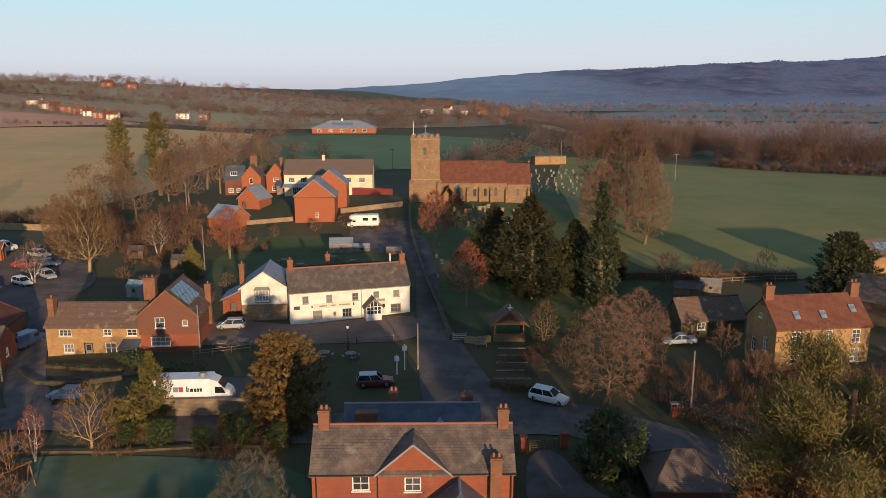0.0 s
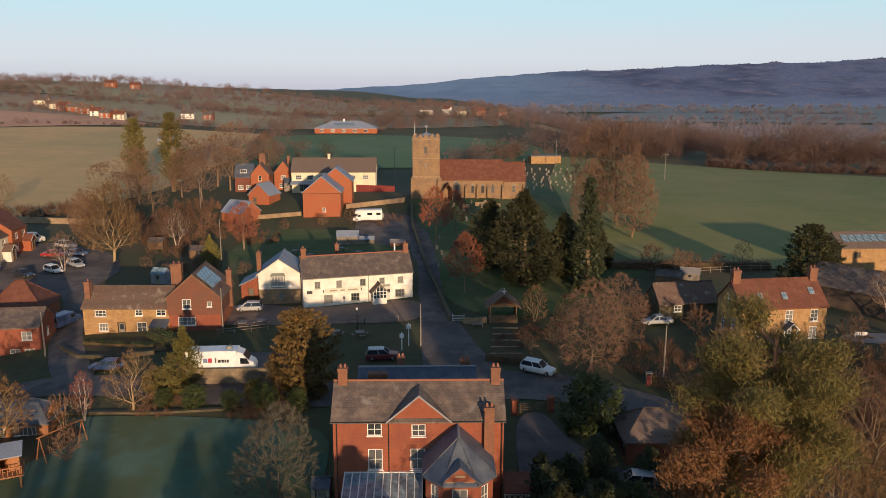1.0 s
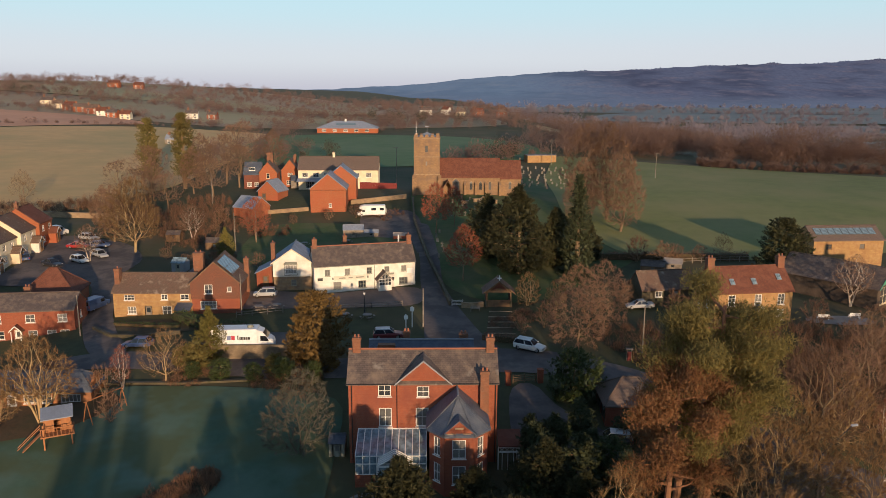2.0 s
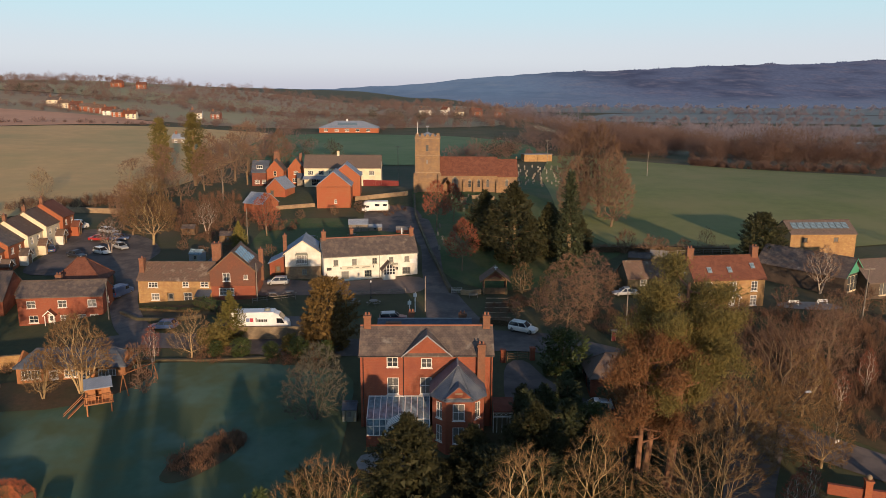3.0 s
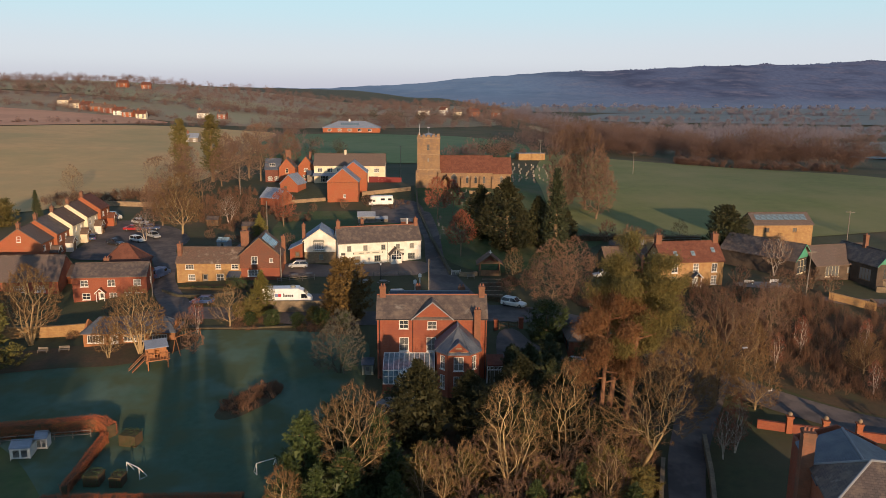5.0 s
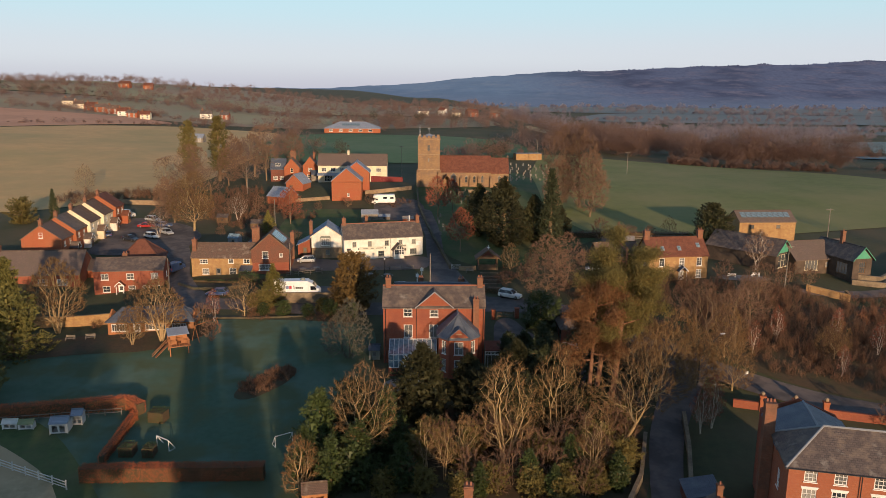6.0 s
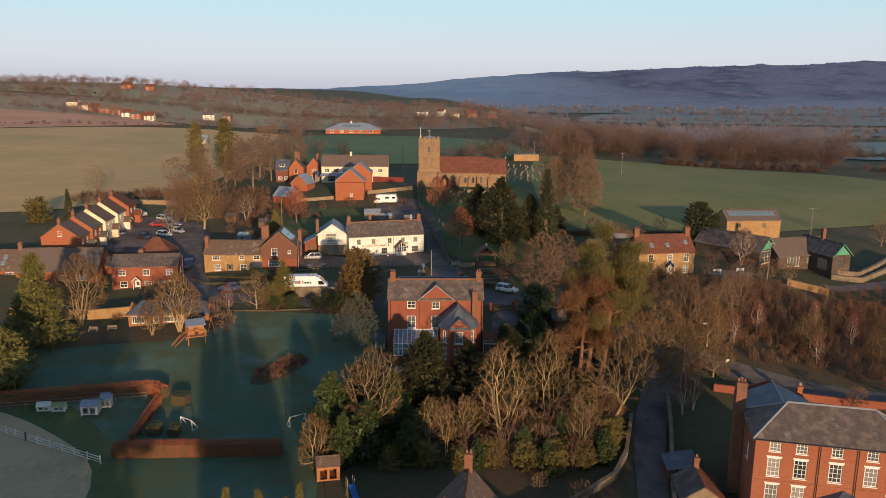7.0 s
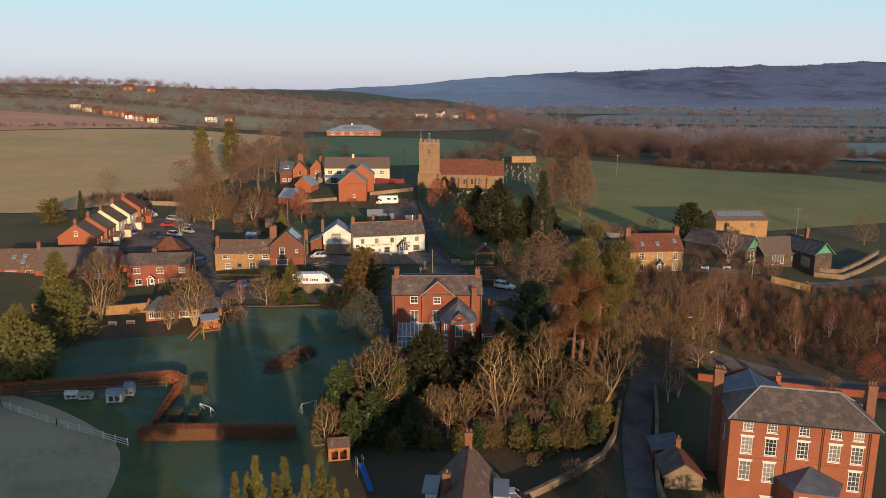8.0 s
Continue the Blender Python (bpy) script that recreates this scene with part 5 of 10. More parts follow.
# ---- the church ----
def church():
    z = 7.2
    t = thing("church_tower", -7.8, 184.0, z, 0.0, "square sandstone church tower with a stepped parapet and a flagpole", "church tower")
    W, H = 7.0, 15.2
    lanc = lambda c, zz, w, h: (c, zz, w, h, 1, 2, STONE_CHURCH)  # noqa: E731
    walls(t, W, W, H, STONE_CHURCH, gables=False, thick=0.8, front=[lanc(3.4, 11.5, 0.9, 1.9), lanc(3.4, 8.0, 0.5, 1.1)], left=[lanc(3.4, 11.5, 0.9, 1.9)], right=[lanc(3.4, 11.5, 0.9, 1.9)])
    for zz, o in ((10.2, 0.12), (H - 0.1, 0.18), (5.4, 0.12)):
        bm = bmesh.new()
        for x0, x1, y0, y1 in ((-o, W + o, -o, -0.003), (-o, -0.003, 0, W), (W + 0.003, W + o, 0, W)):
            box(bm, x0, x1, y0, y1, zz, zz + 0.28)
        part("string_course", tidy(bm), STONE, t)
    bm = bmesh.new()
    for x0, x1, y0, y1 in ((0, W, 0, 0.5), (0, W, W - 0.5, W), (0, 0.5, 0.5, W - 0.5), (W - 0.5, W, 0.5, W - 0.5)):
        box(bm, x0, x1, y0, y1, H + 0.01, H + 0.55)
    part("parapet", tidy(bm), STONE_CHURCH, t)
    for k in range(5):
        for side in (0, 1):
            bm = bmesh.new()
            c = 0.1 + k * 1.48
            box(bm, c, c + 0.85, side * (W - 0.5), side * (W - 0.5) + 0.5, H + 0.56, H + 1.1)
            part("merlon", tidy(bm), STONE_CHURCH, t)
    bm = bmesh.new()
    prism(bm, [(0.5, 0.5, H + 0.3), (W - 0.5, 0.5, H + 0.3), (W / 2, W / 2, H + 1.6)], (0, 0, 0.05))
    prism(bm, [(W - 0.5, 0.5, H + 0.3), (W - 0.5, W - 0.5, H + 0.3), (W / 2, W / 2, H + 1.6)], (0, 0, 0.05))
    prism(bm, [(0.5, W - 0.5, H + 0.3), (0.5, 0.5, H + 0.3), (W / 2, W / 2, H + 1.6)], (0, 0, 0.05))
    prism(bm, [(W - 0.5, W - 0.5, H + 0.3), (0.5, W - 0.5, H + 0.3), (W / 2, W / 2, H + 1.6)], (0, 0, 0.05))
    part("cap_roof", tidy(bm), LEAD, t)
    for x in (-0.45, W - 0.55):   # stepped corner buttresses
        bm = bmesh.new()
        box(bm, x, x + 1.0, -0.9, -0.003, -2.5, 4.6)
        prism(bm, [(x, -0.9, 4.6), (x + 1.0, -0.9, 4.6), (x + 1.0, -0.003, 5.4), (x, -0.003, 5.4)], (0, 0, -0.05))
        part("buttress", tidy(bm), STONE_CHURCH, t)
    bm = bmesh.new()
    tube(bm, (0.6, 0.7, H + 0.3), (0.6, 0.7, H + 4.6), 0.09, 0.05, 6, cap=True)
    part("flagpole", bm, WHITE_PAINT, t)
    bm = bmesh.new()
    tube(bm, (W / 2, W / 2, H + 1.5), (W / 2, W / 2, H + 3.2), 0.05, 0.04, 6)
    box(bm, W / 2 - 0.5, W / 2 + 0.4, W / 2 - 0.02, W / 2 + 0.02, H + 3.0, H + 3.25)
    part("weather_vane", bm, LEAD, t)
    n = thing("church_nave", -0.8, 184.4, z, 0.5, "stone church nave with pointed windows under a red tiled roof", "church")
    for x0, W, H, D, rise in ((0.02, 16.6, 4.9, 8.4, 4.6), (16.7, 5.6, 4.6, 7.6, 4.3)):
        wins = [(4.4, 1.0, 2.0, 2.8), (8.6, 1.3, 0.9, 2.1), (11.2, 1.3, 0.9, 2.1), (13.8, 1.3, 0.9, 2.1)] if x0 < 1 else [(2.6, 1.5, 0.9, 2.0)]
        walls(n, W, D, H, STONE_CHURCH, x0=x0, axis="x", rise=rise, thick=0.6, front=[(c, zz, w, h, 2 if w > 1.5 else 1, 2, STONE_CHURCH) for c, zz, w, h in wins])
        for c, zz, w, h in wins:   # pointed heads
            bm = bmesh.new()
            prism(bm, [(x0 + c - w / 2 - 0.15, -0.06, zz + h - 0.3), (x0 + c + w / 2 + 0.15, -0.06, zz + h - 0.3), (x0 + c + w / 2 + 0.15, -0.06, zz + h - 0.1), (x0 + c, -0.06, zz + h + w * 0.5), (x0 + c - w / 2 - 0.15, -0.06, zz + h - 0.1)], (0, 0.05, 0))
            hd = part("window_head", tidy(bm), STONE, n)
            bm = bmesh.new()
            prism(bm, [(x0 + c - w / 2 + 0.08, -0.08, zz + h - 0.28), (x0 + c + w / 2 - 0.08, -0.08, zz + h - 0.28), (x0 + c, -0.08, zz + h + w * 0.3)], (0, 0.015, 0))
            part("pane", tidy(bm), PANE, hd)
        gable_roof(n, W, D, H, rise, "x", TILE_RED, x0=x0, over=0.3)
    for x in (0.4, 6.6, 9.6, 12.4, 16.2, 21.6):
        bm = bmesh.new()
        box(bm, x, x + 0.6, -0.9, -0.003, -2.5, 2.8)
        prism(bm, [(x, -0.9, 2.8), (x + 0.6, -0.9, 2.8), (x + 0.6, -0.003, 3.7), (x, -0.003, 3.7)], (0, 0, -0.05))
        part("buttress", tidy(bm), STONE_CHURCH, n)
    bm = bmesh.new()
    for x in (0.9, 3.1):
        box(bm, x, x + 0.25, -3.2, -0.02, -2, 2.2)
    pr = part("porch", tidy(bm), STONE_CHURCH, n)
    gable_roof(pr, 2.9, 3.0, 2.0, 1.9, "y", TILE_RED, x0=0.7, y0=-3.2, over=0.3, verge=OAK, name="porch_roof")
    bm = bmesh.new()
    tube(bm, (22.3, 4, 8.9), (22.3, 4, 10.0), 0.1, 0.06, 6)
    box(bm, 22.0, 22.6, 3.95, 4.05, 9.5, 9.65)
    part("gable_cross", bm, STONE, n)
    l = thing("lych_gate", 6.9, 99.4, -0.35, 0.0, "oak-framed lych gate with a tiled roof and a white cross", "lych gate")
    for x in (0.1, 4.1):
        bm = bmesh.new()
        box(bm, x, x + 0.35, 0, 3.6, -1.5, 1.1)
        part("plinth", tidy(bm), STONE_MOSS, l)
    bm = bmesh.new()
    for x in (0.2, 4.15):
        for y in (0.15, 1.7, 3.3):
            box(bm, x, x + 0.2, y, y + 0.2, 1.11, 2.5)
        box(bm, x, x + 0.2, 0.0, 3.6, 2.5, 2.7)
    for y in (0.15, 3.3):
        prism(bm, [(0.2, y, 2.5), (4.35, y, 2.5), (2.28, y, 3.3)], (0, 0.15, 0))
        prism(bm, [(0.3, y, 2.55), (0.55, y, 2.55), (2.4, y, 4.2), (2.15, y, 4.2)], (0, 0.14, 0))
        prism(bm, [(4.25, y, 2.55), (4.0, y, 2.55), (2.15, y, 4.2), (2.4, y, 4.2)], (0, 0.14, 0))
    part("timber_frame", tidy(bm), OAK, l)
    gable_roof(l, 4.55, 3.6, 2.6, 1.75, "y", TILE_BROWN, over=0.45, verge=OAK)
    bm = bmesh.new()
    prism(bm, [(0.5, 0.32, 2.72), (4.05, 0.32, 2.72), (2.28, 0.32, 4.15)], (0, 0.12, 0))
    part("gable_panel", tidy(bm), BRICK_DARK, l)
    for x in (0.15, 4.15):
        bm = bmesh.new()
        box(bm, x, x + 0.22, 0.4, 3.2, 1.103, 2.45)
        part("side_panel", tidy(bm), BRICK_DARK, l)
    bm = bmesh.new()
    box(bm, 0.45, 4.1, 0.2, 0.28, 0.0, 1.2)
    part("gate", bm, OAK, l)
    bm = bmesh.new()
    box(bm, 2.22, 2.34, -0.3, -0.18, 4.4, 5.5)
    box(bm, 1.95, 2.61, -0.3, -0.18, 4.98, 5.12)
    part("cross", bm, WHITE_PAINT, l)


# ---- the golden stone house and the farm ----
def stone_house():
    z = 0.5
    t = thing("golden_stone_house", 40.2, 86.6, z, 8.0, "golden stone house with a red tiled roof and brick chimneys", "house")
    W, D, H, rise = 12.4, 6.6, 5.2, 3.0
    walls(t, W, D, H, STONE_WARM, axis="x", rise=rise, front=[(2.7, 3.0, 1.15, 1.7, 2, 3), (6.9, 3.0, 1.15, 1.7, 2, 3), (10.6, 3.0, 1.15, 1.7, 2, 3), (2.7, 0.6, 1.15, 1.7, 2, 3), (10.6, 0.6, 1.15, 1.7, 2, 3), (6.9, 0.1, 1.0, 2.0, "door", WHITE_PAINT)],
          left=[(1.8, 0.8, 1.0, 1.9, 2, 3), (4.4, 1.6, 1.0, 1.9, 2, 3), (3.0, 5.6, 0.5, 0.6, 1, 1)])
    gable_roof(t, W, D, H, rise, "x", TILE_RED)
    an = math.degrees(math.atan2(rise, D / 2))
    for x, y in ((3.1, 1.1), (6.6, 1.1), (10.8, 1.6)):
        skylight(t, x, y, H + y * rise / (D / 2) + 0.24, 0.75, 1.1, an)
    chimney(t, 0.5, D / 2, H + 2, H + 4.6, 1.1, 0.9, 2, BRICK_ORANGE)
    chimney(t, W - 0.5, D / 2, H + 2, H + 4.6, 1.1, 0.9, 2, BRICK_ORANGE)
    for x in (6.2, 7.6):
        bm = bmesh.new()
        box(bm, x - 0.05, x + 0.05, -1.0, -0.9, 0, 2.2)
        part("porch_post", bm, WHITE_PAINT, t)
    gable_roof(t, 1.7, 1.1, 2.2, 0.8, "y", SLATE_BLUE, x0=6.05, y0=-1.1, over=0.12, verge=WHITE_PAINT, thick=0.1, name="porch_roof")
    o = thing("outbuilding", 32.6, 98.5, 0.7, 10.0, "dark low outbuilding with a brown slate roof", "outbuilding")
    walls(o, 9.5, 5.0, 2.3, STONE_MOSS, axis="x", rise=2.4, front=[(3.0, 0.9, 1.2, 1.0, 2, 2), (6.0, 0, 1.2, 2.0, "door", OAK)])
    gable_roof(o, 9.5, 5.0, 2.3, 2.4, "x", TILE_BROWN)
    # barns
    b = thing("brick_barn", 73.0, 124.0, 2.4, 4.0, "long brick barn with a row of roof panels", "barn")
    walls(b, 14.4, 7.0, 4.0, STONE_WARM, axis="x", rise=2.2, front=[(3.2, 2.2, 1.2, 1.0, 2, 2, OAK), (10.0, 2.2, 1.1, 1.0, 2, 2, OAK)])
    gable_roof(b, 14.4, 7.0, 4.0, 2.2, "x", TILE_GREY)
    an = math.degrees(math.atan2(2.2, 3.5))
    for i in range(9):
        bm = bmesh.new()
        box(bm, 0.03, 1.27, 0.03, 1.9, 0, 0.05)
        part("solar_panel", bm, GLAZING, b, m=pose(0.9 + 1.4 * i, 1.1, 4.0 + 1.1 * 2.2 / 3.5 + 0.24, an, 0, 0))
    g = thing("barn", 69.0, 94.5, 1.0, 38.0, "dark boarded barn with a glazed gable in green barge boards", "barn")
    walls(g, 6.2, 16.0, 3.5, DARK_BOARDS, axis="y", rise=2.6, front=[(3.1, 0.4, 3.8, 2.8, 3, 2, CREAM)])
    gable_roof(g, 6.2, 16.0, 3.5, 2.6, "y", SLATE, over=0.5, verge=GREEN_PAINT)
    bm = bmesh.new()
    prism(bm, [(0.9, -0.2, 3.65), (5.3, -0.2, 3.65), (3.1, -0.2, 5.6)], (0, 0.1, 0))
    part("gable_boards", tidy(bm), GREEN_PAINT, g)
    h = thing("long_barn", 73.5, 95.0, 0.4, 14.0, "long low barn conversion with a brown tiled roof and glazed doors", "barn")
    walls(h, 14.0, 8.0, 3.0, DARK_BOARDS, axis="x", rise=2.9, front=[(4.0, 0.4, 3.2, 2.4, 4, 1, CREAM), (8.2, 0.8, 1.4, 1.4, 2, 2, OAK), (11.5, 0.4, 2.4, 2.2, 3, 1, OAK)])
    gable_roof(h, 14.0, 8.0, 3.0, 2.9, "x", TILE_GREY, over=0.45)
    k = thing("barn", 83.2, 90.6, 0.4, 14.0, "boarded barn with a green gable and tall windows", "barn")
    walls(k, 4.6, 12.0, 4.0, DARK_BOARDS, axis="y", rise=2.3, front=[(2.3, 1.0, 1.6, 2.4, 3, 2, OAK)], left=[(9.0, 0.4, 3.0, 2.4, 4, 1, OAK)])
    gable_roof(k, 4.6, 12.0, 4.0, 2.3, "y", SLATE, over=0.45, verge=GREEN_PAINT)
    bm = bmesh.new()
    prism(bm, [(0.5, -0.2, 4.1), (4.1, -0.2, 4.1), (2.3, -0.2, 5.9)], (0, 0.1, 0))
    part("gable_boards", tidy(bm), GREEN_PAINT, k)
    chimney(k, 2.3, 6.0, 5.5, 8.8, 0.8, 0.7, 1, BRICK_ORANGE)


# ---- the Georgian house and the lower houses ----
def georgian_house():
    z = -8.2
    t = thing("georgian_house", 31.8, 7.8, z, -13.6, "three-storey brick house with white sashes and a hipped slate roof", "house")
    W, D, H, rise = 15.9, 7.2, 10.6, 2.65
    cols = (2.0, 4.65, 8.1, 11.5, 13.85)
    front = [(x, H - 1.5, 1.15, 1.25, 3, 3) for x in cols] + [(x, H - 4.35, 1.3, 2.1, 3, 4) for x in cols] + [(x, H - 7.7, 1.3, 2.4, 3, 4) for x in cols if not 6 < x < 13] + [(4.7, 0.2, 1.3, 0.7, 3, 1)]
    walls(t, W, D, H, BRICK_GEORGIAN, gables=False, front=front, left=[(3.4, H - 4.3, 1.1, 2.0, 3, 4)], right=[(3.4, H - 4.3, 1.1, 2.0, 3, 4)])
    for c, zz, w, h, *_ in front:   # painted lintels
        bm = bmesh.new()
        prism(bm, [(c - w / 2 - 0.05, -0.05, zz + h), (c + w / 2 + 0.05, -0.05, zz + h), (c + w / 2 + 0.16, -0.05, zz + h + 0.26), (c - w / 2 - 0.16, -0.05, zz + h + 0.26)], (0, 0.048, 0))
        part("lintel", tidy(bm), WHITE_PAINT, t)
    bm = bmesh.new()
    box(bm, -0.02, W + 0.02, -0.06, -0.003, H - 5.0, H - 4.8)
    part("string_course", tidy(bm), BRICK_GEORGIAN, t)
    hip_roof(t, W, D, H, rise, SLATE, ridge=LEAD, over=0.35)
    gutter(t, -0.3, W + 0.3, -0.42, H - 0.12, (6.4, 10.1, W - 0.9), foot=0)
    # rear wing in blue slate
    walls(t, 8.0, 8.5, H - 0.8, BRICK_RED, x0=0.05, y0=D + 0.02, axis="y", rise=1.6, left=[(4, 5, 1.1, 1.8, 2, 2)])
    gable_roof(t, 8.0, 8.5, H - 0.8, 1.9, "y", SLATE_BLUE, x0=0.05, y0=D - 2.0, over=0.2, ridge=LEAD, name="rear_roof")
    chimney(t, -0.6, 7.6, 0, H + 3.3, 1.1, 1.3, 3, BRICK_ORANGE)
    chimney(t, W + 0.3, 5.2, 0, H + 3.6, 1.0, 1.2, 3, BRICK_ORANGE)
    # canted bay with a slate roof
    bm = bmesh.new()
    pts = [(5.8, -0.02), (6.9, -3.0), (11.3, -3.0), (12.4, -0.02)]
    prism(bm, [(x, y, -2.0) for x, y in pts], (0, 0, 5.6))
    bay = part("bay", tidy(bm), BRICK_GEORGIAN, t)
    bm = bmesh.new()
    o = [(5.4, 0.0), (6.7, -3.3), (11.5, -3.3), (12.8, 0.0)]
    apex = (9.1, -0.05, 5.5)
    for (xa, ya), (xb, yb) in zip(o, o[1:]):
        slab(bm, [(xa, ya, 3.75), (xb, yb, 3.75), apex], 0.12)
    br = part("bay_roof", tidy(bm), SLATE_BLUE, bay)
    window(bay, pose(9.1, -3.12, 0.9), 3.2, 2.2, 9, 4)
    return t


def brick_outhouse():
    t = thing("brick_outhouse", 25.6, 11.0, -8.7, -6.0, "small brick outhouse with a slate roof and an orange tiled side", "outhouse")
    walls(t, 4.6, 5.0, 2.0, STONE_WALL, axis="y", rise=1.6, front=[(2.3, 0, 1.0, 2.0, "door", GREY_PAINT)])
    bm = bmesh.new()
    slab(bm, [(-0.3, 5.3, 1.9), (-0.3, -0.3, 1.9), (2.3, -0.3, 3.7), (2.3, 5.3, 3.7)], 0.14)
    part("roof_slope", tidy(bm), SLATE, t)
    bm = bmesh.new()
    slab(bm, [(4.9, -0.3, 1.9), (4.9, 5.3, 1.9), (2.3, 5.3, 3.7), (2.3, -0.3, 3.7)], 0.14)
    part("roof_slope", tidy(bm), TILE_RED, t)
    chimney(t, 2.4, 4.6, 3.1, 4.9, 0.6, 0.6, 1, BRICK_RED)
    s = thing("lean_to_shed", 25.9, 17.2, -8.6, -6.0, "low shed with a blue slate roof against the lane wall", "shed")
    walls(s, 3.4, 4.0, 2.0, BRICK_DARK, gables=False)
    bm = bmesh.new()
    slab(bm, [(-0.2, 4.2, 2.1), (-0.2, -0.2, 2.1), (3.6, -0.2, 2.9), (3.6, 4.2, 2.9)], 0.12)
    part("roof", tidy(bm), SLATE_BLUE, s)


def lower_house():
    z = -9.2
    t = thing("tiled_house", -4.6, -12.0, z, -6.0, "house with a steep brown tiled roof, brick chimney and dormers", "house")
    W, D, H, rise = 7.6, 16.6, 5.6, 4.4
    walls(t, W, D, H, BRICK_RED, axis="y", rise=rise, right=[(12.0, 3.0, 1.2, 1.2, 2, 2)])
    gable_roof(t, W, D, H, rise, "y", TILE_BROWN, ridge=TILE_RED)
    chimney(t, W / 2, D - 0.5, H + 3.2, H + 6.2, 0.8, 0.8, 2, BRICK_ORANGE)
    chimney(t, 1.9, D - 7.0, H + 1.5, H + 4.6, 0.8, 0.7, 1, BRICK_RED)
    for x, turn in ((0.2, -90), (W - 0.2, 90)):   # flat dormers
        s = -1 if x < 1 else 1
        bm = bmesh.new()
        box(bm, x - 0.6, x + 0.6, D - 6.2, D - 2.8, H - 0.4, H + 1.7)
        d = part("dormer", tidy(bm), WHITE_PAINT, t)
        bm = bmesh.new()
        box(bm, x - 0.8 - (0.2 if s < 0 else -0.1), x + 0.8 + (0.2 if s > 0 else -0.1), D - 6.4, D - 2.6, H + 1.71, H + 1.82)
        part("dormer_roof", bm, LEAD, d)
        window(d, pose(x + s * 0.62, D - 4.5, H + 0.3, 0, 0, turn), 3.0, 1.2, 4, 1)


def garden_lodge():
    t = thing("garden_lodge", -58.6, 66.5, -4.6, 4.0, "long low timber garden lodge with a grey roof and white windows", "lodge")
    walls(t, 14.5, 4.6, 2.6, CEDAR, axis="x", rise=1.6, front=[(1.9, 0.8, 2.6, 1.3, 6, 1), (4.9, 0.0, 1.0, 2.05, "door", WHITE_PAINT), (8.0, 1.0, 3.4, 1.1, 6, 1), (12.0, 1.0, 2.4, 1.1, 5, 1)])
    hip_roof(t, 14.5, 4.6, 2.6, 1.7, SLATE_BLUE, inset=2.0)
    h = thing("tree_house", -44.6, 56.6, -4.9, 26.0, "wooden tree house on stilts with a railed deck", "tree house")
    for x, y in ((0.1, 0.1), (2.9, 0.1), (0.1, 2.6), (2.9, 2.6)):
        bm = bmesh.new()
        box(bm, x - 0.08, x + 0.08, y - 0.08, y + 0.08, -0.6, 3.1)
        part("stilt", bm, CEDAR, h)
    bm = bmesh.new()
    box(bm, -0.2, 3.2, -0.3, 2.9, 1.7, 1.85)
    part("deck", bm, CEDAR, h)
    bm = bmesh.new()
    wall_panel(bm, (1, 0, 0), (0, -1, 0), 0.2, 2.9, 1.86, 3.5, [(1.2, 1.9, 1.9, 3.2)], 0.08, (0, 0.9, 0))
    box(bm, 0.2, 0.28, 1.0, 2.7, 1.86, 3.5)
    box(bm, 2.82, 2.9, 1.0, 2.7, 1.86, 3.5)
    box(bm, 0.2, 2.9, 2.7, 2.78, 1.86, 3.5)
    part("cabin", tidy(bm), CEDAR, h)
    bm = bmesh.new()
    slab(bm, [(-0.1, 0.6, 3.5), (3.2, 0.6, 3.5), (3.2, 3.0, 4.1), (-0.1, 3.0, 4.1)], 0.1)
    part("roof", tidy(bm), SLATE_FROST, h)
    for k in range(9):
        bm = bmesh.new()
        box(bm, -0.15 + k * 0.4, -0.09 + k * 0.4, -0.28, -0.22, 1.86, 2.7)
        part("baluster", bm, CEDAR, h)
    bm = bmesh.new()
    box(bm, -0.2, 3.2, -0.3, -0.2, 2.7, 2.78)
    part("rail", bm, CEDAR, h)
    bm = bmesh.new()
    prism(bm, [(-2.6, 0.6, -0.4), (-2.6, 1.4, -0.4), (-0.2, 1.4, 1.8), (-0.2, 0.6, 1.8)], (0, 0, 0.1))
    for s in (0.6, 1.4):
        prism(bm, [(-2.6, s, 0.4), (-0.2, s, 2.6), (-0.2, s, 2.7), (-2.6, s, 0.5)], (0, 0.05, 0))
    part("ramp", tidy(bm), CEDAR, h)
    s = thing("climbing_frame", -42.2, 62.2, ground_z(-42, 63), 62.0, "red-stained timber climbing frame", "climbing frame")
    for x in (0, 5.0):
        for dy in (-0.9, 0.9):
            bm = bmesh.new()
            tube(bm, (x, dy, -0.3), (x, 0, 2.7), 0.07, 0.06, 6)
            part("leg", bm, CEDAR, s)
    bm = bmesh.new()
    tube(bm, (-0.3, 0, 2.7), (5.3, 0, 2.7), 0.07, 0.07, 6, cap=True)
    part("top_bar", bm, CEDAR, s)
    for x in (1.2, 2.6, 4.0):
        bm = bmesh.new()
        box(bm, x - 0.25, x + 0.25, -0.1, 0.1, 0.45, 0.5)
        for dx in (-0.22, 0.22):
            tube(bm, (x + dx, 0, 0.5), (x + dx, 0, 2.7), 0.015, 0.015, 4)
        part("swing", bm, OAK, s)


brick_house()
garage_hipped()
inn()
stone_cottage()
red_cottage()
terrace()
upper_houses()
church()
stone_house()
georgian_house()
brick_outhouse()
lower_house()
garden_lodge()


# ---- trees and plants ----
def g_side(u, r):
    """Some direction square to u."""
    w = u.cross(Vector((r.gauss(0, 1), r.gauss(0, 1), r.gauss(0, 1))))
    return w.normalized() if w.length > 1e-4 else u.orthogonal().normalized()


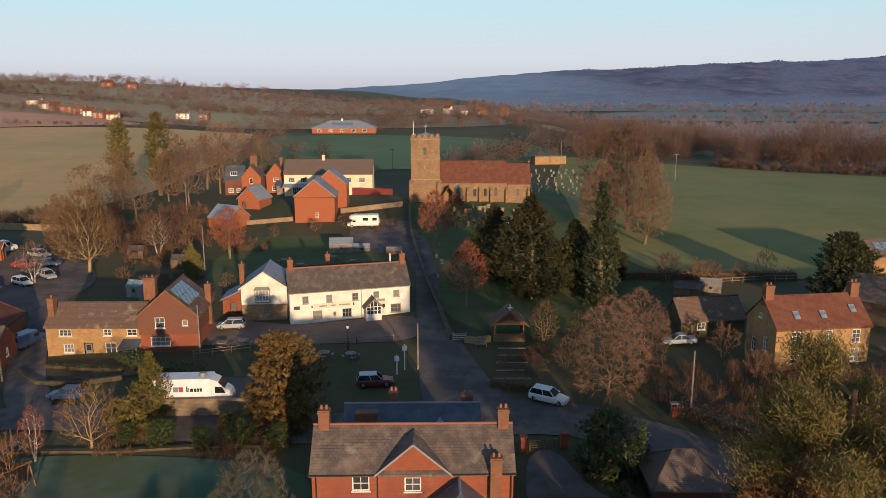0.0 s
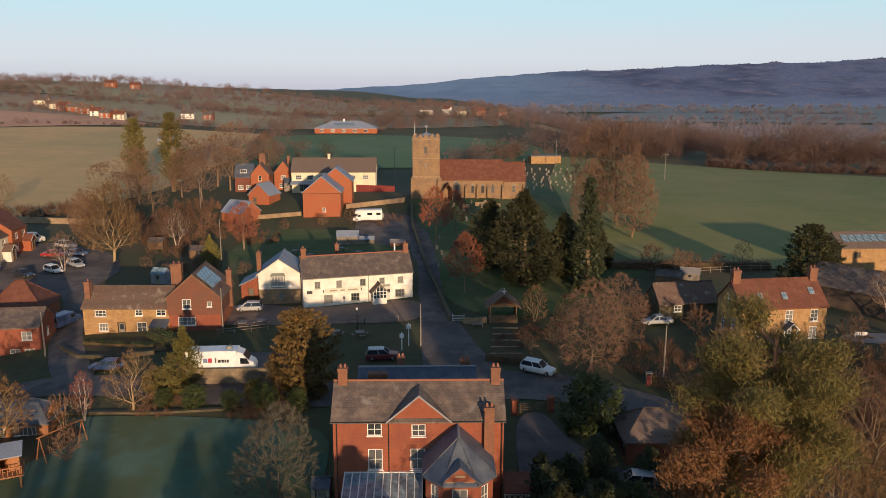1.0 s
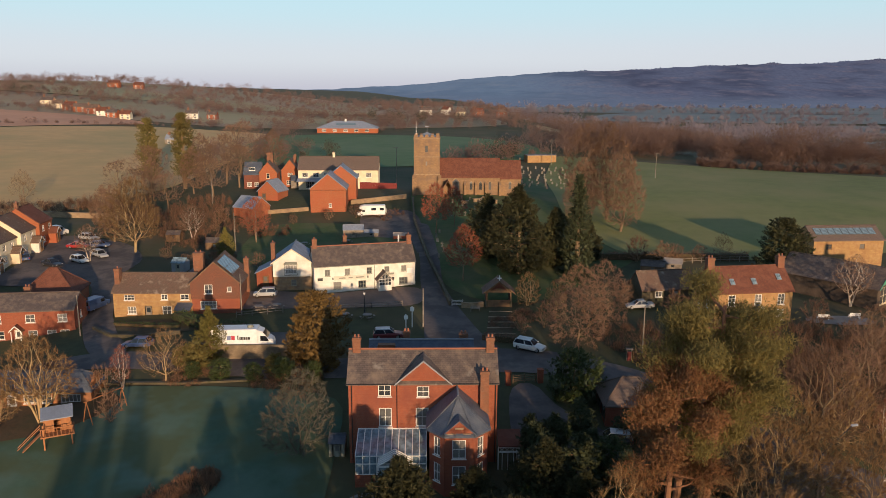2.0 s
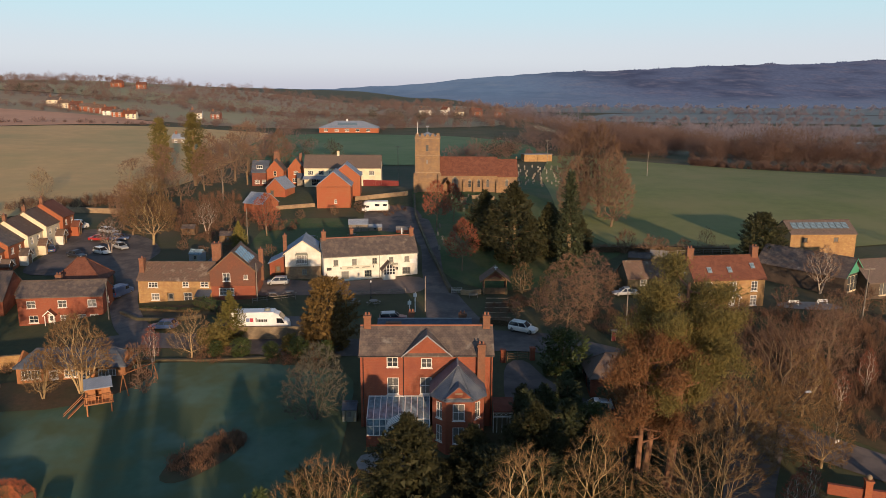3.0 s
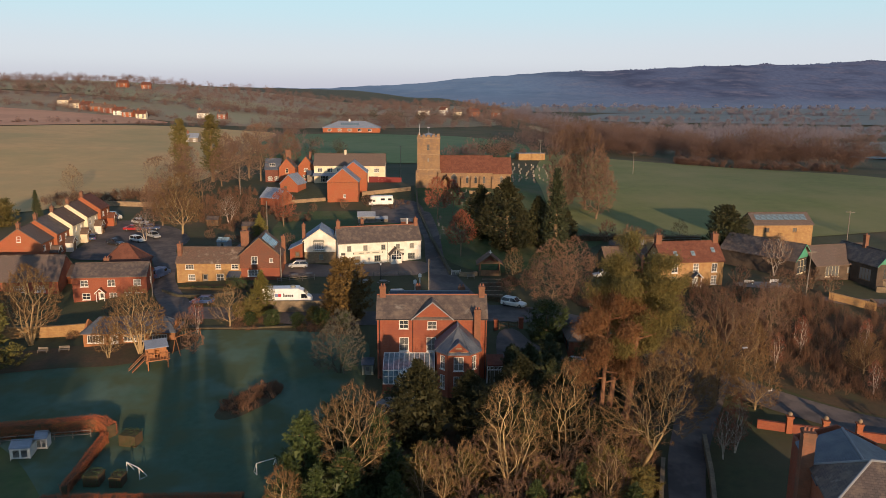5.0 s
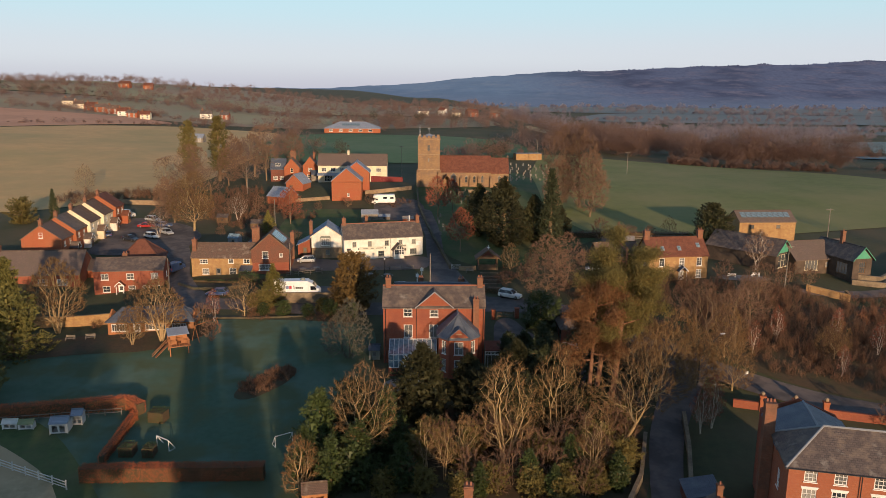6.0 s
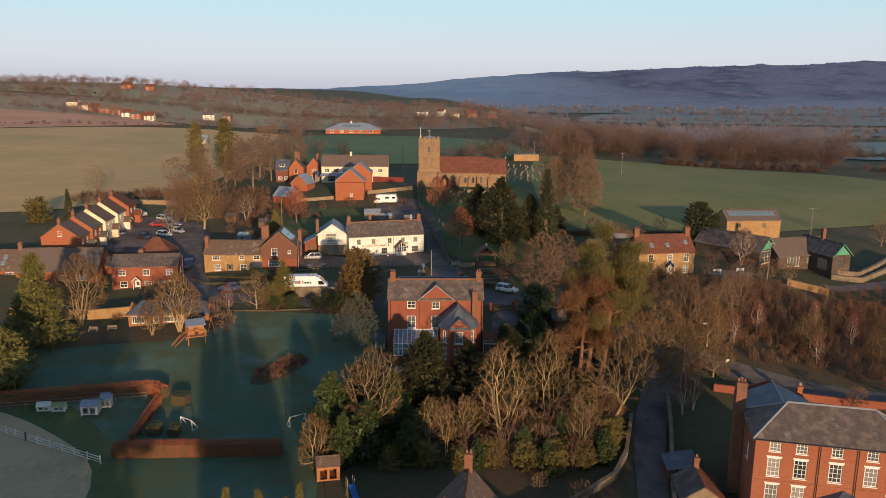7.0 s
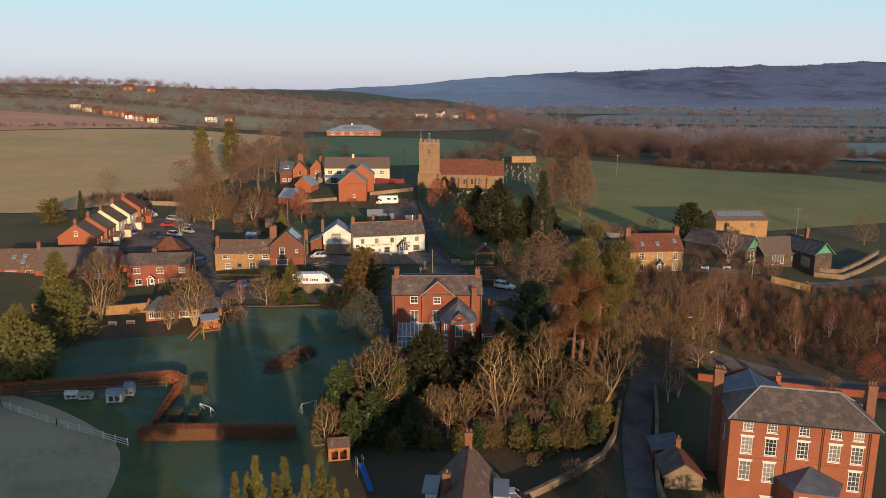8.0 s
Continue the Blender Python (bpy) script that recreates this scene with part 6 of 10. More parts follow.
class Growth:
    """Collects the faces of one plant: thick wood in one list, twigs or leaves in another."""

    def __init__(self, seed):
        self.rnd = random.Random(seed)
        self.wood, self.wf, self.leaf, self.lf = [], [], [], []

    def limb(self, p, q, r0, r1, sides=5):
        d = (q - p).normalized()
        u = d.orthogonal().normalized()
        w = d.cross(u)
        n = len(self.wood)
        for c, r in ((p, r0), (q, r1)):
            for k in range(sides):
                a = k * math.tau / sides
                self.wood.append(c + u * (r * math.cos(a)) + w * (r * math.sin(a)))
        for k in range(sides):
            self.wf.append((n + k, n + (k + 1) % sides, n + sides + (k + 1) % sides, n + sides + k))

    def twig(self, p, d, length, wide):
        """A thin blade, bent a little."""
        side = d.cross(Vector((self.rnd.uniform(-1, 1), self.rnd.uniform(-1, 1), self.rnd.uniform(-1, 1)))).normalized() * wide
        n = len(self.leaf)
        self.leaf += [p - side, p + side, p + d * length]
        self.lf.append((n, n + 1, n + 2))

    def any_way(self, d, spread):
        r = self.rnd
        v = Vector((r.gauss(0, 1), r.gauss(0, 1), r.gauss(0, 1)))
        v -= d * v.dot(d)
        v = v.normalized() if v.length > 1e-3 else d.orthogonal().normalized()
        return (d * math.cos(spread) + v * math.sin(spread)).normalized()

    def meshes(self, name):
        out = []
        for vs, fs, nm in ((self.wood, self.wf, name + "_wood"), (self.leaf, self.lf, name + "_crown")):
            me = bpy.data.meshes.new(nm)
            me.from_pydata([tuple(v) for v in vs], [], fs)
            out.append(me)
        return out


def grow_bare(seed, height=12.0, spread=0.5, stems=1, trunk_frac=0.25, density=1.0, droop=0.0, upright=0.35, thick=0.021, lean=0.0, leaf_width=0.0105, tips=0):
    """A leafless broadleaf: limbs that reach for every part of a rounded, lobed crown, each ending in a spray of fine twigs."""
    g = Growth(seed)
    r = g.rnd
    low = height * trunk_frac * 0.85
    wide = height * (0.20 + spread) / 2
    tips = tips or (110 if height < 6 else 430)
    lobes = [(Vector((r.gauss(0, 1), r.gauss(0, 1), r.gauss(0, 0.8))).normalized(), r.uniform(-0.30, 0.12)) for _ in range(11)]
    heart = Vector((lean * height * 0.5, 0, low + (height - low) * 0.45))
    ends = []
    while len(ends) < tips:
        f, a = r.random(), r.uniform(0, math.tau)
        rim = max(0.0, math.sin(math.pi * (0.10 + 0.90 * f) ** 0.82)) ** 0.62 * wide
        rr = rim * r.random() ** 0.40
        if r.random() > rim / wide + 0.1:
            continue
        p = Vector((math.cos(a) * rr + lean * height * (0.25 + 0.5 * f), math.sin(a) * rr, low + (height - low) * f - droop * 2.2 * rr))
        d = (p - heart).normalized()
        k = 1 + sum(w * max(0, d.dot(v)) ** 4 for v, w in lobes)
        ends.append(heart + (p - heart) * k)
    # the leaders from which all else springs
    pos, way, up, load, run = [], [], [], [], []

    def node(p, d, parent):
        pos.append(tuple(p))
        way.append(tuple(d))
        up.append(parent)
        load.append(0)
        run.append(0.0 if parent < 0 else run[parent] + (Vector(p) - Vector(pos[parent])).length)
        return len(pos) - 1

    for k in range(stems):
        a = k * math.tau / stems + r.random()
        out = Vector((math.cos(a), math.sin(a), 0)) * (spread * 0.42 if stems > 1 else 0.0)
        p = Vector((out.x * 0.3, out.y * 0.3, -0.4))
        d = (Vector((lean * 1.1, 0, 1)) + out).normalized()
        at = node(p, d, -1)
        n = 5
        for _ in range(n):
            d = (d + Vector((r.gauss(0, 0.07), r.gauss(0, 0.07), 0.05))).normalized()
            p = p + d * (low + (height - low) * (0.30 if stems == 1 else 0.42)) / n
            at = node(p, d, at)
    ends.sort(key=lambda p: (p - Vector((0, 0, low * 0.8))).length)
    for e in ends:
        P, D = np.array(pos), np.array(way)
        v = np.array(e) - P
        far = np.linalg.norm(v, axis=1) + 1e-6
        turn = (v * D).sum(1) / far
        cost = far * (1 + 0.7 * (1 - turn)) + 0.42 * np.array(run) + np.where(P[:, 2] < low * 0.75, height, 0) + np.maximum(0, P[:, 2] - e.z - 0.1) * (0.2 if droop else 1.1)
        at = int(cost.argmin())
        a, d = Vector(pos[at]), Vector(way[at])
        span = (e - a).length
        n = max(1, min(5, int(span / (height * 0.065))))
        mid = a.lerp(e, 0.5) + d * (span * 0.14) + Vector((r.gauss(0, 0.05), r.gauss(0, 0.05), r.gauss(0, 0.04) - upright * 0.1 + droop * 2.0)) * span
        prev = a
        for k in range(1, n + 1):
            t = k / n
            q = a * (1 - t) ** 2 + mid * (2 * t * (1 - t)) + e * t * t
            at = node(q, (q - prev).normalized() if (q - prev).length > 1e-4 else d, at)
            prev = q
        while at >= 0:
            load[at] += 1
            at = up[at]
    fine = 0.8 * height * thick / (tips / stems) ** 0.62
    size = [max(0.009, fine * max(1, c) ** 0.62) for c in load]
    for k, parent in enumerate(up):
        if parent < 0:
            continue
        a, b = Vector(pos[parent]), Vector(pos[k])
        r0 = min(size[parent], size[k] * 1.35)
        if load[k] <= 2 and size[k] < 0.03:
            side = g_side((b - a).normalized(), r) * r0
            n = len(g.wood)
            g.wood += [a - side, a + side, b + side * 0.7, b - side * 0.7]
            g.wf.append((n, n + 1, n + 2, n + 3))
        else:
            g.limb(a, b, r0, size[k], 8 if size[k] > 0.16 else 5 if size[k] > 0.07 else 3)
        if load[k] <= 5:
            d = Vector(way[k])
            count = (14.0 if load[k] == 1 else 7.0) * min(1.9, 0.55 + 0.5 * density) * (1.0 if height > 6 else 1.5)
            for _ in range(int(count + r.random())):
                w = g.any_way(d, r.uniform(0.25, 1.0))
                w = (w + (b - heart).normalized() * 0.35 + Vector((0, 0, 0.25 * upright - droop * 6.0))).normalized()
                ln = height * (0.062 if height > 6 else 0.12) * r.uniform(0.5, 1.15)
                g.twig(a.lerp(b, r.random()), w, ln, max(0.009, leaf_width * 1.9 * r.uniform(0.6, 1.1)))
    top = max(v.z for v in g.leaf)
    k = height / top   # grown to its height
    g.wood, g.leaf = [v * k for v in g.wood], [v * k for v in g.leaf]
    return g


def grow_evergreen(seed, height, width, clumps=240, leaves=16, size=0.45, form="cone", bare=0.0, trunk=0.03, droop=0.0):
    """An evergreen: trunk with boughs, and foliage in tapering sprays that leave gaps. form: cone, egg, dome or flame."""
    g = Growth(seed)
    r = g.rnd
    g.limb(Vector((0, 0, -0.4)), Vector((r.uniform(-0.2, 0.2), r.uniform(-0.2, 0.2), height * 0.5)), height * trunk, height * trunk * 0.6, 7)
    g.limb(Vector((0, 0, height * 0.5)), Vector((0, 0, height * 0.93)), height * trunk * 0.6, 0.03, 5)

    def radius(f):
        if form == "cone":
            return (1 - f) ** 0.8 * 0.96 + 0.04
        if form == "egg":
            return max(0.05, math.sin(math.pi * min(1, (0.16 + 0.84 * f)) ** 0.85)) * (1 if f > 0.3 else 0.75 + 0.8 * f)
        if form == "flame":
            return max(0.04, math.sin(math.pi * (0.12 + 0.88 * f) ** 0.7))
        return max(0.05, math.sqrt(max(0.0, 1 - (2 * abs(f - 0.42)) ** 2 * 0.75)))

    def blade(p, u, ln, slim):
        w = g_side(u, r) * (ln * slim)
        n = len(g.leaf)
        g.leaf += [p - w, p + w, p + u * ln]
        g.lf.append((n, n + 1, n + 2))

    lobes = [(r.uniform(0, math.tau), r.uniform(0.05, 0.95), r.uniform(0.15, 0.5)) for _ in range(20)]
    any_unit = lambda: Vector((r.gauss(0, 1), r.gauss(0, 1), r.gauss(0, 1))).normalized()  # noqa: E731
    for _ in range(int(clumps * 2.2)):   # foliage deep inside
        f, a = r.random(), r.uniform(0, math.tau)
        rr = radius(f) * width / 2 * 0.66 * math.sqrt(r.random())
        blade(Vector((math.cos(a) * rr, math.sin(a) * rr, height * (bare + (1 - bare) * f * 0.93) - droop * rr)), any_unit(), size * 2.0, 0.3)
    for _ in range(int(clumps * 1.15)):
        f = r.random() ** (1.25 if form in ("cone",) else 1.0)
        z = height * (bare + (1 - bare) * f)
        a = r.uniform(0, math.tau)
        rr = radius(f) * width / 2
        rr *= 1 - sum(dd * math.exp(-((f - ff) / 0.08) ** 2) * max(0, math.cos(a - aa)) ** 3 for aa, ff, dd in lobes)
        rr *= r.uniform(0.5, 1.0) if r.random() < 0.45 else r.uniform(0.86, 1.06)
        lift = 1.6 if form == "flame" else 0.55 - droop
        out = Vector((math.cos(a), math.sin(a), lift)).normalized()
        c = Vector((math.cos(a) * rr, math.sin(a) * rr, z - droop * rr))
        if r.random() < 0.12:
            g.limb(Vector((0, 0, max(0.3, z - rr * 0.2))), c, 0.06, 0.015, 3)
        long = size * r.uniform(2.2, 3.6)   # one spray: blades set along a short shoot, fanning as they go
        root = c - out * long * 0.7
        for _ in range(int(leaves * 1.7)):
            t = r.random() ** 0.8
            p = root + out * (long * t) + any_unit() * (size * 0.95 * (1.05 - t))
            u = (out * 0.9 + any_unit() * 0.9).normalized()
            blade(p, u, size * r.uniform(0.55, 1.05), 0.17)
    return g


def grow_pine(seed, height, width, crown_from=0.45, lean=0.1, clumps=120, size=0.55):
    """A Scots pine: long bare trunk, a few crooked boughs, foliage in flat pads."""
    g = Growth(seed)
    r = g.rnd
    p, d = Vector((0, 0, -0.4)), Vector((lean, 0, 1)).normalized()
    joints = []
    for k in range(8):
        d = (d + Vector((r.gauss(0, 0.025), r.gauss(0, 0.025), 0.02))).normalized()
        q = p + d * height * 0.92 / 8
        g.limb(p, q, height * 0.019 * (1 - 0.09 * k), height * 0.019 * (1 - 0.09 * (k + 1)), 8)
        joints.append((p, q))
        p = q
    for k in range(17):
        f = crown_from + (1 - crown_from) * (k + r.random()) / 17
        j = min(7, int(f * 8))
        s = joints[j][0].lerp(joints[j][1], min(1, f * 8 - j))
        a = k * 2.4 + r.random()
        ln = width * 0.5 * (0.5 + 0.6 * math.sin(math.pi * min(1, (f - crown_from) / (1 - crown_from) * 0.8 + 0.15))) * r.uniform(0.6, 1.15)
        way = Vector((math.cos(a), math.sin(a), r.uniform(0.0, 0.55))).normalized()
        mid = s + way * ln * 0.55 + Vector((0, 0, -0.2))
        tip = mid + (way + Vector((0, 0, r.uniform(0.1, 0.5)))).normalized() * ln * 0.45
        g.limb(s, mid, 0.14, 0.08, 5)
        g.limb(mid, tip, 0.08, 0.03, 4)
        for _ in range(max(3, clumps // 24)):
            c = mid.lerp(tip, r.uniform(-0.1, 1.25)) + Vector((r.gauss(0, 0.65), r.gauss(0, 0.65), r.uniform(-0.5, 0.9)))
            wide = r.uniform(0.4, 0.7)
            for _ in range(190):
                d = g.any_way(Vector((way.x * 0.5, way.y * 0.5, 0.8)).normalized(), r.uniform(0.2, 1.3))
                g.twig(c + Vector((r.gauss(0, wide * 0.85), r.gauss(0, wide * 0.85), r.gauss(0, 0.42))), d, size * r.uniform(0.4, 0.75), size * 0.06)
    return g


STOCK = {}


def tree(name, key, make, bark, crown, x, y, label, scale=1.0, turn=0.0, group="", category="tree", z=None, squash=1.0):
    """Plants one tree of a stock that is grown once a kind."""
    if key not in STOCK:
        STOCK[key] = make().meshes(name)
    wood, leaves = STOCK[key]
    t = thing(name, x, y, ground_z(x, y) if z is None else z, turn, label, category, group)
    t.scale = (scale, scale, scale * squash)
    if not wood.materials:
        wood.materials.append(bark)
    mesh_part("trunk", wood, bark, t)
    lv = new("crown", leaves)
    if not leaves.materials:
        leaves.materials.append(crown)
    lv.parent = t
    return t


def bare(name, key, x, y, h, label, seed=1, bark=None, twigs=None, turn=None, base=12.0, group="bare trees", **how):
    r = random.Random(x * 7.1 + y)
    return tree(name, key, lambda: grow_bare(seed, base, **how), bark or BARK, twigs or TWIGS, x, y, label, h / base, r.uniform(0, 360) if turn is None else turn, group)


def plant_trees():
    brown = "leafless brown tree with a wide crown of fine twigs"
    # garden and lane side
    tree("yew_tree", "ochre", lambda: grow_evergreen(3, 11.2, 10.5, 460, 22, 0.42, "dome", 0.04), BARK, YELLOWED, -17.6, 77.6, "broad ochre-tinged yew beside the street", 0.97, category="tree", z=-2.8)
    tree("golden_conifer", "golden", lambda: grow_evergreen(4, 7.6, 5.0, 260, 18, 0.3, "flame"), BARK, GOLDEN, -32.6, 79.0, "golden-green conifer beside the parked lorry")
    bare("pale_tree", "pale", -36.6, 72.4, 8.0, "small pale leafless tree at the lawn's edge", 5, BARK_TAN, TWIGS_PALE, spread=0.62, trunk_frac=0.15)
    bare("birch", "birch", -41.4, 70.4, 6.4, "slender white-stemmed birch by the lodge", 6, BARK_BIRCH, TWIGS_RED, stems=3, spread=0.3, thick=0.014, density=0.7, group="birches")
    bare("pollard", "pollard", -48.0, 62.6, 11.6, "many-stemmed pale tree over the garden lodge", 7, BARK_TAN, TWIGS_PALE, stems=7, spread=0.72, thick=0.013, density=2.4, tips=750)
    bare("pollard", "pollard", -52.5, 61.5, 7.0, "low many-stemmed pale bush by the tree house", 7, BARK_TAN, TWIGS_PALE)
    bare("garden_bush", "shrub", -39.6, 62.4, 4.2, "tangled leafless garden bush", 8, BARK, TWIGS, stems=4, spread=0.7, thick=0.014, base=5.0, trunk_frac=0.1, density=0.7, group="shrubs")
    bare("garden_bush", "shrub", -43.0, 68.6, 4.8, "twiggy golden-brown bush by the lodge", 8, base=5.0, group="shrubs")
    bare("apple_tree", "apple", -16.0, 55.5, 10.4, "old grey lichen-covered apple tree by the brick house", 9, surface("lichen bark", (0.12, 0.105, 0.075), (0.08, 0.07, 0.052), 2.5, (0.10, 0.10, 0.06), 0.5, 0.95, 0.3), leafy("lichen twigs", (0.10, 0.092, 0.068), (0.075, 0.068, 0.052), (0.125, 0.112, 0.08)), stems=3, spread=0.72, trunk_frac=0.1, density=3.4, thick=0.012, upright=0.2, tips=700)
    # the belt of trees before the brick house
    tree("cypress", "cypress", lambda: grow_evergreen(11, 11.0, 10.6, 620, 22, 0.42, "egg"), BARK, YEW, -4.0, 38.0, "large dark evergreen in front of the brick house")
    tree("cypress", "cypress", None, BARK, YEW, 2.6, 41.0, "dark evergreen beside the brick house", 0.74, 130)
    tree("cypress", "cypress", None, BARK, YEW, 9.6, 46.0, "dark evergreen by the drive", 0.72, 60)
    tree("cypress", "cypress", None, BARK, YEW, 12.8, 42.0, "dark evergreen by the drive", 0.66, 200)
    for k, (x, y, s, seed) in enumerate(((-16.2, 27.2, 1.0, 12), (-8.0, 27.6, 0.98, 13), (-12.6, 31.5, 0.8, 12), (-17.5, 23.5, 0.7, 13), (-6.0, 21.5, 0.62, 12), (-11.0, 22.0, 0.85, 12), (-14.0, 21.0, 0.7, 13))):
        tree("laurel", f"laurel{seed}", lambda: grow_evergreen(seed, 9.8, 6.4, 190, 19, 0.5, "egg"), BARK, LAUREL, x, y, "glossy green evergreen with large leaves", s, k * 70, "laurels")
    bare("ash_tree", "spray", -10.4, 24.6, 15.2, "pale leafless tree with long upswept branches", 14, BARK_TAN, TWIGS_PALE, spread=0.5, trunk_frac=0.32, stems=1, density=1.1, thick=0.02, base=15.0)
    bare("ash_tree", "tall2", 6.4, 26.6, 15.2, "tall leafless tree with two pale trunks", 15, BARK_TAN, TWIGS_PALE, stems=3, spread=0.34, thick=0.0135, base=15.0, density=1.2, trunk_frac=0.2)
    bare("ash_tree", "tall3", 13.2, 31.5, 15.0, "tall leafless tree with yellowish twigs", 16, BARK_TAN, TWIGS_PALE, stems=2, spread=0.36, thick=0.0135, base=15.0, density=1.1)
    bare("oak_tree", "lean", 21.9, 31.2, 15.0, "leaning lichen-yellow tree over the lane", 17, BARK_TAN, TWIGS_PALE, lean=0.2, spread=0.62, thick=0.02, base=15.0, turn=0, density=1.8, trunk_frac=0.4)
    bare("oak_tree", "tall2", 16.8, 24.0, 10.0, "thin leafless tree in the belt", 15, BARK, TWIGS, base=15.0)
    for x, y, h in ((-3.2, 24.6, 8.2), (-1.0, 23.4, 7.6), (1.4, 24.8, 8.4)):
        bare("sapling", "sapling", x, y, h, "slender leafless sapling in the belt", 46, BARK_TAN, TWIGS_PALE, stems=3, spread=0.34, thick=0.012, density=1.0, base=9.0, tips=240, group="saplings")
    bare("hazel_bush", "hazel", -17.4, 20.6, 7.6, "dense pale leafless bush by the lawn", 18, BARK_TAN, TWIGS_PALE, stems=7, spread=0.5, thick=0.012, base=7.6, density=2.0, trunk_frac=0.08, group="shrubs")
    for x, y, s, kind in ((3.0, 20.5, 0.42, "laurel13"), (8.8, 22.0, 0.5, "laurel12"), (14.0, 24.5, 0.55, "laurel13"), (19.0, 21.5, 0.5, "laurel12"), (11.5, 20.0, 0.42, "laurel12")):
        tree("laurel", kind, None, BARK, LAUREL, x, y, "low evergreen undergrowth beneath the trees", s, x * 40, "laurels")
    for x, y, h in ((-1, 29, 6), (4.0, 30.5, 6.5), (9.5, 26.0, 6.2), (16.0, 29.5, 7.0), (15.0, 20.5, 5.0), (5.0, 21.0, 4.6), (21.5, 30.5, 6.0), (23.4, 36.5, 6.5), (19.0, 36.0, 7.0), (-5.5, 22.5, 4.6), (2.0, 22.5, 5.2), (7.0, 22.8, 5.6), (11.0, 23.0, 5.4), (17.5, 25.0, 6.0), (13.0, 26.5, 6.4), (6.0, 28.5, 6.2), (20.5, 33.0, 6.4)):
        bare("undergrowth_bush", "shrub", x, y, h, "tangled brown undergrowth bush", 8, base=5.0, group="shrubs")
    tree("pine", "pine1", lambda: grow_pine(19, 27.0, 11.5, 0.5, 0.27, 340, 0.66), BARK_PINE, PINE, 21.0, 37.5, "tall leaning Scots pine with an orange trunk", 1.0, 38, group="pines")
    tree("pine", "pine2", lambda: grow_pine(20, 24.0, 8.0, 0.44, 0.05, 230), BARK_PINE, PINE, 20.2, 40.8, "tall Scots pine with a spreading crown", 1.0, 40, "pines")
    bare("oak_tree", "wide3", 30.0, 43.5, 12.5, "lichen-yellow leafless tree by the street", 39, BARK_TAN, TWIGS_PALE, spread=0.72, density=2.2, base=12.0, trunk_frac=0.1, tips=800)
    tree("russet_tree", "russet", lambda: grow_pine(21, 21.0, 7.4, 0.46, 0.03, 330, 0.6), BARK_PINE, RUSSET, 18.5, 37.2, "tall tree still holding russet leaves")
    bare("roadside_tree", "wide3", 35.5, 51.5, 11.0, "lichen-yellow leafless tree by the junction", 39, base=12.0)
    for x, y, h in ((29.0, 51.0, 9.0), (36.8, 47.6, 9.5), (42.0, 46.6, 9.0)):
        bare("roadside_tree", "wide3", x, y, h, "dense lichen-tan leafless tree beside the lane", 39, base=12.0)
    bare("roadside_tree", "wide3", 44.5, 56.5, 9.5, "reddish-brown leafless tree by the junction", 39, base=12.0)
    bare("roadside_tree", "wide1", 57.0, 74.0, 9.0, "reddish-brown leafless tree in the scrub", 22, base=14.0)
    bare("roadside_tree", "wide3", 62.0, 56.0, 7.0, "rounded brown leafless tree in the scrub", 39, base=12.0)
    bare("roadside_tree", "wide3", 72.0, 52.0, 7.5, "rounded olive-brown leafless tree in the scrub", 39, base=12.0)
    bare("roadside_tree", "wide1", 52.5, 66.5, 9.5, "reddish leafless tree by the street", 22, base=14.0)
    bare("roadside_tree", "wide1", 39.4, 53.8, 14.2, brown, 22, spread=0.7, density=2.0, base=14.0, tips=620)
    bare("roadside_tree", "wide1", 47.5, 60.0, 10.5, brown, 22, base=14.0)
    bare("roadside_tree", "wide2", 31.0, 58.0, 9.0, brown, 23, BARK, TWIGS_PALE, spread=0.72, density=1.1, base=12.0, trunk_frac=0.15)
    bare("weeping_tree", "droop", 19.4, 83.5, 12.6, "broad leafless tree with drooping yellow-brown twigs", 24, BARK, TWIGS, spread=0.75, droop=0.1, upright=0.2, density=3.2, base=13.0, trunk_frac=0.12, thick=0.015, tips=800)
    bare("weeping_tree", "droop", 24.5, 90.0, 11.0, "leafless tree behind the weeping one", 24, base=13.0)
    tree("dark_bush", "darkbush", lambda: grow_evergreen(25, 6.6, 8.2, 260, 20, 0.36, "dome"), BARK, LAUREL, 16.2, 67.6, "dark evergreen bush by the drive", category="bush")
    for x, y, s in ((-33.5, 73.6, 0.34), (-29.6, 73.4, 0.42), (-25.2, 73.0, 0.36), (-21.4, 73.2, 0.46), (-17.2, 72.8, 0.4), (17.5, 51.5, 0.7), (12.0, 56.0, 0.55), (24.5, 56.5, 0.75), (28.0, 62.0, 0.5), (8.4, 44.5, 0.6)):
        tree("dark_bush", "darkbush", None, BARK, LAUREL, x, y, "dark evergreen garden bush", s, x * 33, category="bush")
    for x, y, s in ((-12.5, 31.5, 1.25), (5.0, 36.0, 1.2), (9.5, 35.0, 1.15), (14.0, 36.5, 1.1), (18.5, 35.0, 0.9)):
        tree("yew_bush", "yewbush", lambda: grow_evergreen(25, 7.2, 7.6, 260, 20, 0.33, "dome"), BARK, YEW, x, y, "dark yew undergrowth behind the bare trees", s, x * 33, "yew bushes", "bush")
    low = lambda: grow_evergreen(37, 4.6, 5.4, 110, 18, 0.4, "dome")
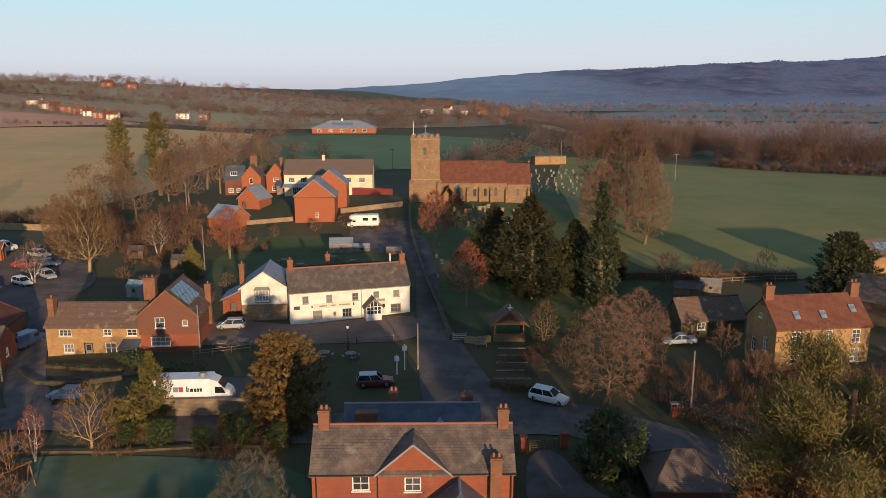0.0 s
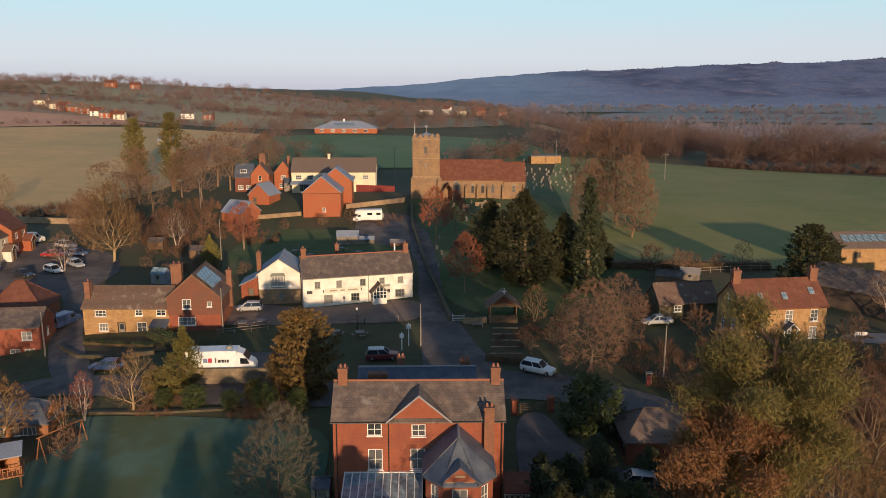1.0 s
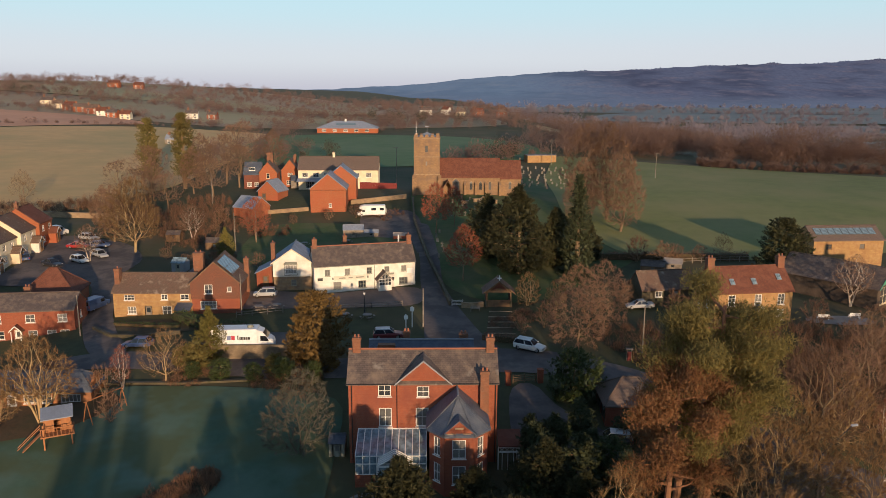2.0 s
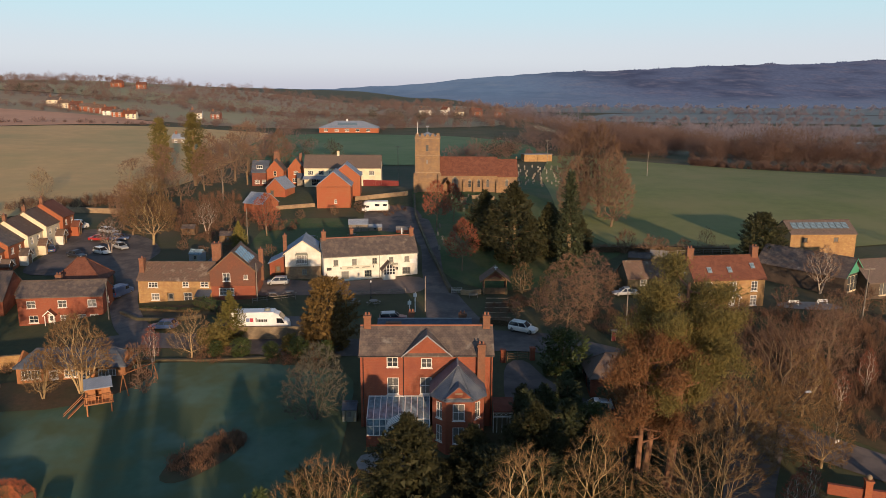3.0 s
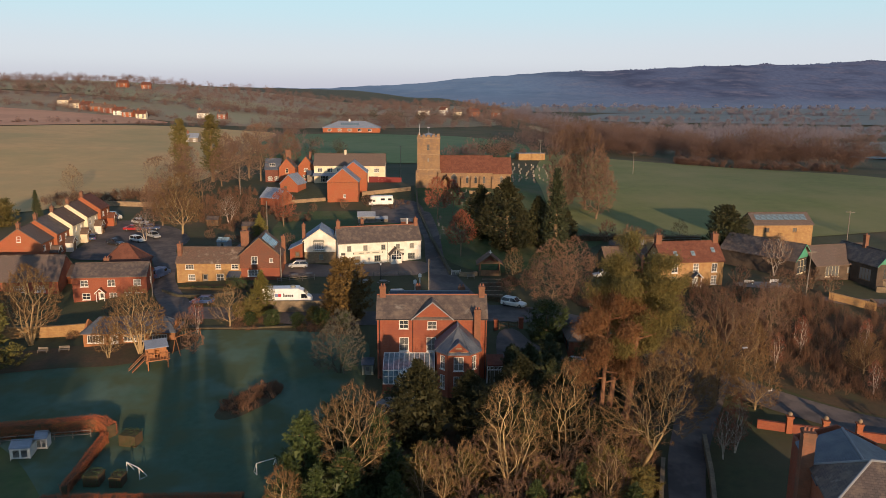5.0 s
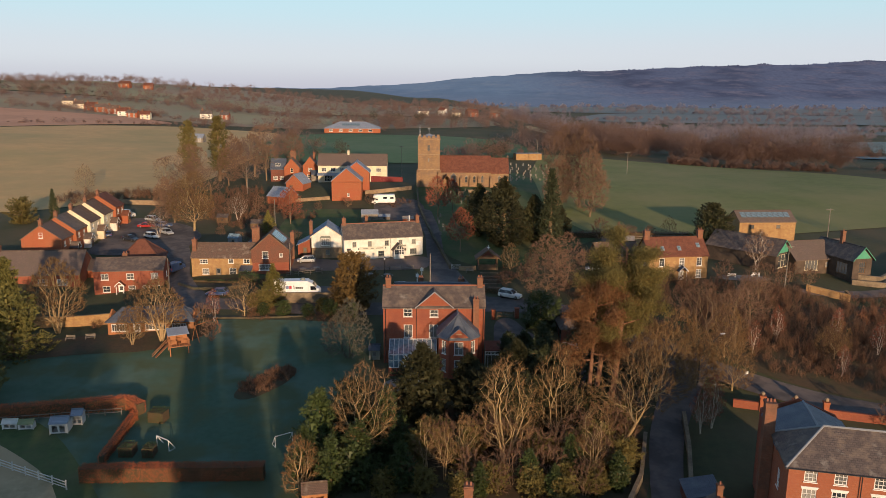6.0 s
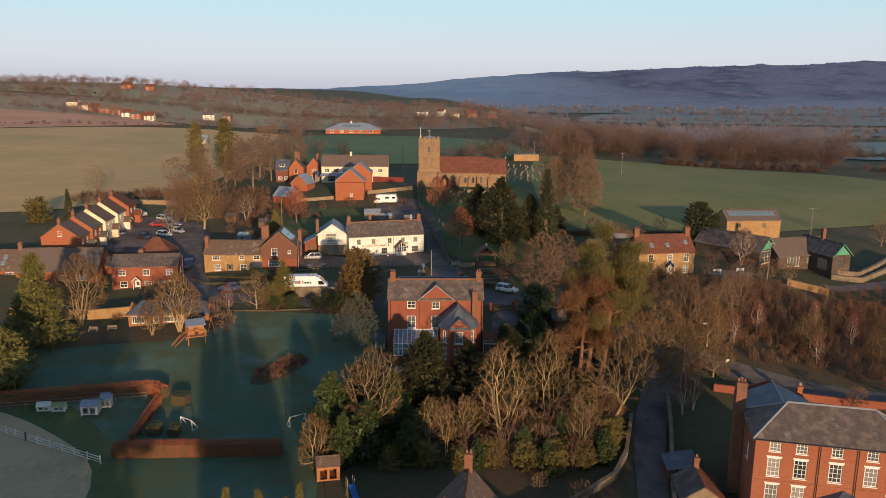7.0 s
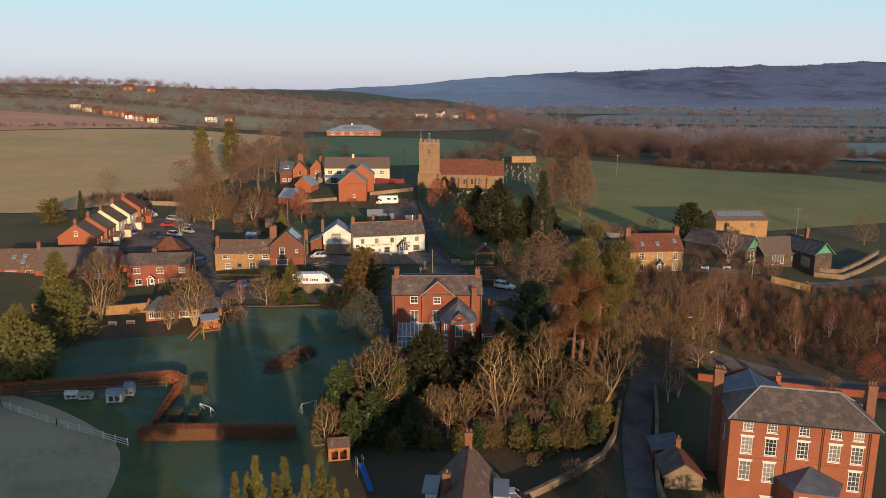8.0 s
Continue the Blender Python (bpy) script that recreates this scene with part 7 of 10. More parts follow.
    for x, y, s in ((-2.5, 31, 1.0), (2.4, 29.5, 0.9), (7.8, 30.5, 1.1), (11.0, 27.5, 0.9), (15.5, 27.0, 1.0), (18.2, 30.0, 1.0), (9.4, 35.0, 1.2), (14.0, 37.5, 1.2), (19.5, 27.0, 0.8), (5.0, 34.0, 1.1), (23.4, 35.0, 0.9), (13.0, 22.5, 0.7), (-13.5, 24.0, 0.9), (-4.6, 27.5, 0.9), (1.0, 26.5, 0.8), (-8.0, 20.5, 0.7), (-3.5, 21.0, 0.75), (0.5, 20.4, 0.6), (4.5, 21.6, 0.8), (9.0, 20.6, 0.75), (12.4, 19.4, 0.7), (16.4, 21.0, 0.75), (19.4, 23.5, 0.8), (21.4, 27.0, 0.8)):
        tree("ivy_bush", "low", low, BARK, PINE, x, y, "dark ivy-covered undergrowth beneath the trees", s, x * 50, "ivy bushes", "bush")
    for x, y, s in ((-33.6, 75.8, 0.85), (-36.2, 77.4, 0.6), (-23.0, 75.2, 0.6)):
        tree("ivy_bush", "low", None, BARK, PINE, x, y, "dark evergreen bush below the lorry's yard", s, x * 50, "ivy bushes", "bush")
    for x, y, s in ((9.4, 52.0, 1.2), (13.6, 49.5, 1.3), (12.0, 55.5, 1.0), (15.4, 59.0, 1.0), (9.6, 57.0, 0.8), (18.0, 47.5, 1.2), (22.5, 51.0, 0.9), (20.5, 58.5, 0.8), (9.6, 48.0, 0.9), (26.0, 52.5, 0.9), (16.0, 54.5, 0.8), (28.0, 47.5, 0.8), (22.0, 46.0, 1.0)):
        tree("garden_evergreen", "low2", lambda: grow_evergreen(38, 4.8, 4.6, 110, 18, 0.36, "egg"), BARK, CONIFER, x, y, "rounded dark evergreen garden shrub", s, x * 50, "garden evergreens", "bush")
    # unseen trees added behind the walk to cast shade on lawn and scrub
    for x, y, h in ((-60, -36, 18.4), (-49, -37, 18.8), (-40, -36, 18.4), (-31, -37, 18.6), (28, -30, 9.5), (36, -32, 9.5)):
        tree("garden_evergreen", "darkbush", None, BARK, LAUREL, x, y, "tall unseen evergreen added to cast shade", h / 6.6, x * 50, "lower evergreens")
    # churchyard
    tree("yew_tree", "yew", lambda: grow_evergreen(26, 16.5, 15.0, 560, 22, 0.5, "egg", 0.05), BARK, YEW, 14.0, 116.0, "broad dark churchyard yew", group="churchyard trees")
    tree("yew_tree", "yew", None, BARK, YEW, 8.6, 124.0, "dark yew beside the churchyard path", 0.78, 80, "churchyard trees")
    tree("spruce", "spruce", lambda: grow_evergreen(27, 19.0, 8.4, 460, 22, 0.42, "cone"), BARK, CONIFER, 24.8, 115.5, "tall narrow grey-green conifer", group="churchyard trees")
    tree("spruce", "yew", None, BARK, YEW, 21.5, 121.0, "dark evergreen among the churchyard trees", 0.7, 200, "churchyard trees")
    tree("spruce", "yew", None, BARK, YEW, 29.0, 126.0, "dark evergreen by the pasture", 0.5, 20, "churchyard trees")
    bare("lime_tree", "lime", 41.0, 164.0, 25.0, "very tall leafless tree with reddish-brown twigs", 28, BARK, TWIGS, spread=0.44, density=2.4, base=20.0, trunk_frac=0.12, leaf_width=0.015, tips=760)
    bare("lime_tree", "lime", 36.5, 170.0, 24.0, "very tall leafless tree with reddish-brown twigs", 28, base=20.0)
    bare("lime_tree", "lime", 41.5, 152.0, 20.0, "tall leafless tree by the pasture", 28, base=20.0)
    bare("lime_tree", "lime", 33.5, 158.0, 17.0, "tall leafless tree behind the yews", 28, base=20.0)
    bare("cherry_tree", "cherry", 3.6, 112.5, 11.0, "red-twigged leafless tree in the churchyard", 29, BARK, TWIGS_RED, spread=0.46, density=2.4, thick=0.016, base=11.0, group="red-twigged trees", trunk_frac=0.3, tips=600)
    bare("cherry_tree", "cherry", -1.6, 146.5, 12.0, "red-twigged leafless tree by the lane", 29, base=11.0, group="red-twigged trees")
    bare("cherry_tree", "cherry", 2.6, 152.0, 10.0, "red-twigged leafless tree by the church", 29, base=11.0, group="red-twigged trees")
    bare("pale_shrub", "hazel", 14.0, 100.0, 6.2, "pale twiggy shrub beside the lych gate", 18, base=7.6, group="shrubs")
    bare("pale_shrub", "hazel", 18.4, 98.0, 5.4, "pale twiggy shrub beside the lych gate", 18, base=7.6, group="shrubs")
    bare("garden_bush", "shrub", 15.6, 90.5, 4.5, "red-brown hedge bush by the street", 8, base=5.0, group="shrubs")
    bare("garden_bush", "shrub", 11.8, 88.0, 3.2, "red-brown hedge bush by the street", 8, base=5.0, group="shrubs")
    # about the golden house and farm
    tree("holm_oak", "holm", lambda: grow_evergreen(30, 11.8, 11.0, 420, 22, 0.45, "dome"), BARK, YEW, 62.0, 112.5, "broad dark evergreen oak by the barns")
    bare("birch", "birch2", 66.0, 96.5, 9.0, "white-stemmed birch by the barn", 31, BARK_BIRCH, TWIGS, stems=2, spread=0.5, thick=0.018, base=9.0, density=0.8, group="birches")
    bare("field_tree", "wide2", 57.9, 131.3, 5.4, "small leafless field tree", 23, base=12.0)
    bare("field_tree", "wide2", 110.8, 119.2, 9.6, "leafless tree with reddish twigs by the farm", 23, base=12.0)
    for x, y, h in ((36.0, 92.0, 5.0), (37.5, 84.0, 4.6), (46.0, 82.0, 3.6), (54.5, 84.5, 5.4), (57.0, 80.0, 3.8), (60.0, 79.0, 3.4), (62.5, 84.0, 2.6), (30.0, 100.0, 4.5), (47.0, 128.0, 4.0), (52.0, 128.5, 3.6), (39.0, 127.0, 6.0), (44.0, 126.0, 5.0), (69.5, 88.0, 4.5), (72.0, 86.0, 4.2), (66, 84.5, 4.2)):
        bare("garden_bush", "shrub", x, y, h, "tangled brown garden bush", 8, base=5.0, group="shrubs")
    # west side, car park and the gardens above
    bare("sycamore", "sycamore", -64.3, 133.0, 16.4, "great pale leafless tree beside the car park", 32, BARK_TAN, TWIGS_PALE, spread=0.66, density=2.6, base=16.0, trunk_frac=0.2, thick=0.023, leaf_width=0.012, tips=900)
    bare("sycamore", "lime", -72.0, 141.0, 13.0, "tall leafless tree behind the car park", 28, base=20.0)
    bare("sycamore", "lime", -76.0, 146.0, 12.0, "leafless reddish tree behind the car park", 28, base=20.0)
    bare("birch", "birch2", -71.0, 126.6, 8.0, "thin white-stemmed tree in the car park", 31, base=9.0, group="birches")
    bare("birch", "birch2", -55.5, 143.5, 8.6, "white-stemmed birch in a garden", 31, base=9.0, group="birches")
    tree("willow_bush", "golden", None, BARK, GOLDEN, -44.5, 130.0, "yellow-green upright bush in a garden", 0.8, 30, category="bush")
    bare("cherry_tree", "cherry", -41.0, 141.5, 10.6, "red-twigged leafless tree in a garden", 29, base=11.0, group="red-twigged trees")
    for x, y, h, key in ((-88.0, 206.0, 21.0, "ivy"), (-77.8, 206.0, 22.5, "ivy")):
        tree("ivy_clad_tree", "ivy", lambda: grow_evergreen(33, 22.0, 8.0, 240, 14, 0.6, "dome", 0.18), BARK, PINE, x, y, "tall ivy-clad tree on the field's edge", h / 22, x * 20, "ivy-clad trees")
    spots = ((-74.5, 212.0, 16.0), (-68.0, 216.0, 15.5), (-66.5, 228.0, 18.5), (-72.0, 196.0, 13.5), (-84.0, 196.0, 14.0), (-62.0, 208.0, 13.0), (-80.0, 186.0, 12.0), (-90.0, 188.0, 11.0), (-64.0, 188.0, 11.0), (-58.0, 238.0, 15.0), (-80.0, 176.0, 10.5), (-71.0, 172.0, 10.0))
    for k, (x, y, h) in enumerate(spots):
        bare("hedgerow_tree", ("lime", "wide1", "wide1")[k % 3], x, y, h * 1.05, brown, (28, 22, 22)[k % 3], base=(20.0, 14.0, 14.0)[k % 3])
    for x, y, h in ((-60, 152, 5.0), (-52, 150, 4.2), (-66, 150, 5.4), (-48, 138, 3.6), (-58, 136, 3.4), (-50, 122, 3.2), (-44, 118, 3.0), (-38, 116, 3.4), (-56, 128, 3.0), (-62, 162, 5.0), (-54, 160, 4.6), (-45, 152, 4.0), (-36, 158, 3.0), (-28, 162, 3.2), (-21.5, 163.5, 4.0), (-33, 112.5, 2.6), (-70, 160, 5.0), (-36, 122, 3.5)):
        bare("garden_bush", "shrub", x, y, h, "tangled brown garden bush", 8, base=5.0, group="shrubs")
    bare("field_tree", "wide2", -115.5, 185.5, 9.0, "pale leafless tree at the edge of the field", 23, base=12.0)
    tree("dark_conifer", "spruce", None, BARK, CONIFER, -105.4, 144.0, "narrow dark conifer behind the terrace", 0.43, 0, category="tree")
    tree("dark_conifer", "low", None, BARK, PINE, -112.0, 140.0, "dark evergreen bush behind the terrace", 1.5, 50, category="tree")
    tree("cedar", "cedar", lambda: grow_evergreen(34, 16.0, 14.5, 620, 24, 0.44, "cone", 0.03, droop=0.12), BARK, CEDAR_LEAF, -72.0, 60.5, "large olive-green conifer on the lawn's edge", group="conifers")
    tree("cedar", "cedar2", lambda: grow_evergreen(35, 13.5, 14.5, 620, 24, 0.42, "egg", 0.03, droop=0.1), BARK, CEDAR_LEAF, -69.0, 41.5, "broad blue-green conifer on the lawn's edge", 0.95, 90, "conifers")
    bare("garden_tree", "pollard", -69.0, 70.0, 14.4, "many-stemmed leafless tree by the garden wall", 7)
    bare("garden_tree", "wide2", -76.0, 76.0, 9.5, "wide leafless tree by the cottages", 23, base=12.0)
    bare("garden_tree", "wide2", -58.5, 79.5, 6.0, "wide leafless tree by the red cottage", 23, base=12.0)
    for x, y, h, s in ((-20.6, -13.0, 16.0, 0), (-19.4, -13.6, 16.2, 1), (-18.4, -14.4, 18.2, 2), (-16.9, -14.0, 16.4, 3), (-15.8, -15.0, 18.5, 4), (-14.2, -13.6, 17.0, 5), (-12.9, -14.0, 18.4, 6), (-12.0, -13.0, 15.4, 7), (-10.9, -12.6, 14.0, 8), (-15.2, -17.0, 16.0, 9), (-18.0, -17.4, 15.8, 10), (-12.0, -17.0, 15.0, 11)):
        tree("golden_conifer", "golden2", lambda: grow_evergreen(36, 17.0, 4.6, 400, 19, 0.22, "flame"), BARK, GOLDEN, x, y, "narrow golden-green hedge conifer", h / 17, s * 70, "golden conifers")
    bare("birch", "birch", 33.4, 34.9, 7.4, "white-stemmed birch by the lane", 6, group="birches")
    for x, y, h in ((49.5, 57.5, 6.0), (55.0, 61.5, 6.6), (60.5, 50.5, 5.4), (70.0, 57.5, 6.2), (77.5, 55.0, 5.6), (85.0, 58.0, 6.0), (66.0, 63.0, 5.6)):
        bare("birch", "birch", x, y, h, "slender white-stemmed birch in the scrub", 6, group="birches")
    bare("birch", "birch", 35.4, 36.4, 8.0, "white-stemmed birch by the lane", 6, group="birches")
    bare("red_shrub", "cherry", 66.6, 37.6, 7.6, "red-brown upright leafless shrub", 29, base=11.0, group="red-twigged trees")
    for x, y, h in ((59.5, 36.4, 4.2), (20.5, -2.0, 4.2), (16.5, 6.5, 3.2), (29.8, 5.0, 3.4), (14.5, 12.5, 3.4), (28.6, 0.5, 3.6), (10.0, 16.0, 2.4)):
        bare("garden_bush", "shrub", x, y, h, "tangled brown garden bush", 8, base=5.0, group="shrubs")


def scrub(name, spots, material, label, category, seed, blades=60, wide=0.05):
    """A thicket as one mass of thin stems: spots of (x, y, radius, height, count)."""
    r = random.Random(seed)
    vs, fs = [], []
    for cx, cy, rad, high, count in spots:
        for _ in range(count):
            a, d = r.uniform(0, math.tau), rad * math.sqrt(r.random())
            x, y = cx + d * math.cos(a), cy + d * math.sin(a)
            z = ground_z(x, y)
            h = high * r.uniform(0.5, 1.15)
            for _ in range(blades):
                p = Vector((x + r.gauss(0, 0.25), y + r.gauss(0, 0.25), z + h * r.uniform(0, 0.55)))
                q = p + Vector((r.gauss(0, h * 0.16), r.gauss(0, h * 0.16), h * r.uniform(0.25, 0.55)))
                side = (q - p).cross(Vector((r.gauss(0, 1), r.gauss(0, 1), r.gauss(0, 1)))).normalized() * wide
                n = len(vs)
                vs += [p - side, p + side, q]
                fs.append((n, n + 1, n + 2))
    me = bpy.data.meshes.new(name)
    me.from_pydata([tuple(v) for v in vs], [], fs)
    tagged(mesh_part(name, me, material), label, category, kind="stuff")


def woods(name, bands, material, label, seed, blades=210, wide=0.17):
    """Far woods and hedgerow trees as one mass of fine sprays in lobed crowns: bands of (x0, y0, x1, y1, depth, count, height)."""
    r = random.Random(seed)
    vs, fs = [], []
    for x0, y0, x1, y1, depth, count, high in bands:
        for _ in range(count):
            f = r.random()
            x, y = x0 + (x1 - x0) * f + r.uniform(-depth, depth) * 0.6, y0 + (y1 - y0) * f + r.uniform(-depth, depth)
            z = ground_z(x, y) - 0.5
            h = high * (0.62 if y > 640 else 0.9 if y > 430 else 1.0) * (r.uniform(0.75, 1.15) if r.random() < 0.45 else r.uniform(0.35, 0.75))
            w = h * r.uniform(0.42, 0.62)
            far = max(1.0, y / 420) ** 0.8
            lobes = []
            for _ in range(5):
                rad = w * r.uniform(0.42, 0.62)
                lobes.append((Vector((r.uniform(-0.5, 0.5) * w, r.uniform(-0.5, 0.5) * w, min(h - rad, h * r.uniform(0.32, 0.72)))), rad))
            for _ in range(int(blades / far ** 0.5)):
                c, rad = lobes[r.randrange(5)]
                out = Vector((r.gauss(0, 1), r.gauss(0, 1), r.gauss(0, 1))).normalized()
                q = c + out * rad * r.random() ** 0.4
                p = Vector((x + q.x, y + q.y, z + max(h * 0.05, q.z)))
                d = (out + Vector((r.gauss(0, 0.4), r.gauss(0, 0.4), r.gauss(0.5, 0.4)))).normalized() * h * r.uniform(0.06, 0.13)
                side = g_side(d.normalized(), r) * (wide * far)
                n = len(vs)
                vs += [p - side, p + side, p + d]
                fs.append((n, n + 1, n + 2))
    me = bpy.data.meshes.new(name)
    me.from_pydata([tuple(v) for v in vs], [], fs)
    tagged(mesh_part(name, me, material), label, "woods", kind="stuff")


def hedge(name, line, width, high, material, label, seed, leaf=0.13, density=80, ragged=0.07, group=""):
    """A clipped hedge: a dark core within a skin of single leaves."""
    r = random.Random(seed)
    vs, fs = [], []
    core = bmesh.new()
    for (xa, ya), (xb, yb) in zip(line, line[1:]):
        a, b = Vector((xa, ya, 0)), Vector((xb, yb, 0))
        d = (b - a)
        length = d.length
        d.normalize()
        s = Vector((-d.y, d.x, 0))
        n = max(1, int(length / 2.5))
        for k in range(n):
            p, q = a.lerp(b, k / n), a.lerp(b, (k + 1) / n)
            zp, zq = ground_z(p.x, p.y), ground_z(q.x, q.y)
            w = width / 2 - 0.15
            prism(core, [p - s * w + Vector((0, 0, zp - 0.3)), p + s * w + Vector((0, 0, zp - 0.3)), p + s * w + Vector((0, 0, zp + high - 0.15)), p - s * w + Vector((0, 0, zp + high - 0.15))], d * (length / n) + Vector((0, 0, zq - zp)))
        for _ in range(int(length * (width + 2 * high) * density)):
            f, u = r.random(), r.uniform(0, width + 2 * high)
            c = a.lerp(b, f)
            z = ground_z(c.x, c.y)
            if u < high:
                p = c - s * (width / 2) + Vector((0, 0, z + u))
            elif u < high + width:
                p = c + s * (u - high - width / 2) + Vector((0, 0, z + high))
            else:
                p = c + s * (width / 2) + Vector((0, 0, z + u - high - width))
            p += Vector((r.gauss(0, ragged), r.gauss(0, ragged), r.gauss(0, ragged)))
            u1 = Vector((r.gauss(0, 1), r.gauss(0, 1), r.gauss(0, 1))).normalized()
            u2 = u1.orthogonal().normalized()
            m = len(vs)
            vs += [p - u1 * leaf / 2, p + u2 * leaf / 3, p + u1 * leaf / 2, p - u2 * leaf / 3]
            fs.append((m, m + 1, m + 2, m + 3))
    me = bpy.data.meshes.new(name)
    me.from_pydata([tuple(v) for v in vs], [], fs)
    t = thing(name, 0, 0, 0, 0, label, "hedge", group)
    part("core", tidy(core), EARTH, t)
    mesh_part("leaves", me, material, t)


plant_trees()
hedge("beech_hedge", [(-43.8, 23.4), (-22.4, 24.0)], 1.5, 1.9, BEECH, "clipped russet beech hedge across the garden", 41, group="beech hedges")
hedge("beech_hedge", [(-78.0, 36.4), (-66.0, 37.8), (-45.0, 41.2), (-42.8, 39.4)], 1.4, 1.8, BEECH, "clipped russet beech hedge behind the hutches", 42, group="beech hedges")
hedge("beech_hedge", [(-43.3, 38.6), (-43.0, 27.0)], 0.8, 1.2, BEECH, "low clipped beech hedge", 43, group="beech hedges")
hedge("box_hedge", [(-41.0, 38.2), (-38.8, 37.8)], 2.0, 1.6, LAUREL, "rounded green box bush", 44, 0.14, 50)
hedge("box_hedge", [(-41.6, 29.4), (-39.8, 29.4)], 2.0, 1.5, LAUREL, "rounded green box bush", 45, 0.14, 50)
hedge("box_hedge", [(-38.6, 29.2), (-37.2, 29.2)], 1.9, 1.4, LAUREL, "rounded green box bush", 46, 0.14, 50)
hedge("garden_hedge", [(-52.0, 93.4), (-46.0, 91.6), (-41.0, 91.0)], 1.0, 0.6, LAUREL, "low green cottage garden hedge", 47, 0.2, 22)
hedge("churchyard_hedge", [(5.8, 86.2), (10.8, 84.8)], 1.2, 1.0, SCRUB, "clipped brown hedge by the path", 48, 0.2, 24)
hedge("field_hedge", [(30.0, 128.0), (46.0, 129.0), (62.0, 128.5)], 1.6, 1.4, SCRUB, "rough brown field hedge", 49, 0.3, 12, 0.25)
hedge("roadside_hedge", [(26.5, 78.5), (33.0, 72.0), (38.5, 63.0)], 1.8, 1.5, SCRUB, "brown leaf-strewn roadside bank hedge", 50, 0.3, 14, 0.25)
hedge("shrub_bed_hedge", [(-42.5, 94.5), (-36.5, 90.0), (-30.0, 88.6)], 1.8, 1.4, LAUREL, "mixed green shrubs beside the lorry yard", 51, 0.25, 22, 0.2)
scrub("flower_bed", [(-28.5, 47.5, 2.6, 1.1, 60), (-25.8, 50.5, 2.2, 1.3, 50)], SCRUB, "dark island bed of leafless shrubs in the lawn", "flower bed", 52, 40, 0.03)
scrub("brown_scrub", [(52, 66, 9, 3.0, 130), (62, 66, 10, 3.2, 150), (74, 62, 11, 3.0, 170), (88, 62, 12, 3.0, 170), (100, 66, 12, 3.2, 150), (66, 54, 9, 2.6, 120), (80, 50, 11, 2.4, 130), (96, 52, 12, 2.4, 130), (112, 62, 14, 3, 130), (55, 55, 6, 2.4, 70), (48, 70, 6, 3.0, 70)], SCRUB, "thicket of brown leafless scrub and saplings", "scrub", 53, 52, 0.02)
scrub("willow_scrub", [(88, 66, 7, 2.6, 120), (99, 70, 8, 2.6, 140), (110, 70, 9, 2.8, 120), (79, 69, 5, 2.2, 60)], leafy("orange willow stems", (0.27, 0.115, 0.06), (0.2, 0.088, 0.05), (0.33, 0.15, 0.075), through=0.25), "thicket of orange-stemmed leafless willow", "scrub", 56, 60, 0.016)
scrub("garden_scrub", [(-60, 150, 7, 2.6, 70), (-50, 156, 6, 2.2, 60), (-70, 162, 7, 2.8, 70), (-86, 178, 8, 3.2, 80), (-64, 176, 8, 3.0, 80), (-78, 168, 6, 2.6, 60), (-98, 176, 7, 3.0, 70), (-52, 140, 5, 1.8, 50), (-40, 150, 5, 1.6, 50), (-46, 128, 4, 1.4, 40), (-58, 166, 6, 2.6, 60), (-44, 120, 4, 1.3, 40), (-110, 172, 8, 3, 70)], SCRUB, "brown leafless shrubs in the upper gardens", "scrub", 55, 46, 0.026)
scrub("brown_scrub", [(34, 66, 4, 1.6, 60), (28, 84, 5, 2.2, 60), (33, 78, 5, 1.8, 60), (42, 74, 6, 1.8, 70), (-34, 73.5, 3, 1.2, 30), (10, 92, 3, 1.0, 30), (13, 95, 2.5, 1.2, 30), (-20, 72, 5, 1.5, 60), (-58, 74, 6, 1.5, 60), (-14, 165, 5, 1.2, 40), (62, 80, 4, 1.2, 50), (40, 84, 6, 2.8, 100), (50, 79, 6, 2.6, 100), (46, 89, 4, 2.0, 50), (58, 77, 6, 2.6, 90), (36, 76, 5, 2.4, 80), (66, 78, 5, 2.2, 70), (80, 74, 7, 2.4, 90), (95, 78, 8, 2.4, 90)], SCRUB, "rough brown undergrowth on the banks", "scrub", 54, 46, 0.02)
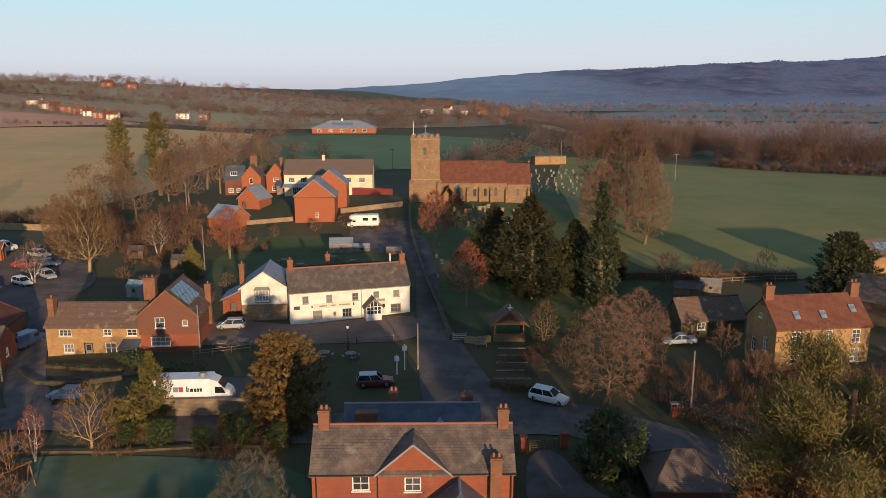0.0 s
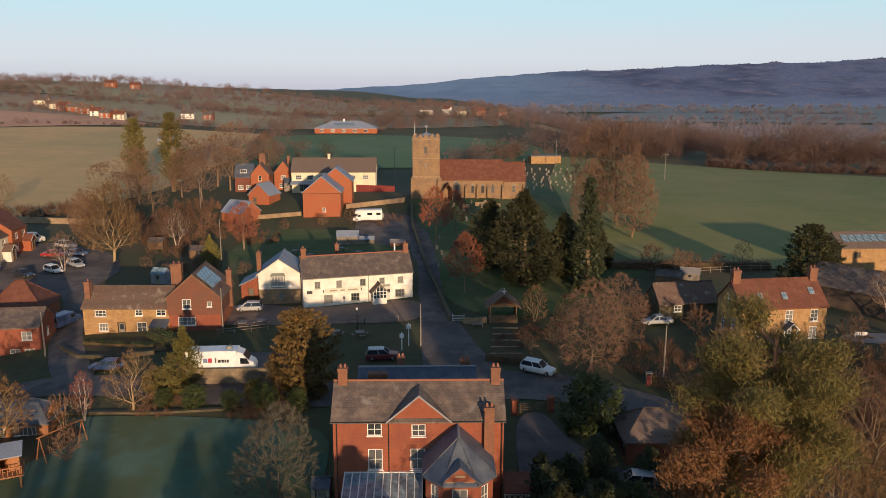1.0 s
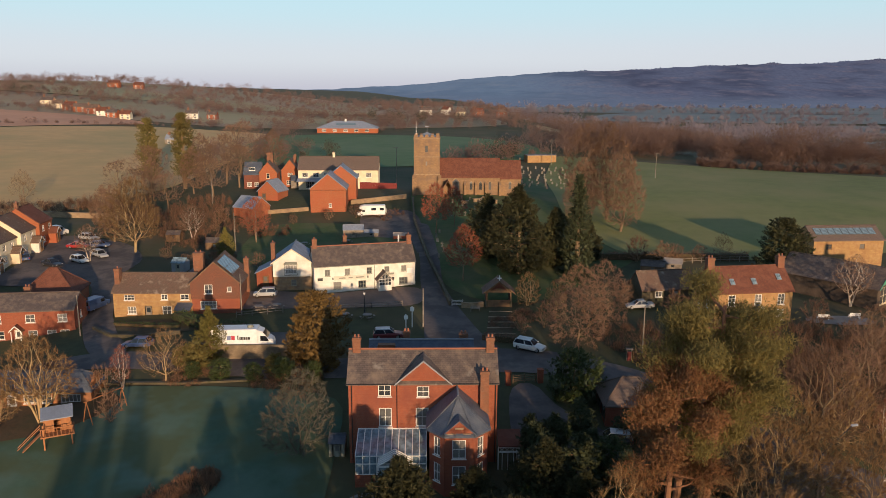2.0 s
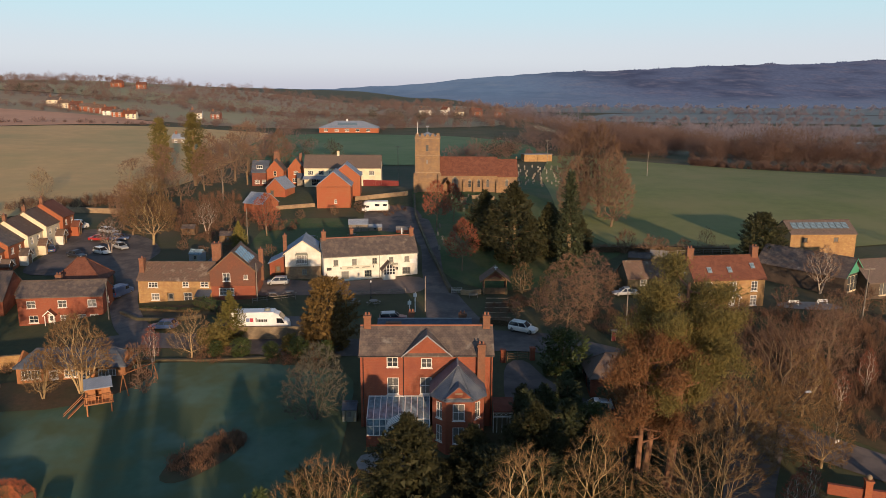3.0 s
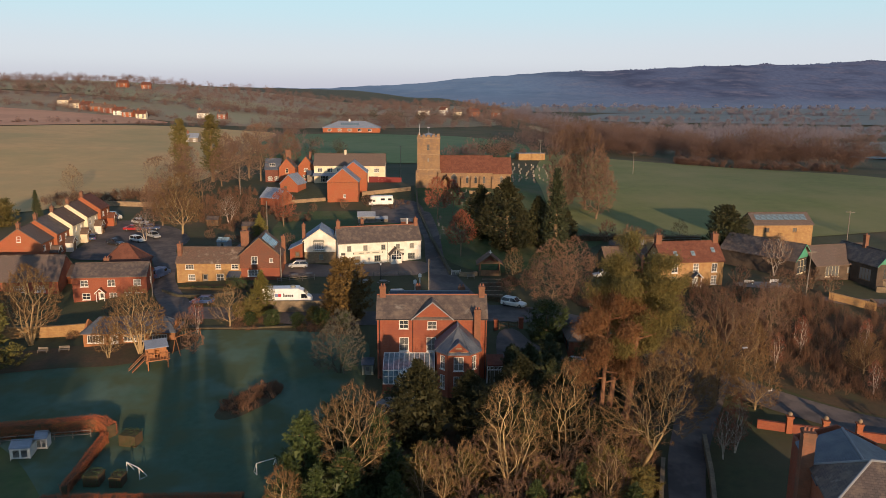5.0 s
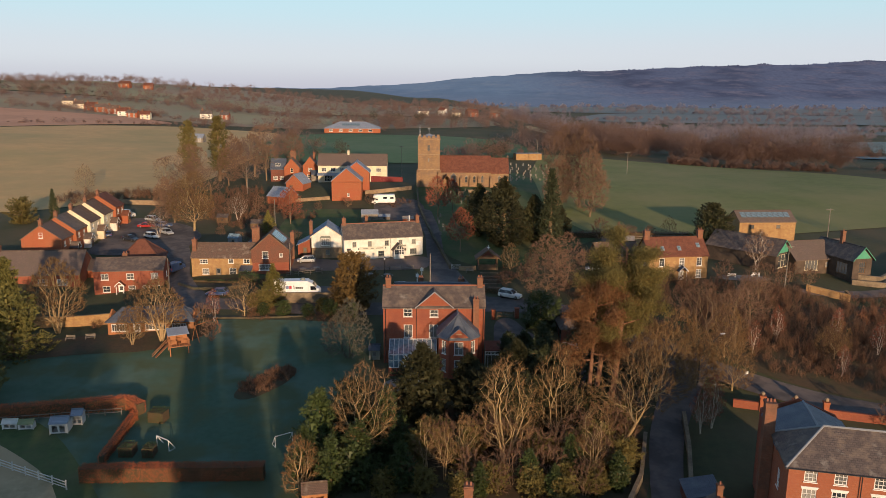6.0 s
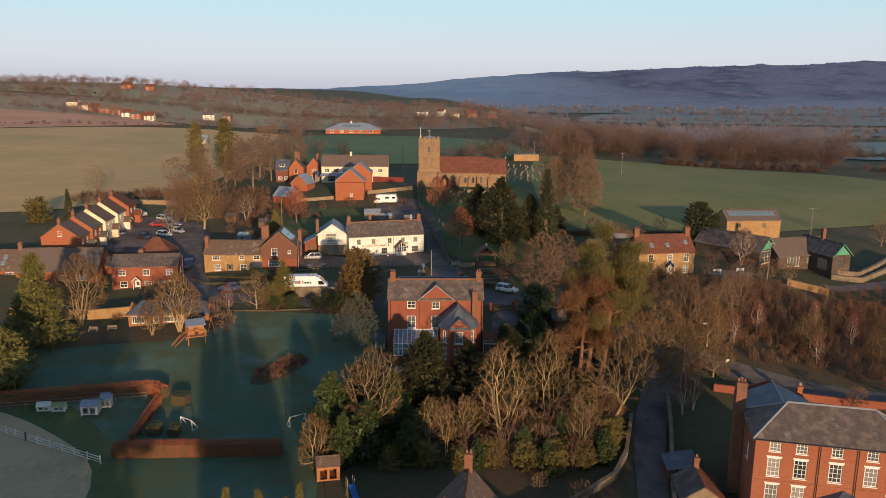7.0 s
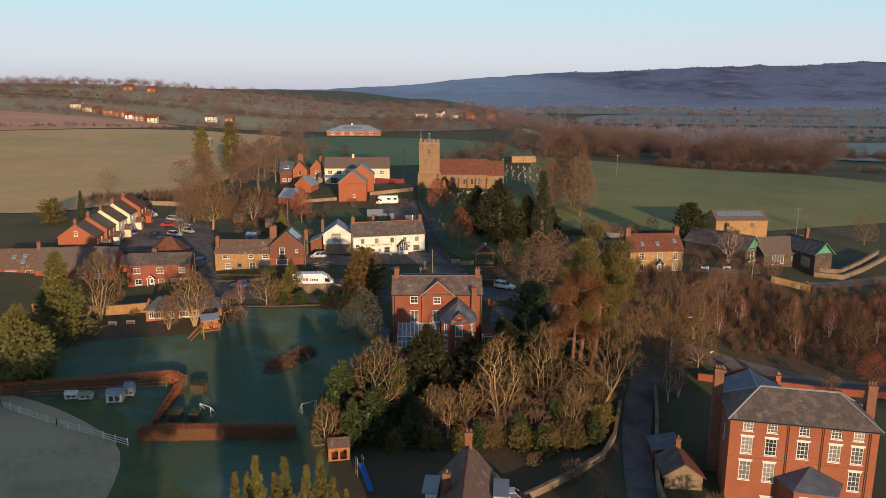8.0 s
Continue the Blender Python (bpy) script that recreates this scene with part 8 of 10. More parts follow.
woods("far_woods", [(-90, 250, -60, 300, 14, 36, 11), (-150, 416, -20, 428, 5, 50, 8), (-92, 262, -84, 390, 5, 34, 9), (5, 262, 52, 300, 9, 40, 11), (-110, 446, 60, 462, 14, 110, 12), (-300, 520, -140, 440, 4, 70, 6), (-60, 440, 60, 520, 20, 60, 11),
      (-460, 600, -60, 560, 10, 190, 11), (-420, 650, -180, 630, 25, 130, 14), (-640, 760, -300, 730, 30, 230, 15), (-260, 720, 40, 690, 12, 120, 12), (-40, 540, 160, 560, 14, 90, 12), (-60, 760, 220, 740, 25, 130, 14), (-320, 880, 140, 900, 16, 120, 13), (-640, 870, -300, 880, 22, 220, 17), (-330, 520, -190, 460, 12, 60, 9), (-170, 560, 20, 540, 12, 70, 11), (-300, 800, -20, 800, 30, 170, 15), (-720, 700, -420, 680, 20, 90, 12), (-960, 860, -620, 880, 40, 120, 16), (45, 330, 95, 420, 20, 50, 12), (-240, 880, -60, 880, 30, 14, 22), (-700, 600, -420, 620, 10, 70, 9), (-330, 960, 200, 985, 22, 110, 17), (-260, 1080, 160, 1200, 40, 110, 17), (-40, 830, 220, 900, 30, 110, 13), (40, 660, 150, 700, 20, 60, 12), (-300, 392, -150, 416, 2, 60, 4), (-420, 376, -300, 356, 2, 50, 4), (-200, 545, 60, 575, 8, 90, 9)], WOODS, "brown leafless woods and hedgerow trees on the hill", 61, 165, 0.11)
woods("valley_woods", [(106, 290, 172, 262, 2, 110, 4), (116, 303, 160, 294, 9, 60, 18), (164, 290, 186, 280, 6, 24, 17), (52, 316, 104, 326, 9, 60, 15), (60, 350, 130, 372, 12, 85, 17), (190, 268, 262, 236, 3, 60, 5), (222, 300, 262, 288, 8, 24, 15), (140, 350, 200, 344, 8, 24, 13), (170, 440, 420, 410, 8, 60, 10), (200, 380, 330, 360, 4, 60, 6), (90, 460, 200, 520, 22, 110, 17), (330, 480, 560, 440, 5, 60, 8)], WOODS, "reddish-brown leafless trees and hedges behind the pasture", 62, 480, 0.085)
woods("misty_woods", [(150, 570, 330, 590, 40, 90, 25), (200, 700, 430, 740, 40, 80, 34), (60, 600, 320, 560, 20, 110, 20), (120, 760, 480, 720, 24, 80, 20), (520, 700, 820, 640, 8, 80, 12), (200, 860, 460, 800, 20, 90, 16), (220, 1120, 1100, 980, 10, 110, 18), (260, 960, 640, 900, 20, 90, 15), (200, 1800, 1700, 1550, 20, 120, 26), (500, 1400, 1300, 1300, 12, 80, 20), (160, 1300, 700, 1240, 16, 120, 16), (300, 2150, 2100, 1900, 20, 130, 28), (100, 2400, 1500, 2400, 20, 120, 30), (600, 1700, 900, 1640, 40, 80, 20)], WOODS_HAZED, "hedgerow trees across the valley, greyed by painted haze", 65, 260, 0.2)
# a belt of trees added out of view, to throw shade over the scrub
woods("lower_woods", [(76, 10, 190, 24, 7, 70, 19)], WOODS, "unseen leafless trees added to shade the scrub", 64, 500, 0.06)
woods("dark_woods", [(-60, 500, 10, 500, 20, 24, 12), (20, 276, 30, 284, 5, 10, 10), (170, 420, 300, 430, 20, 40, 12), (-520, 640, -300, 640, 30, 40, 12), (300, 900, 700, 860, 50, 60, 14), (-46, 276, -44, 288, 3, 4, 9), (-55, 276, -54, 278, 1, 2, 10)], WOODS_DARK, "dark evergreens among the far hedges", 63, 240, 0.11)


# ---- the far ridge ----
def ridge():
    """The long wooded ridge across the valley: a glowing backdrop some three kilometres off, with haze in its colour.
    """
    m = bpy.data.materials.new("wooded ridge with painted haze")
    t, b = nodes_of(m)
    vec = t.nodes.new("ShaderNodeTexCoord").outputs["Object"]
    east = t.nodes.new("ShaderNodeSeparateXYZ")
    t.links.new(vec, east.inputs[0])
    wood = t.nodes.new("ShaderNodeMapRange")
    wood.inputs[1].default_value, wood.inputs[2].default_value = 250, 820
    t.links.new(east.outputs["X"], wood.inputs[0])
    rise = t.nodes.new("ShaderNodeMapRange")   # painted haze thins out up the slope
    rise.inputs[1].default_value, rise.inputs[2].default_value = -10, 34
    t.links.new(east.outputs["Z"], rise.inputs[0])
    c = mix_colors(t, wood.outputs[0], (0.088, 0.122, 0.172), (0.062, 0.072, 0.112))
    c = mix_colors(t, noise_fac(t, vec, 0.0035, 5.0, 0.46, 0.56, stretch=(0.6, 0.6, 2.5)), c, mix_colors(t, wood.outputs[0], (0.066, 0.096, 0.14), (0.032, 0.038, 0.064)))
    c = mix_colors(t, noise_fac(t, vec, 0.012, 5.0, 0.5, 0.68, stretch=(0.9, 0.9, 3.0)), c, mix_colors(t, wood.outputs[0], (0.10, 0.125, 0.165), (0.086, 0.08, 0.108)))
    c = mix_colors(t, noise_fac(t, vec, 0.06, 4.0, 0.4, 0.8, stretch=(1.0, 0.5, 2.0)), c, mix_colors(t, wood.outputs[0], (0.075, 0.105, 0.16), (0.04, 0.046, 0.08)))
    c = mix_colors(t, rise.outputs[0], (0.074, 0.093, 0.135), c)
    # blue haze is put into the emission colour; the base stays near black
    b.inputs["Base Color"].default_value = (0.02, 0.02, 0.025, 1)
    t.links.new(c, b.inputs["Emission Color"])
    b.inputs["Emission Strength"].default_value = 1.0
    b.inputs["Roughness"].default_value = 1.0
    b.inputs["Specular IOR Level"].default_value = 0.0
    vs, fs = [], []
    nu, nv = 900, 14
    for j in range(nv + 1):
        for i in range(nu + 1):
            az = -0.35 + 1.25 * i / nu
            f = j / nv
            d = 2500 + 1000 * f
            top = np.interp(az, (-0.35, -0.14, 0.0, 0.12, 0.24, 0.46, 0.58, 0.9), (35, 59, 93, 132, 162, 187, 208, 215)) + 3 * math.sin(az * 19) + 2 * math.sin(az * 47)
            z = -10 + (top + 10) * (f ** 1.25) * (0.93 + 0.07 * noise.noise(Vector((az * 6, f * 3, 0))))
            if j == nv:
                z += 3 * noise.noise(Vector((az * 60, 0, 4))) + max(0, 8 * noise.noise(Vector((az * 900, 0, 9))) + 11 * noise.noise(Vector((az * 45, 3, 9)))) * (0.15 + 1.0 * ss(0.12, 0.2, az))
            vs.append((d * az, d, z))
    for j in range(nv):
        for i in range(nu):
            n = j * (nu + 1) + i
            fs.append((n, n + 1, n + nu + 2, n + nu + 1))
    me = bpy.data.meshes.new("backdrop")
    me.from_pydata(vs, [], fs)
    tagged(mesh_part("backdrop", me, m), "long wooded ridge with blue haze in its glowing colour", "hill", kind="structure")


ridge()


# ---- vehicles ----
TYRE = plain("tyre rubber", (0.02, 0.02, 0.02), 0.9)
ALLOY = plain("wheel alloy", (0.35, 0.35, 0.36), 0.35, 0.8)
CAR_GLASS = glass_mat("car glass", (0.012, 0.014, 0.018), 0.04)
LAMP_RED = plain("red lamp lens", (0.35, 0.02, 0.02), 0.3)
LAMP_CLEAR = plain("clear lamp lens", (0.6, 0.6, 0.62), 0.2)
PLATE = plain("plate", (0.6, 0.55, 0.3), 0.5)


def car_paint(name, c):
    return plain(name, c, 0.28, 0.15, 0.6)


WHITE_CAR, SILVER_CAR, RED_CAR, DARK_CAR, BLUE_CAR, MAROON_CAR, BLACK_CAR = (car_paint(n + " car paint", c) for n, c in (
    ("white", (0.78, 0.77, 0.74)), ("silver", (0.48, 0.49, 0.5)), ("red", (0.42, 0.03, 0.03)), ("dark", (0.035, 0.04, 0.055)), ("blue", (0.06, 0.10, 0.22)), ("maroon", (0.16, 0.03, 0.035)), ("black", (0.02, 0.02, 0.022))))


def loft(bm, rings, mi=0):
    """Skins a chain of closed rings of equal count, with caps."""
    vs = [[bm.verts.new(p) for p in ring] for ring in rings]
    n = len(vs[0])
    for a, b in zip(vs, vs[1:]):
        for k in range(n):
            bm.faces.new((a[k], a[(k + 1) % n], b[(k + 1) % n], b[k])).material_index = mi
    bm.faces.new(vs[0][::-1]).material_index = mi
    bm.faces.new(vs[-1]).material_index = mi


def section(x, w, z0, z1, tuck=0.1, edge=0.12):
    """A rounded cross-section of a vehicle's body at x."""
    h = w / 2
    return [(x, -h + tuck, z0), (x, h - tuck, z0), (x, h, z0 + edge), (x, h, z1 - edge), (x, h - edge, z1), (x, -h + edge, z1), (x, -h, z1 - edge), (x, -h, z0 + edge)]


def wheel(parent, x, y, r, wide=0.22):
    bm = bmesh.new()
    s = 1 if y > 0 else -1
    tube(bm, (x, y - s * wide, r), (x, y, r), r, r, 16, cap=True)
    w = part("wheel", bm, TYRE, parent)
    bm = bmesh.new()
    tube(bm, (x, y - s * 0.02, r), (x, y + s * 0.012, r), r * 0.62, r * 0.58, 12, cap=True)
    part("rim", bm, ALLOY, w)


def car(name, x, y, turn, label, paint, length=4.3, width=1.8, high=1.5, style="hatch", category="car", z=None, roof=None):
    """A car, nose towards its own +x, standing on the land at its tilt."""
    c, s = math.cos(radians(turn)), math.sin(radians(turn))
    L, W, H = length, width, high
    zz = [ground_z(x + c * d, y + s * d) for d in (-L * 0.3, L * 0.3)]
    t = thing(name, x, y, (sum(zz) / 2 if z is None else z) + 0.1, turn, label, category)
    if z is None:
        t.matrix_basis = pose(x, y, sum(zz) / 2 + 0.14, 0, -math.degrees(math.atan2(zz[1] - zz[0], L * 0.6)), turn)
    f = L / 2
    belt = H * (0.60 if style != "suv" else 0.62)
    bm = bmesh.new()
    loft(bm, [section(-f, W * 0.86, 0.34, belt * 0.9), section(-f + 0.12, W * 0.95, 0.25, belt), section(-f * 0.5, W, 0.22, belt), section(f * 0.35, W, 0.22, belt * 0.98), section(f * 0.62, W * 0.98, 0.22, belt * 0.9), section(f - 0.12, W * 0.92, 0.25, belt * 0.78), section(f, W * 0.8, 0.34, belt * 0.66)])
    bmesh.ops.bevel(bm, geom=list(bm.edges), offset=0.03, segments=1, affect="EDGES")
    part("body", tidy(bm), paint, t)
    back, front = {"hatch": (-0.92, 0.45), "suv": (-0.96, 0.42), "saloon": (-0.62, 0.42), "mpv": (-0.95, 0.62)}[style]
    tail, nose = {"hatch": (-0.72, 0.12), "suv": (-0.84, 0.12), "saloon": (-0.30, 0.10), "mpv": (-0.82, 0.25)}[style]
    bm = bmesh.new()
    w1, w2 = W * 0.92, W * 0.74
    lo = [(f * back, -w1 / 2, belt - 0.03), (f * front, -w1 / 2, belt - 0.03), (f * front, w1 / 2, belt - 0.03), (f * back, w1 / 2, belt - 0.03)]
    hi = [(f * tail, -w2 / 2, H - 0.07), (f * nose, -w2 / 2, H - 0.07), (f * nose, w2 / 2, H - 0.07), (f * tail, w2 / 2, H - 0.07)]
    loft(bm, [lo, hi])
    part("glasshouse", tidy(bm), CAR_GLASS, t)
    bm = bmesh.new()
    loft(bm, [[(px * 1.0, py * 1.03, H - 0.09) for px, py, _ in hi], [(px * 0.96, py * 0.92, H) for px, py, _ in hi]])
    for side in (-1, 1):   # pillars
        for a, b in ((0, 0), (1, 1)):
            p, q = lo[a], hi[b]
            tube(bm, (p[0], side * w1 / 2, p[2]), (q[0], side * w2 / 2, q[2]), 0.045, 0.04, 4)
        tube(bm, (f * (back + front) * 0.35, side * w1 / 2, belt - 0.02), (f * (tail + nose) * 0.42, side * w2 / 2, H - 0.08), 0.04, 0.04, 4)
    part("roof", tidy(bm), roof or paint, t)
    r = 0.33 if style != "suv" else 0.38
    for wx in (-f * 0.62, f * 0.62):
        for wy in (-W / 2 + 0.02, W / 2 - 0.02):
            wheel(t, wx, wy, r)
    for side in (-1, 1):
        bm = bmesh.new()
        box(bm, f - 0.16, f - 0.02, side * W * 0.33 - 0.15, side * W * 0.33 + 0.15, belt * 0.56, belt * 0.72)
        part("headlight", bm, LAMP_CLEAR, t)
        bm = bmesh.new()
        box(bm, -f - 0.01, -f + 0.1, side * W * 0.37 - 0.1, side * W * 0.37 + 0.1, belt * 0.62, belt * 0.9)
        part("tail_light", bm, LAMP_RED, t)
        bm = bmesh.new()
        box(bm, f * 0.36, f * 0.42, side * (W / 2 + 0.06) - 0.07, side * (W / 2 + 0.06) + 0.07, belt, belt + 0.13)
        part("wing_mirror", bm, paint, t)
    bm = bmesh.new()
    box(bm, -f - 0.02, -f + 0.02, -0.26, 0.26, 0.52, 0.63)
    part("number_plate", bm, PLATE, t)
    return t


def van(name, x, y, turn, label, paint, length=5.0, width=2.0, high=2.1):
    z = ground_z(x, y) + 0.14
    t = thing(name, x, y, z, turn, label, "van")
    f = length / 2
    bm = bmesh.new()
    loft(bm, [section(-f, width * 0.95, 0.3, high, 0.05), section(-f + 0.1, width, 0.25, high + 0.03, 0.05), section(f * 0.35, width, 0.25, high, 0.05), section(f * 0.62, width * 0.98, 0.25, high * 0.66, 0.05), section(f - 0.08, width * 0.92, 0.3, high * 0.5, 0.05), section(f, width * 0.85, 0.35, high * 0.42, 0.05)])
    part("body", tidy(bm), paint, t)
    bm = bmesh.new()
    prism(bm, [(f * 0.40, -width * 0.4, high * 0.97), (f * 0.40, width * 0.4, high * 0.97), (f * 0.62, width * 0.44, high * 0.7), (f * 0.62, -width * 0.44, high * 0.7)], (0.03, 0, 0.03))
    part("windscreen", tidy(bm), CAR_GLASS, t)
    bm = bmesh.new()
    box(bm, -f - 0.015, -f + 0.02, -width * 0.38, width * 0.38, high * 0.55, high * 0.88)
    part("rear_window", bm, CAR_GLASS, t)
    for side in (-1, 1):
        bm = bmesh.new()
        box(bm, f * 0.05, f * 0.42, side * width / 2 - 0.012, side * width / 2 + 0.012, high * 0.58, high * 0.85)
        part("side_window", bm, CAR_GLASS, t)
        bm = bmesh.new()
        box(bm, -f - 0.02, -f + 0.05, side * width * 0.44 - 0.07, side * width * 0.44 + 0.07, high * 0.35, high * 0.55)
        part("tail_light", bm, LAMP_RED, t)
    for wx in (-f * 0.6, f * 0.62):
        for wy in (-width / 2 + 0.02, width / 2 - 0.02):
            wheel(t, wx, wy, 0.34)
    return t


def motorhome():
    x, y, turn = -17.8, 164.4, 186.0
    z = ground_z(x, y) + 0.14
    t = thing("motorhome", x, y, z, turn, "white motorhome parked in the inn's yard", "motorhome")
    bm = bmesh.new()
    loft(bm, [section(-3.5, 2.2, 0.55, 2.75, 0.05, 0.15), section(-3.4, 2.3, 0.45, 2.85, 0.05, 0.15), section(1.4, 2.3, 0.45, 2.85, 0.05, 0.15), section(1.5, 2.25, 1.75, 2.9, 0.05, 0.15), section(2.5, 2.15, 1.85, 2.75, 0.05, 0.2), section(2.9, 1.9, 1.95, 2.45, 0.05, 0.2)])
    part("body", tidy(bm), WHITE_CAR, t)
    bm = bmesh.new()
    loft(bm, [section(1.4, 2.0, 0.35, 1.75, 0.05), section(2.2, 1.98, 0.35, 1.72, 0.05), section(2.75, 1.95, 0.35, 1.15, 0.05), section(3.4, 1.8, 0.4, 0.95, 0.05)])
    part("cab", tidy(bm), WHITE_CAR, t)
    bm = bmesh.new()
    prism(bm, [(2.22, -0.85, 1.72), (2.22, 0.85, 1.72), (2.72, 0.9, 1.2), (2.72, -0.9, 1.2)], (0.03, 0, 0.03))
    part("windscreen", tidy(bm), CAR_GLASS, t)
    for xx, zz, w, h in ((-2.6, 1.6, 1.0, 0.6), (-0.6, 1.6, 1.2, 0.6), (1.9, 1.25, 0.7, 0.4)):
        for side in (-1, 1):
            bm = bmesh.new()
            yy = side * (1.16 if xx < 1 else 1.0)
            box(bm, xx - w / 2, xx + w / 2, yy - 0.012, yy + 0.012, zz, zz + h)
            part("window", bm, CAR_GLASS, t)
    bm = bmesh.new()
    box(bm, -1.9, -1.3, -1.175, -1.15, 0.55, 2.4)
    part("door", bm, WHITE_PAINT, t)
    for wx in (-2.0, 2.4):
        for wy in (-1.05, 1.05):
            wheel(t, wx, wy, 0.34)
    bm = bmesh.new()
    box(bm, -3.85, -3.55, -0.7, 0.7, 0.9, 1.9)
    part("bike_rack", bm, GREY_PAINT, t)


def lorry():
    z = -1.3
    t = thing("lorry", -28.6, 81.0, z, 4.0, "white removals lorry with a blue skirt, parked above the wall", "lorry")
    body = plain("white lorry panel", (0.78, 0.79, 0.80), 0.4)
    skirt = plain("blue lorry skirt", (0.03, 0.20, 0.36), 0.4)
    bm = bmesh.new()
    box(bm, -4.4, 2.3, -1.2, 1.2, 0.95, 3.25)
    bmesh.ops.bevel(bm, geom=list(bm.edges), offset=0.05, segments=2, affect="EDGES")
    b = part("box_body", tidy(bm), body, t)
    bm = bmesh.new()
    box(bm, -4.4, 2.3, -1.15, 1.15, 0.5, 0.94)
    part("skirt", bm, skirt, t)
    bm = bmesh.new()
    loft(bm, [section(2.32, 2.3, 0.5, 3.1, 0.05, 0.15), section(3.0, 2.25, 0.5, 2.85, 0.05, 0.2), section(3.7, 2.15, 0.5, 2.0, 0.05, 0.2), section(4.35, 2.0, 0.5, 1.6, 0.05, 0.2), section(4.55, 1.85, 0.55, 1.2, 0.05, 0.2)])
    part("cab", tidy(bm), body, t)
    bm = bmesh.new()
    prism(bm, [(3.08, -1.0, 2.72), (3.08, 1.0, 2.72), (3.72, 1.0, 2.02), (3.72, -1.0, 2.02)], (0.04, 0, 0.04))
    part("windscreen", tidy(bm), CAR_GLASS, t)
    for side in (-1, 1):
        bm = bmesh.new()
        prism(bm, [(2.7, side * 1.135, 1.5), (3.85, side * 1.1, 1.5), (3.5, side * 1.1, 2.2), (2.7, side * 1.13, 2.3)], (0, side * 0.02, 0))
        part("side_window", tidy(bm), CAR_GLASS, t)
    # the firm's mark as plain shapes
    for x0, x1, z0, z1, c in ((-1.9, -1.35, 1.75, 2.35, (0.16, 0.2, 0.35)), (-1.3, -0.8, 1.75, 2.35, (0.45, 0.03, 0.06)), (-0.45, -0.3, 1.75, 2.4, None), (-0.22, -0.14, 1.75, 2.2, None), (-0.05, 0.3, 1.75, 2.15, None), (0.38, 0.68, 1.75, 2.15, None), (0.75, 0.95, 1.75, 2.15, None), (1.02, 1.3, 1.75, 2.15, None)):
        bm = bmesh.new()
        box(bm, x0, x1, -1.212, -1.202, z0, z1)
        part("mark", bm, plain("mark colour", c, 0.5) if c else BLACK_PAINT, b)
    bm = bmesh.new()
    for k in range(5):
        box(bm, -3.6 + k * 1.1, -2.8 + k * 1.1, -1.16, -1.152, 0.66, 0.78)
    part("lettering", bm, body, b)
    for wx in (-2.4, 3.4):
        for wy in (-1.05, 1.05):
            wheel(t, wx, wy, 0.45, 0.3)
    bm = bmesh.new()
    tube(bm, (1.2, 0, 3.25), (1.2, 0, 3.6), 0.5, 0.35, 10, cap=True)
    part("roof_vent", bm, GREY_PAINT, t)


def vehicles():
    car("parked_suv", 12.3, 82.0, -28, "white sport utility car with a dark roofline on the street", WHITE_CAR, 4.5, 1.9, 1.66, "suv")
    car("parked_hatchback", -30.8, 104.9, 186, "silver hatchback on the inn's forecourt", SILVER_CAR, 4.0, 1.75, 1.52, "mpv")
    car("parked_suv", -8.3, 86.4, 6, "maroon car with roof bars by the garden bank", MAROON_CAR, 4.5, 1.85, 1.62, "suv", roof=SILVER_CAR)
    car("parked_hatchback", -72.6, 125.8, -30, "white hatchback in the car park", WHITE_CAR, 4.0, 1.75, 1.45)
    car("parked_hatchback", -70.2, 129.6, -38, "silver-white hatchback in the car park", SILVER_CAR, 4.2, 1.78, 1.45)
    car("parked_car", -77.4, 135.6, 5, "red car under the trees in the car park", RED_CAR, 4.4, 1.8, 1.45, "saloon")
    car("parked_car", -78.0, 142.0, -15, "silver car at the back of the car park", SILVER_CAR, 4.3, 1.8, 1.45)
    car("parked_car", -76.9, 123.4, -25, "dark car in the car park", DARK_CAR, 4.4, 1.8, 1.45, "saloon")
    car("parked_car", -73.2, 136.6, 12, "dark blue car in the car park", BLUE_CAR, 4.2, 1.8, 1.45)
    car("parked_car", -84.3, 127.5, 120, "blue car beside the terrace", BLUE_CAR, 4.2, 1.8, 1.45)
    car("parked_car", -44.6, 83.8, 176, "blue car on the cottage lane", BLUE_CAR, 4.3, 1.8, 1.45)
    car("parked_car", 32.0, 97.2, 178, "silver coupe in front of the outbuilding", SILVER_CAR, 4.5, 1.85, 1.38, "saloon")
    car("parked_suv", 18.8, 57.6, 172, "black car with a pale roof by the garage", BLACK_CAR, 4.6, 1.9, 1.75, "suv", roof=SILVER_CAR)
    car("parked_suv", 6.4, 7.6, 4, "black sport utility car by the tiled house", BLACK_CAR, 4.6, 1.9, 1.75, "suv", roof=SILVER_CAR)
    van("parked_van", -58.6, 101.4, 74, "dark blue van on the cottage lane", BLUE_CAR, 5.0, 1.95, 2.0)
    van("parked_van", -86.0, 143.6, 60, "white van at the end of the terrace", WHITE_CAR, 5.2, 2.0, 2.3)
    motorhome()
    lorry()


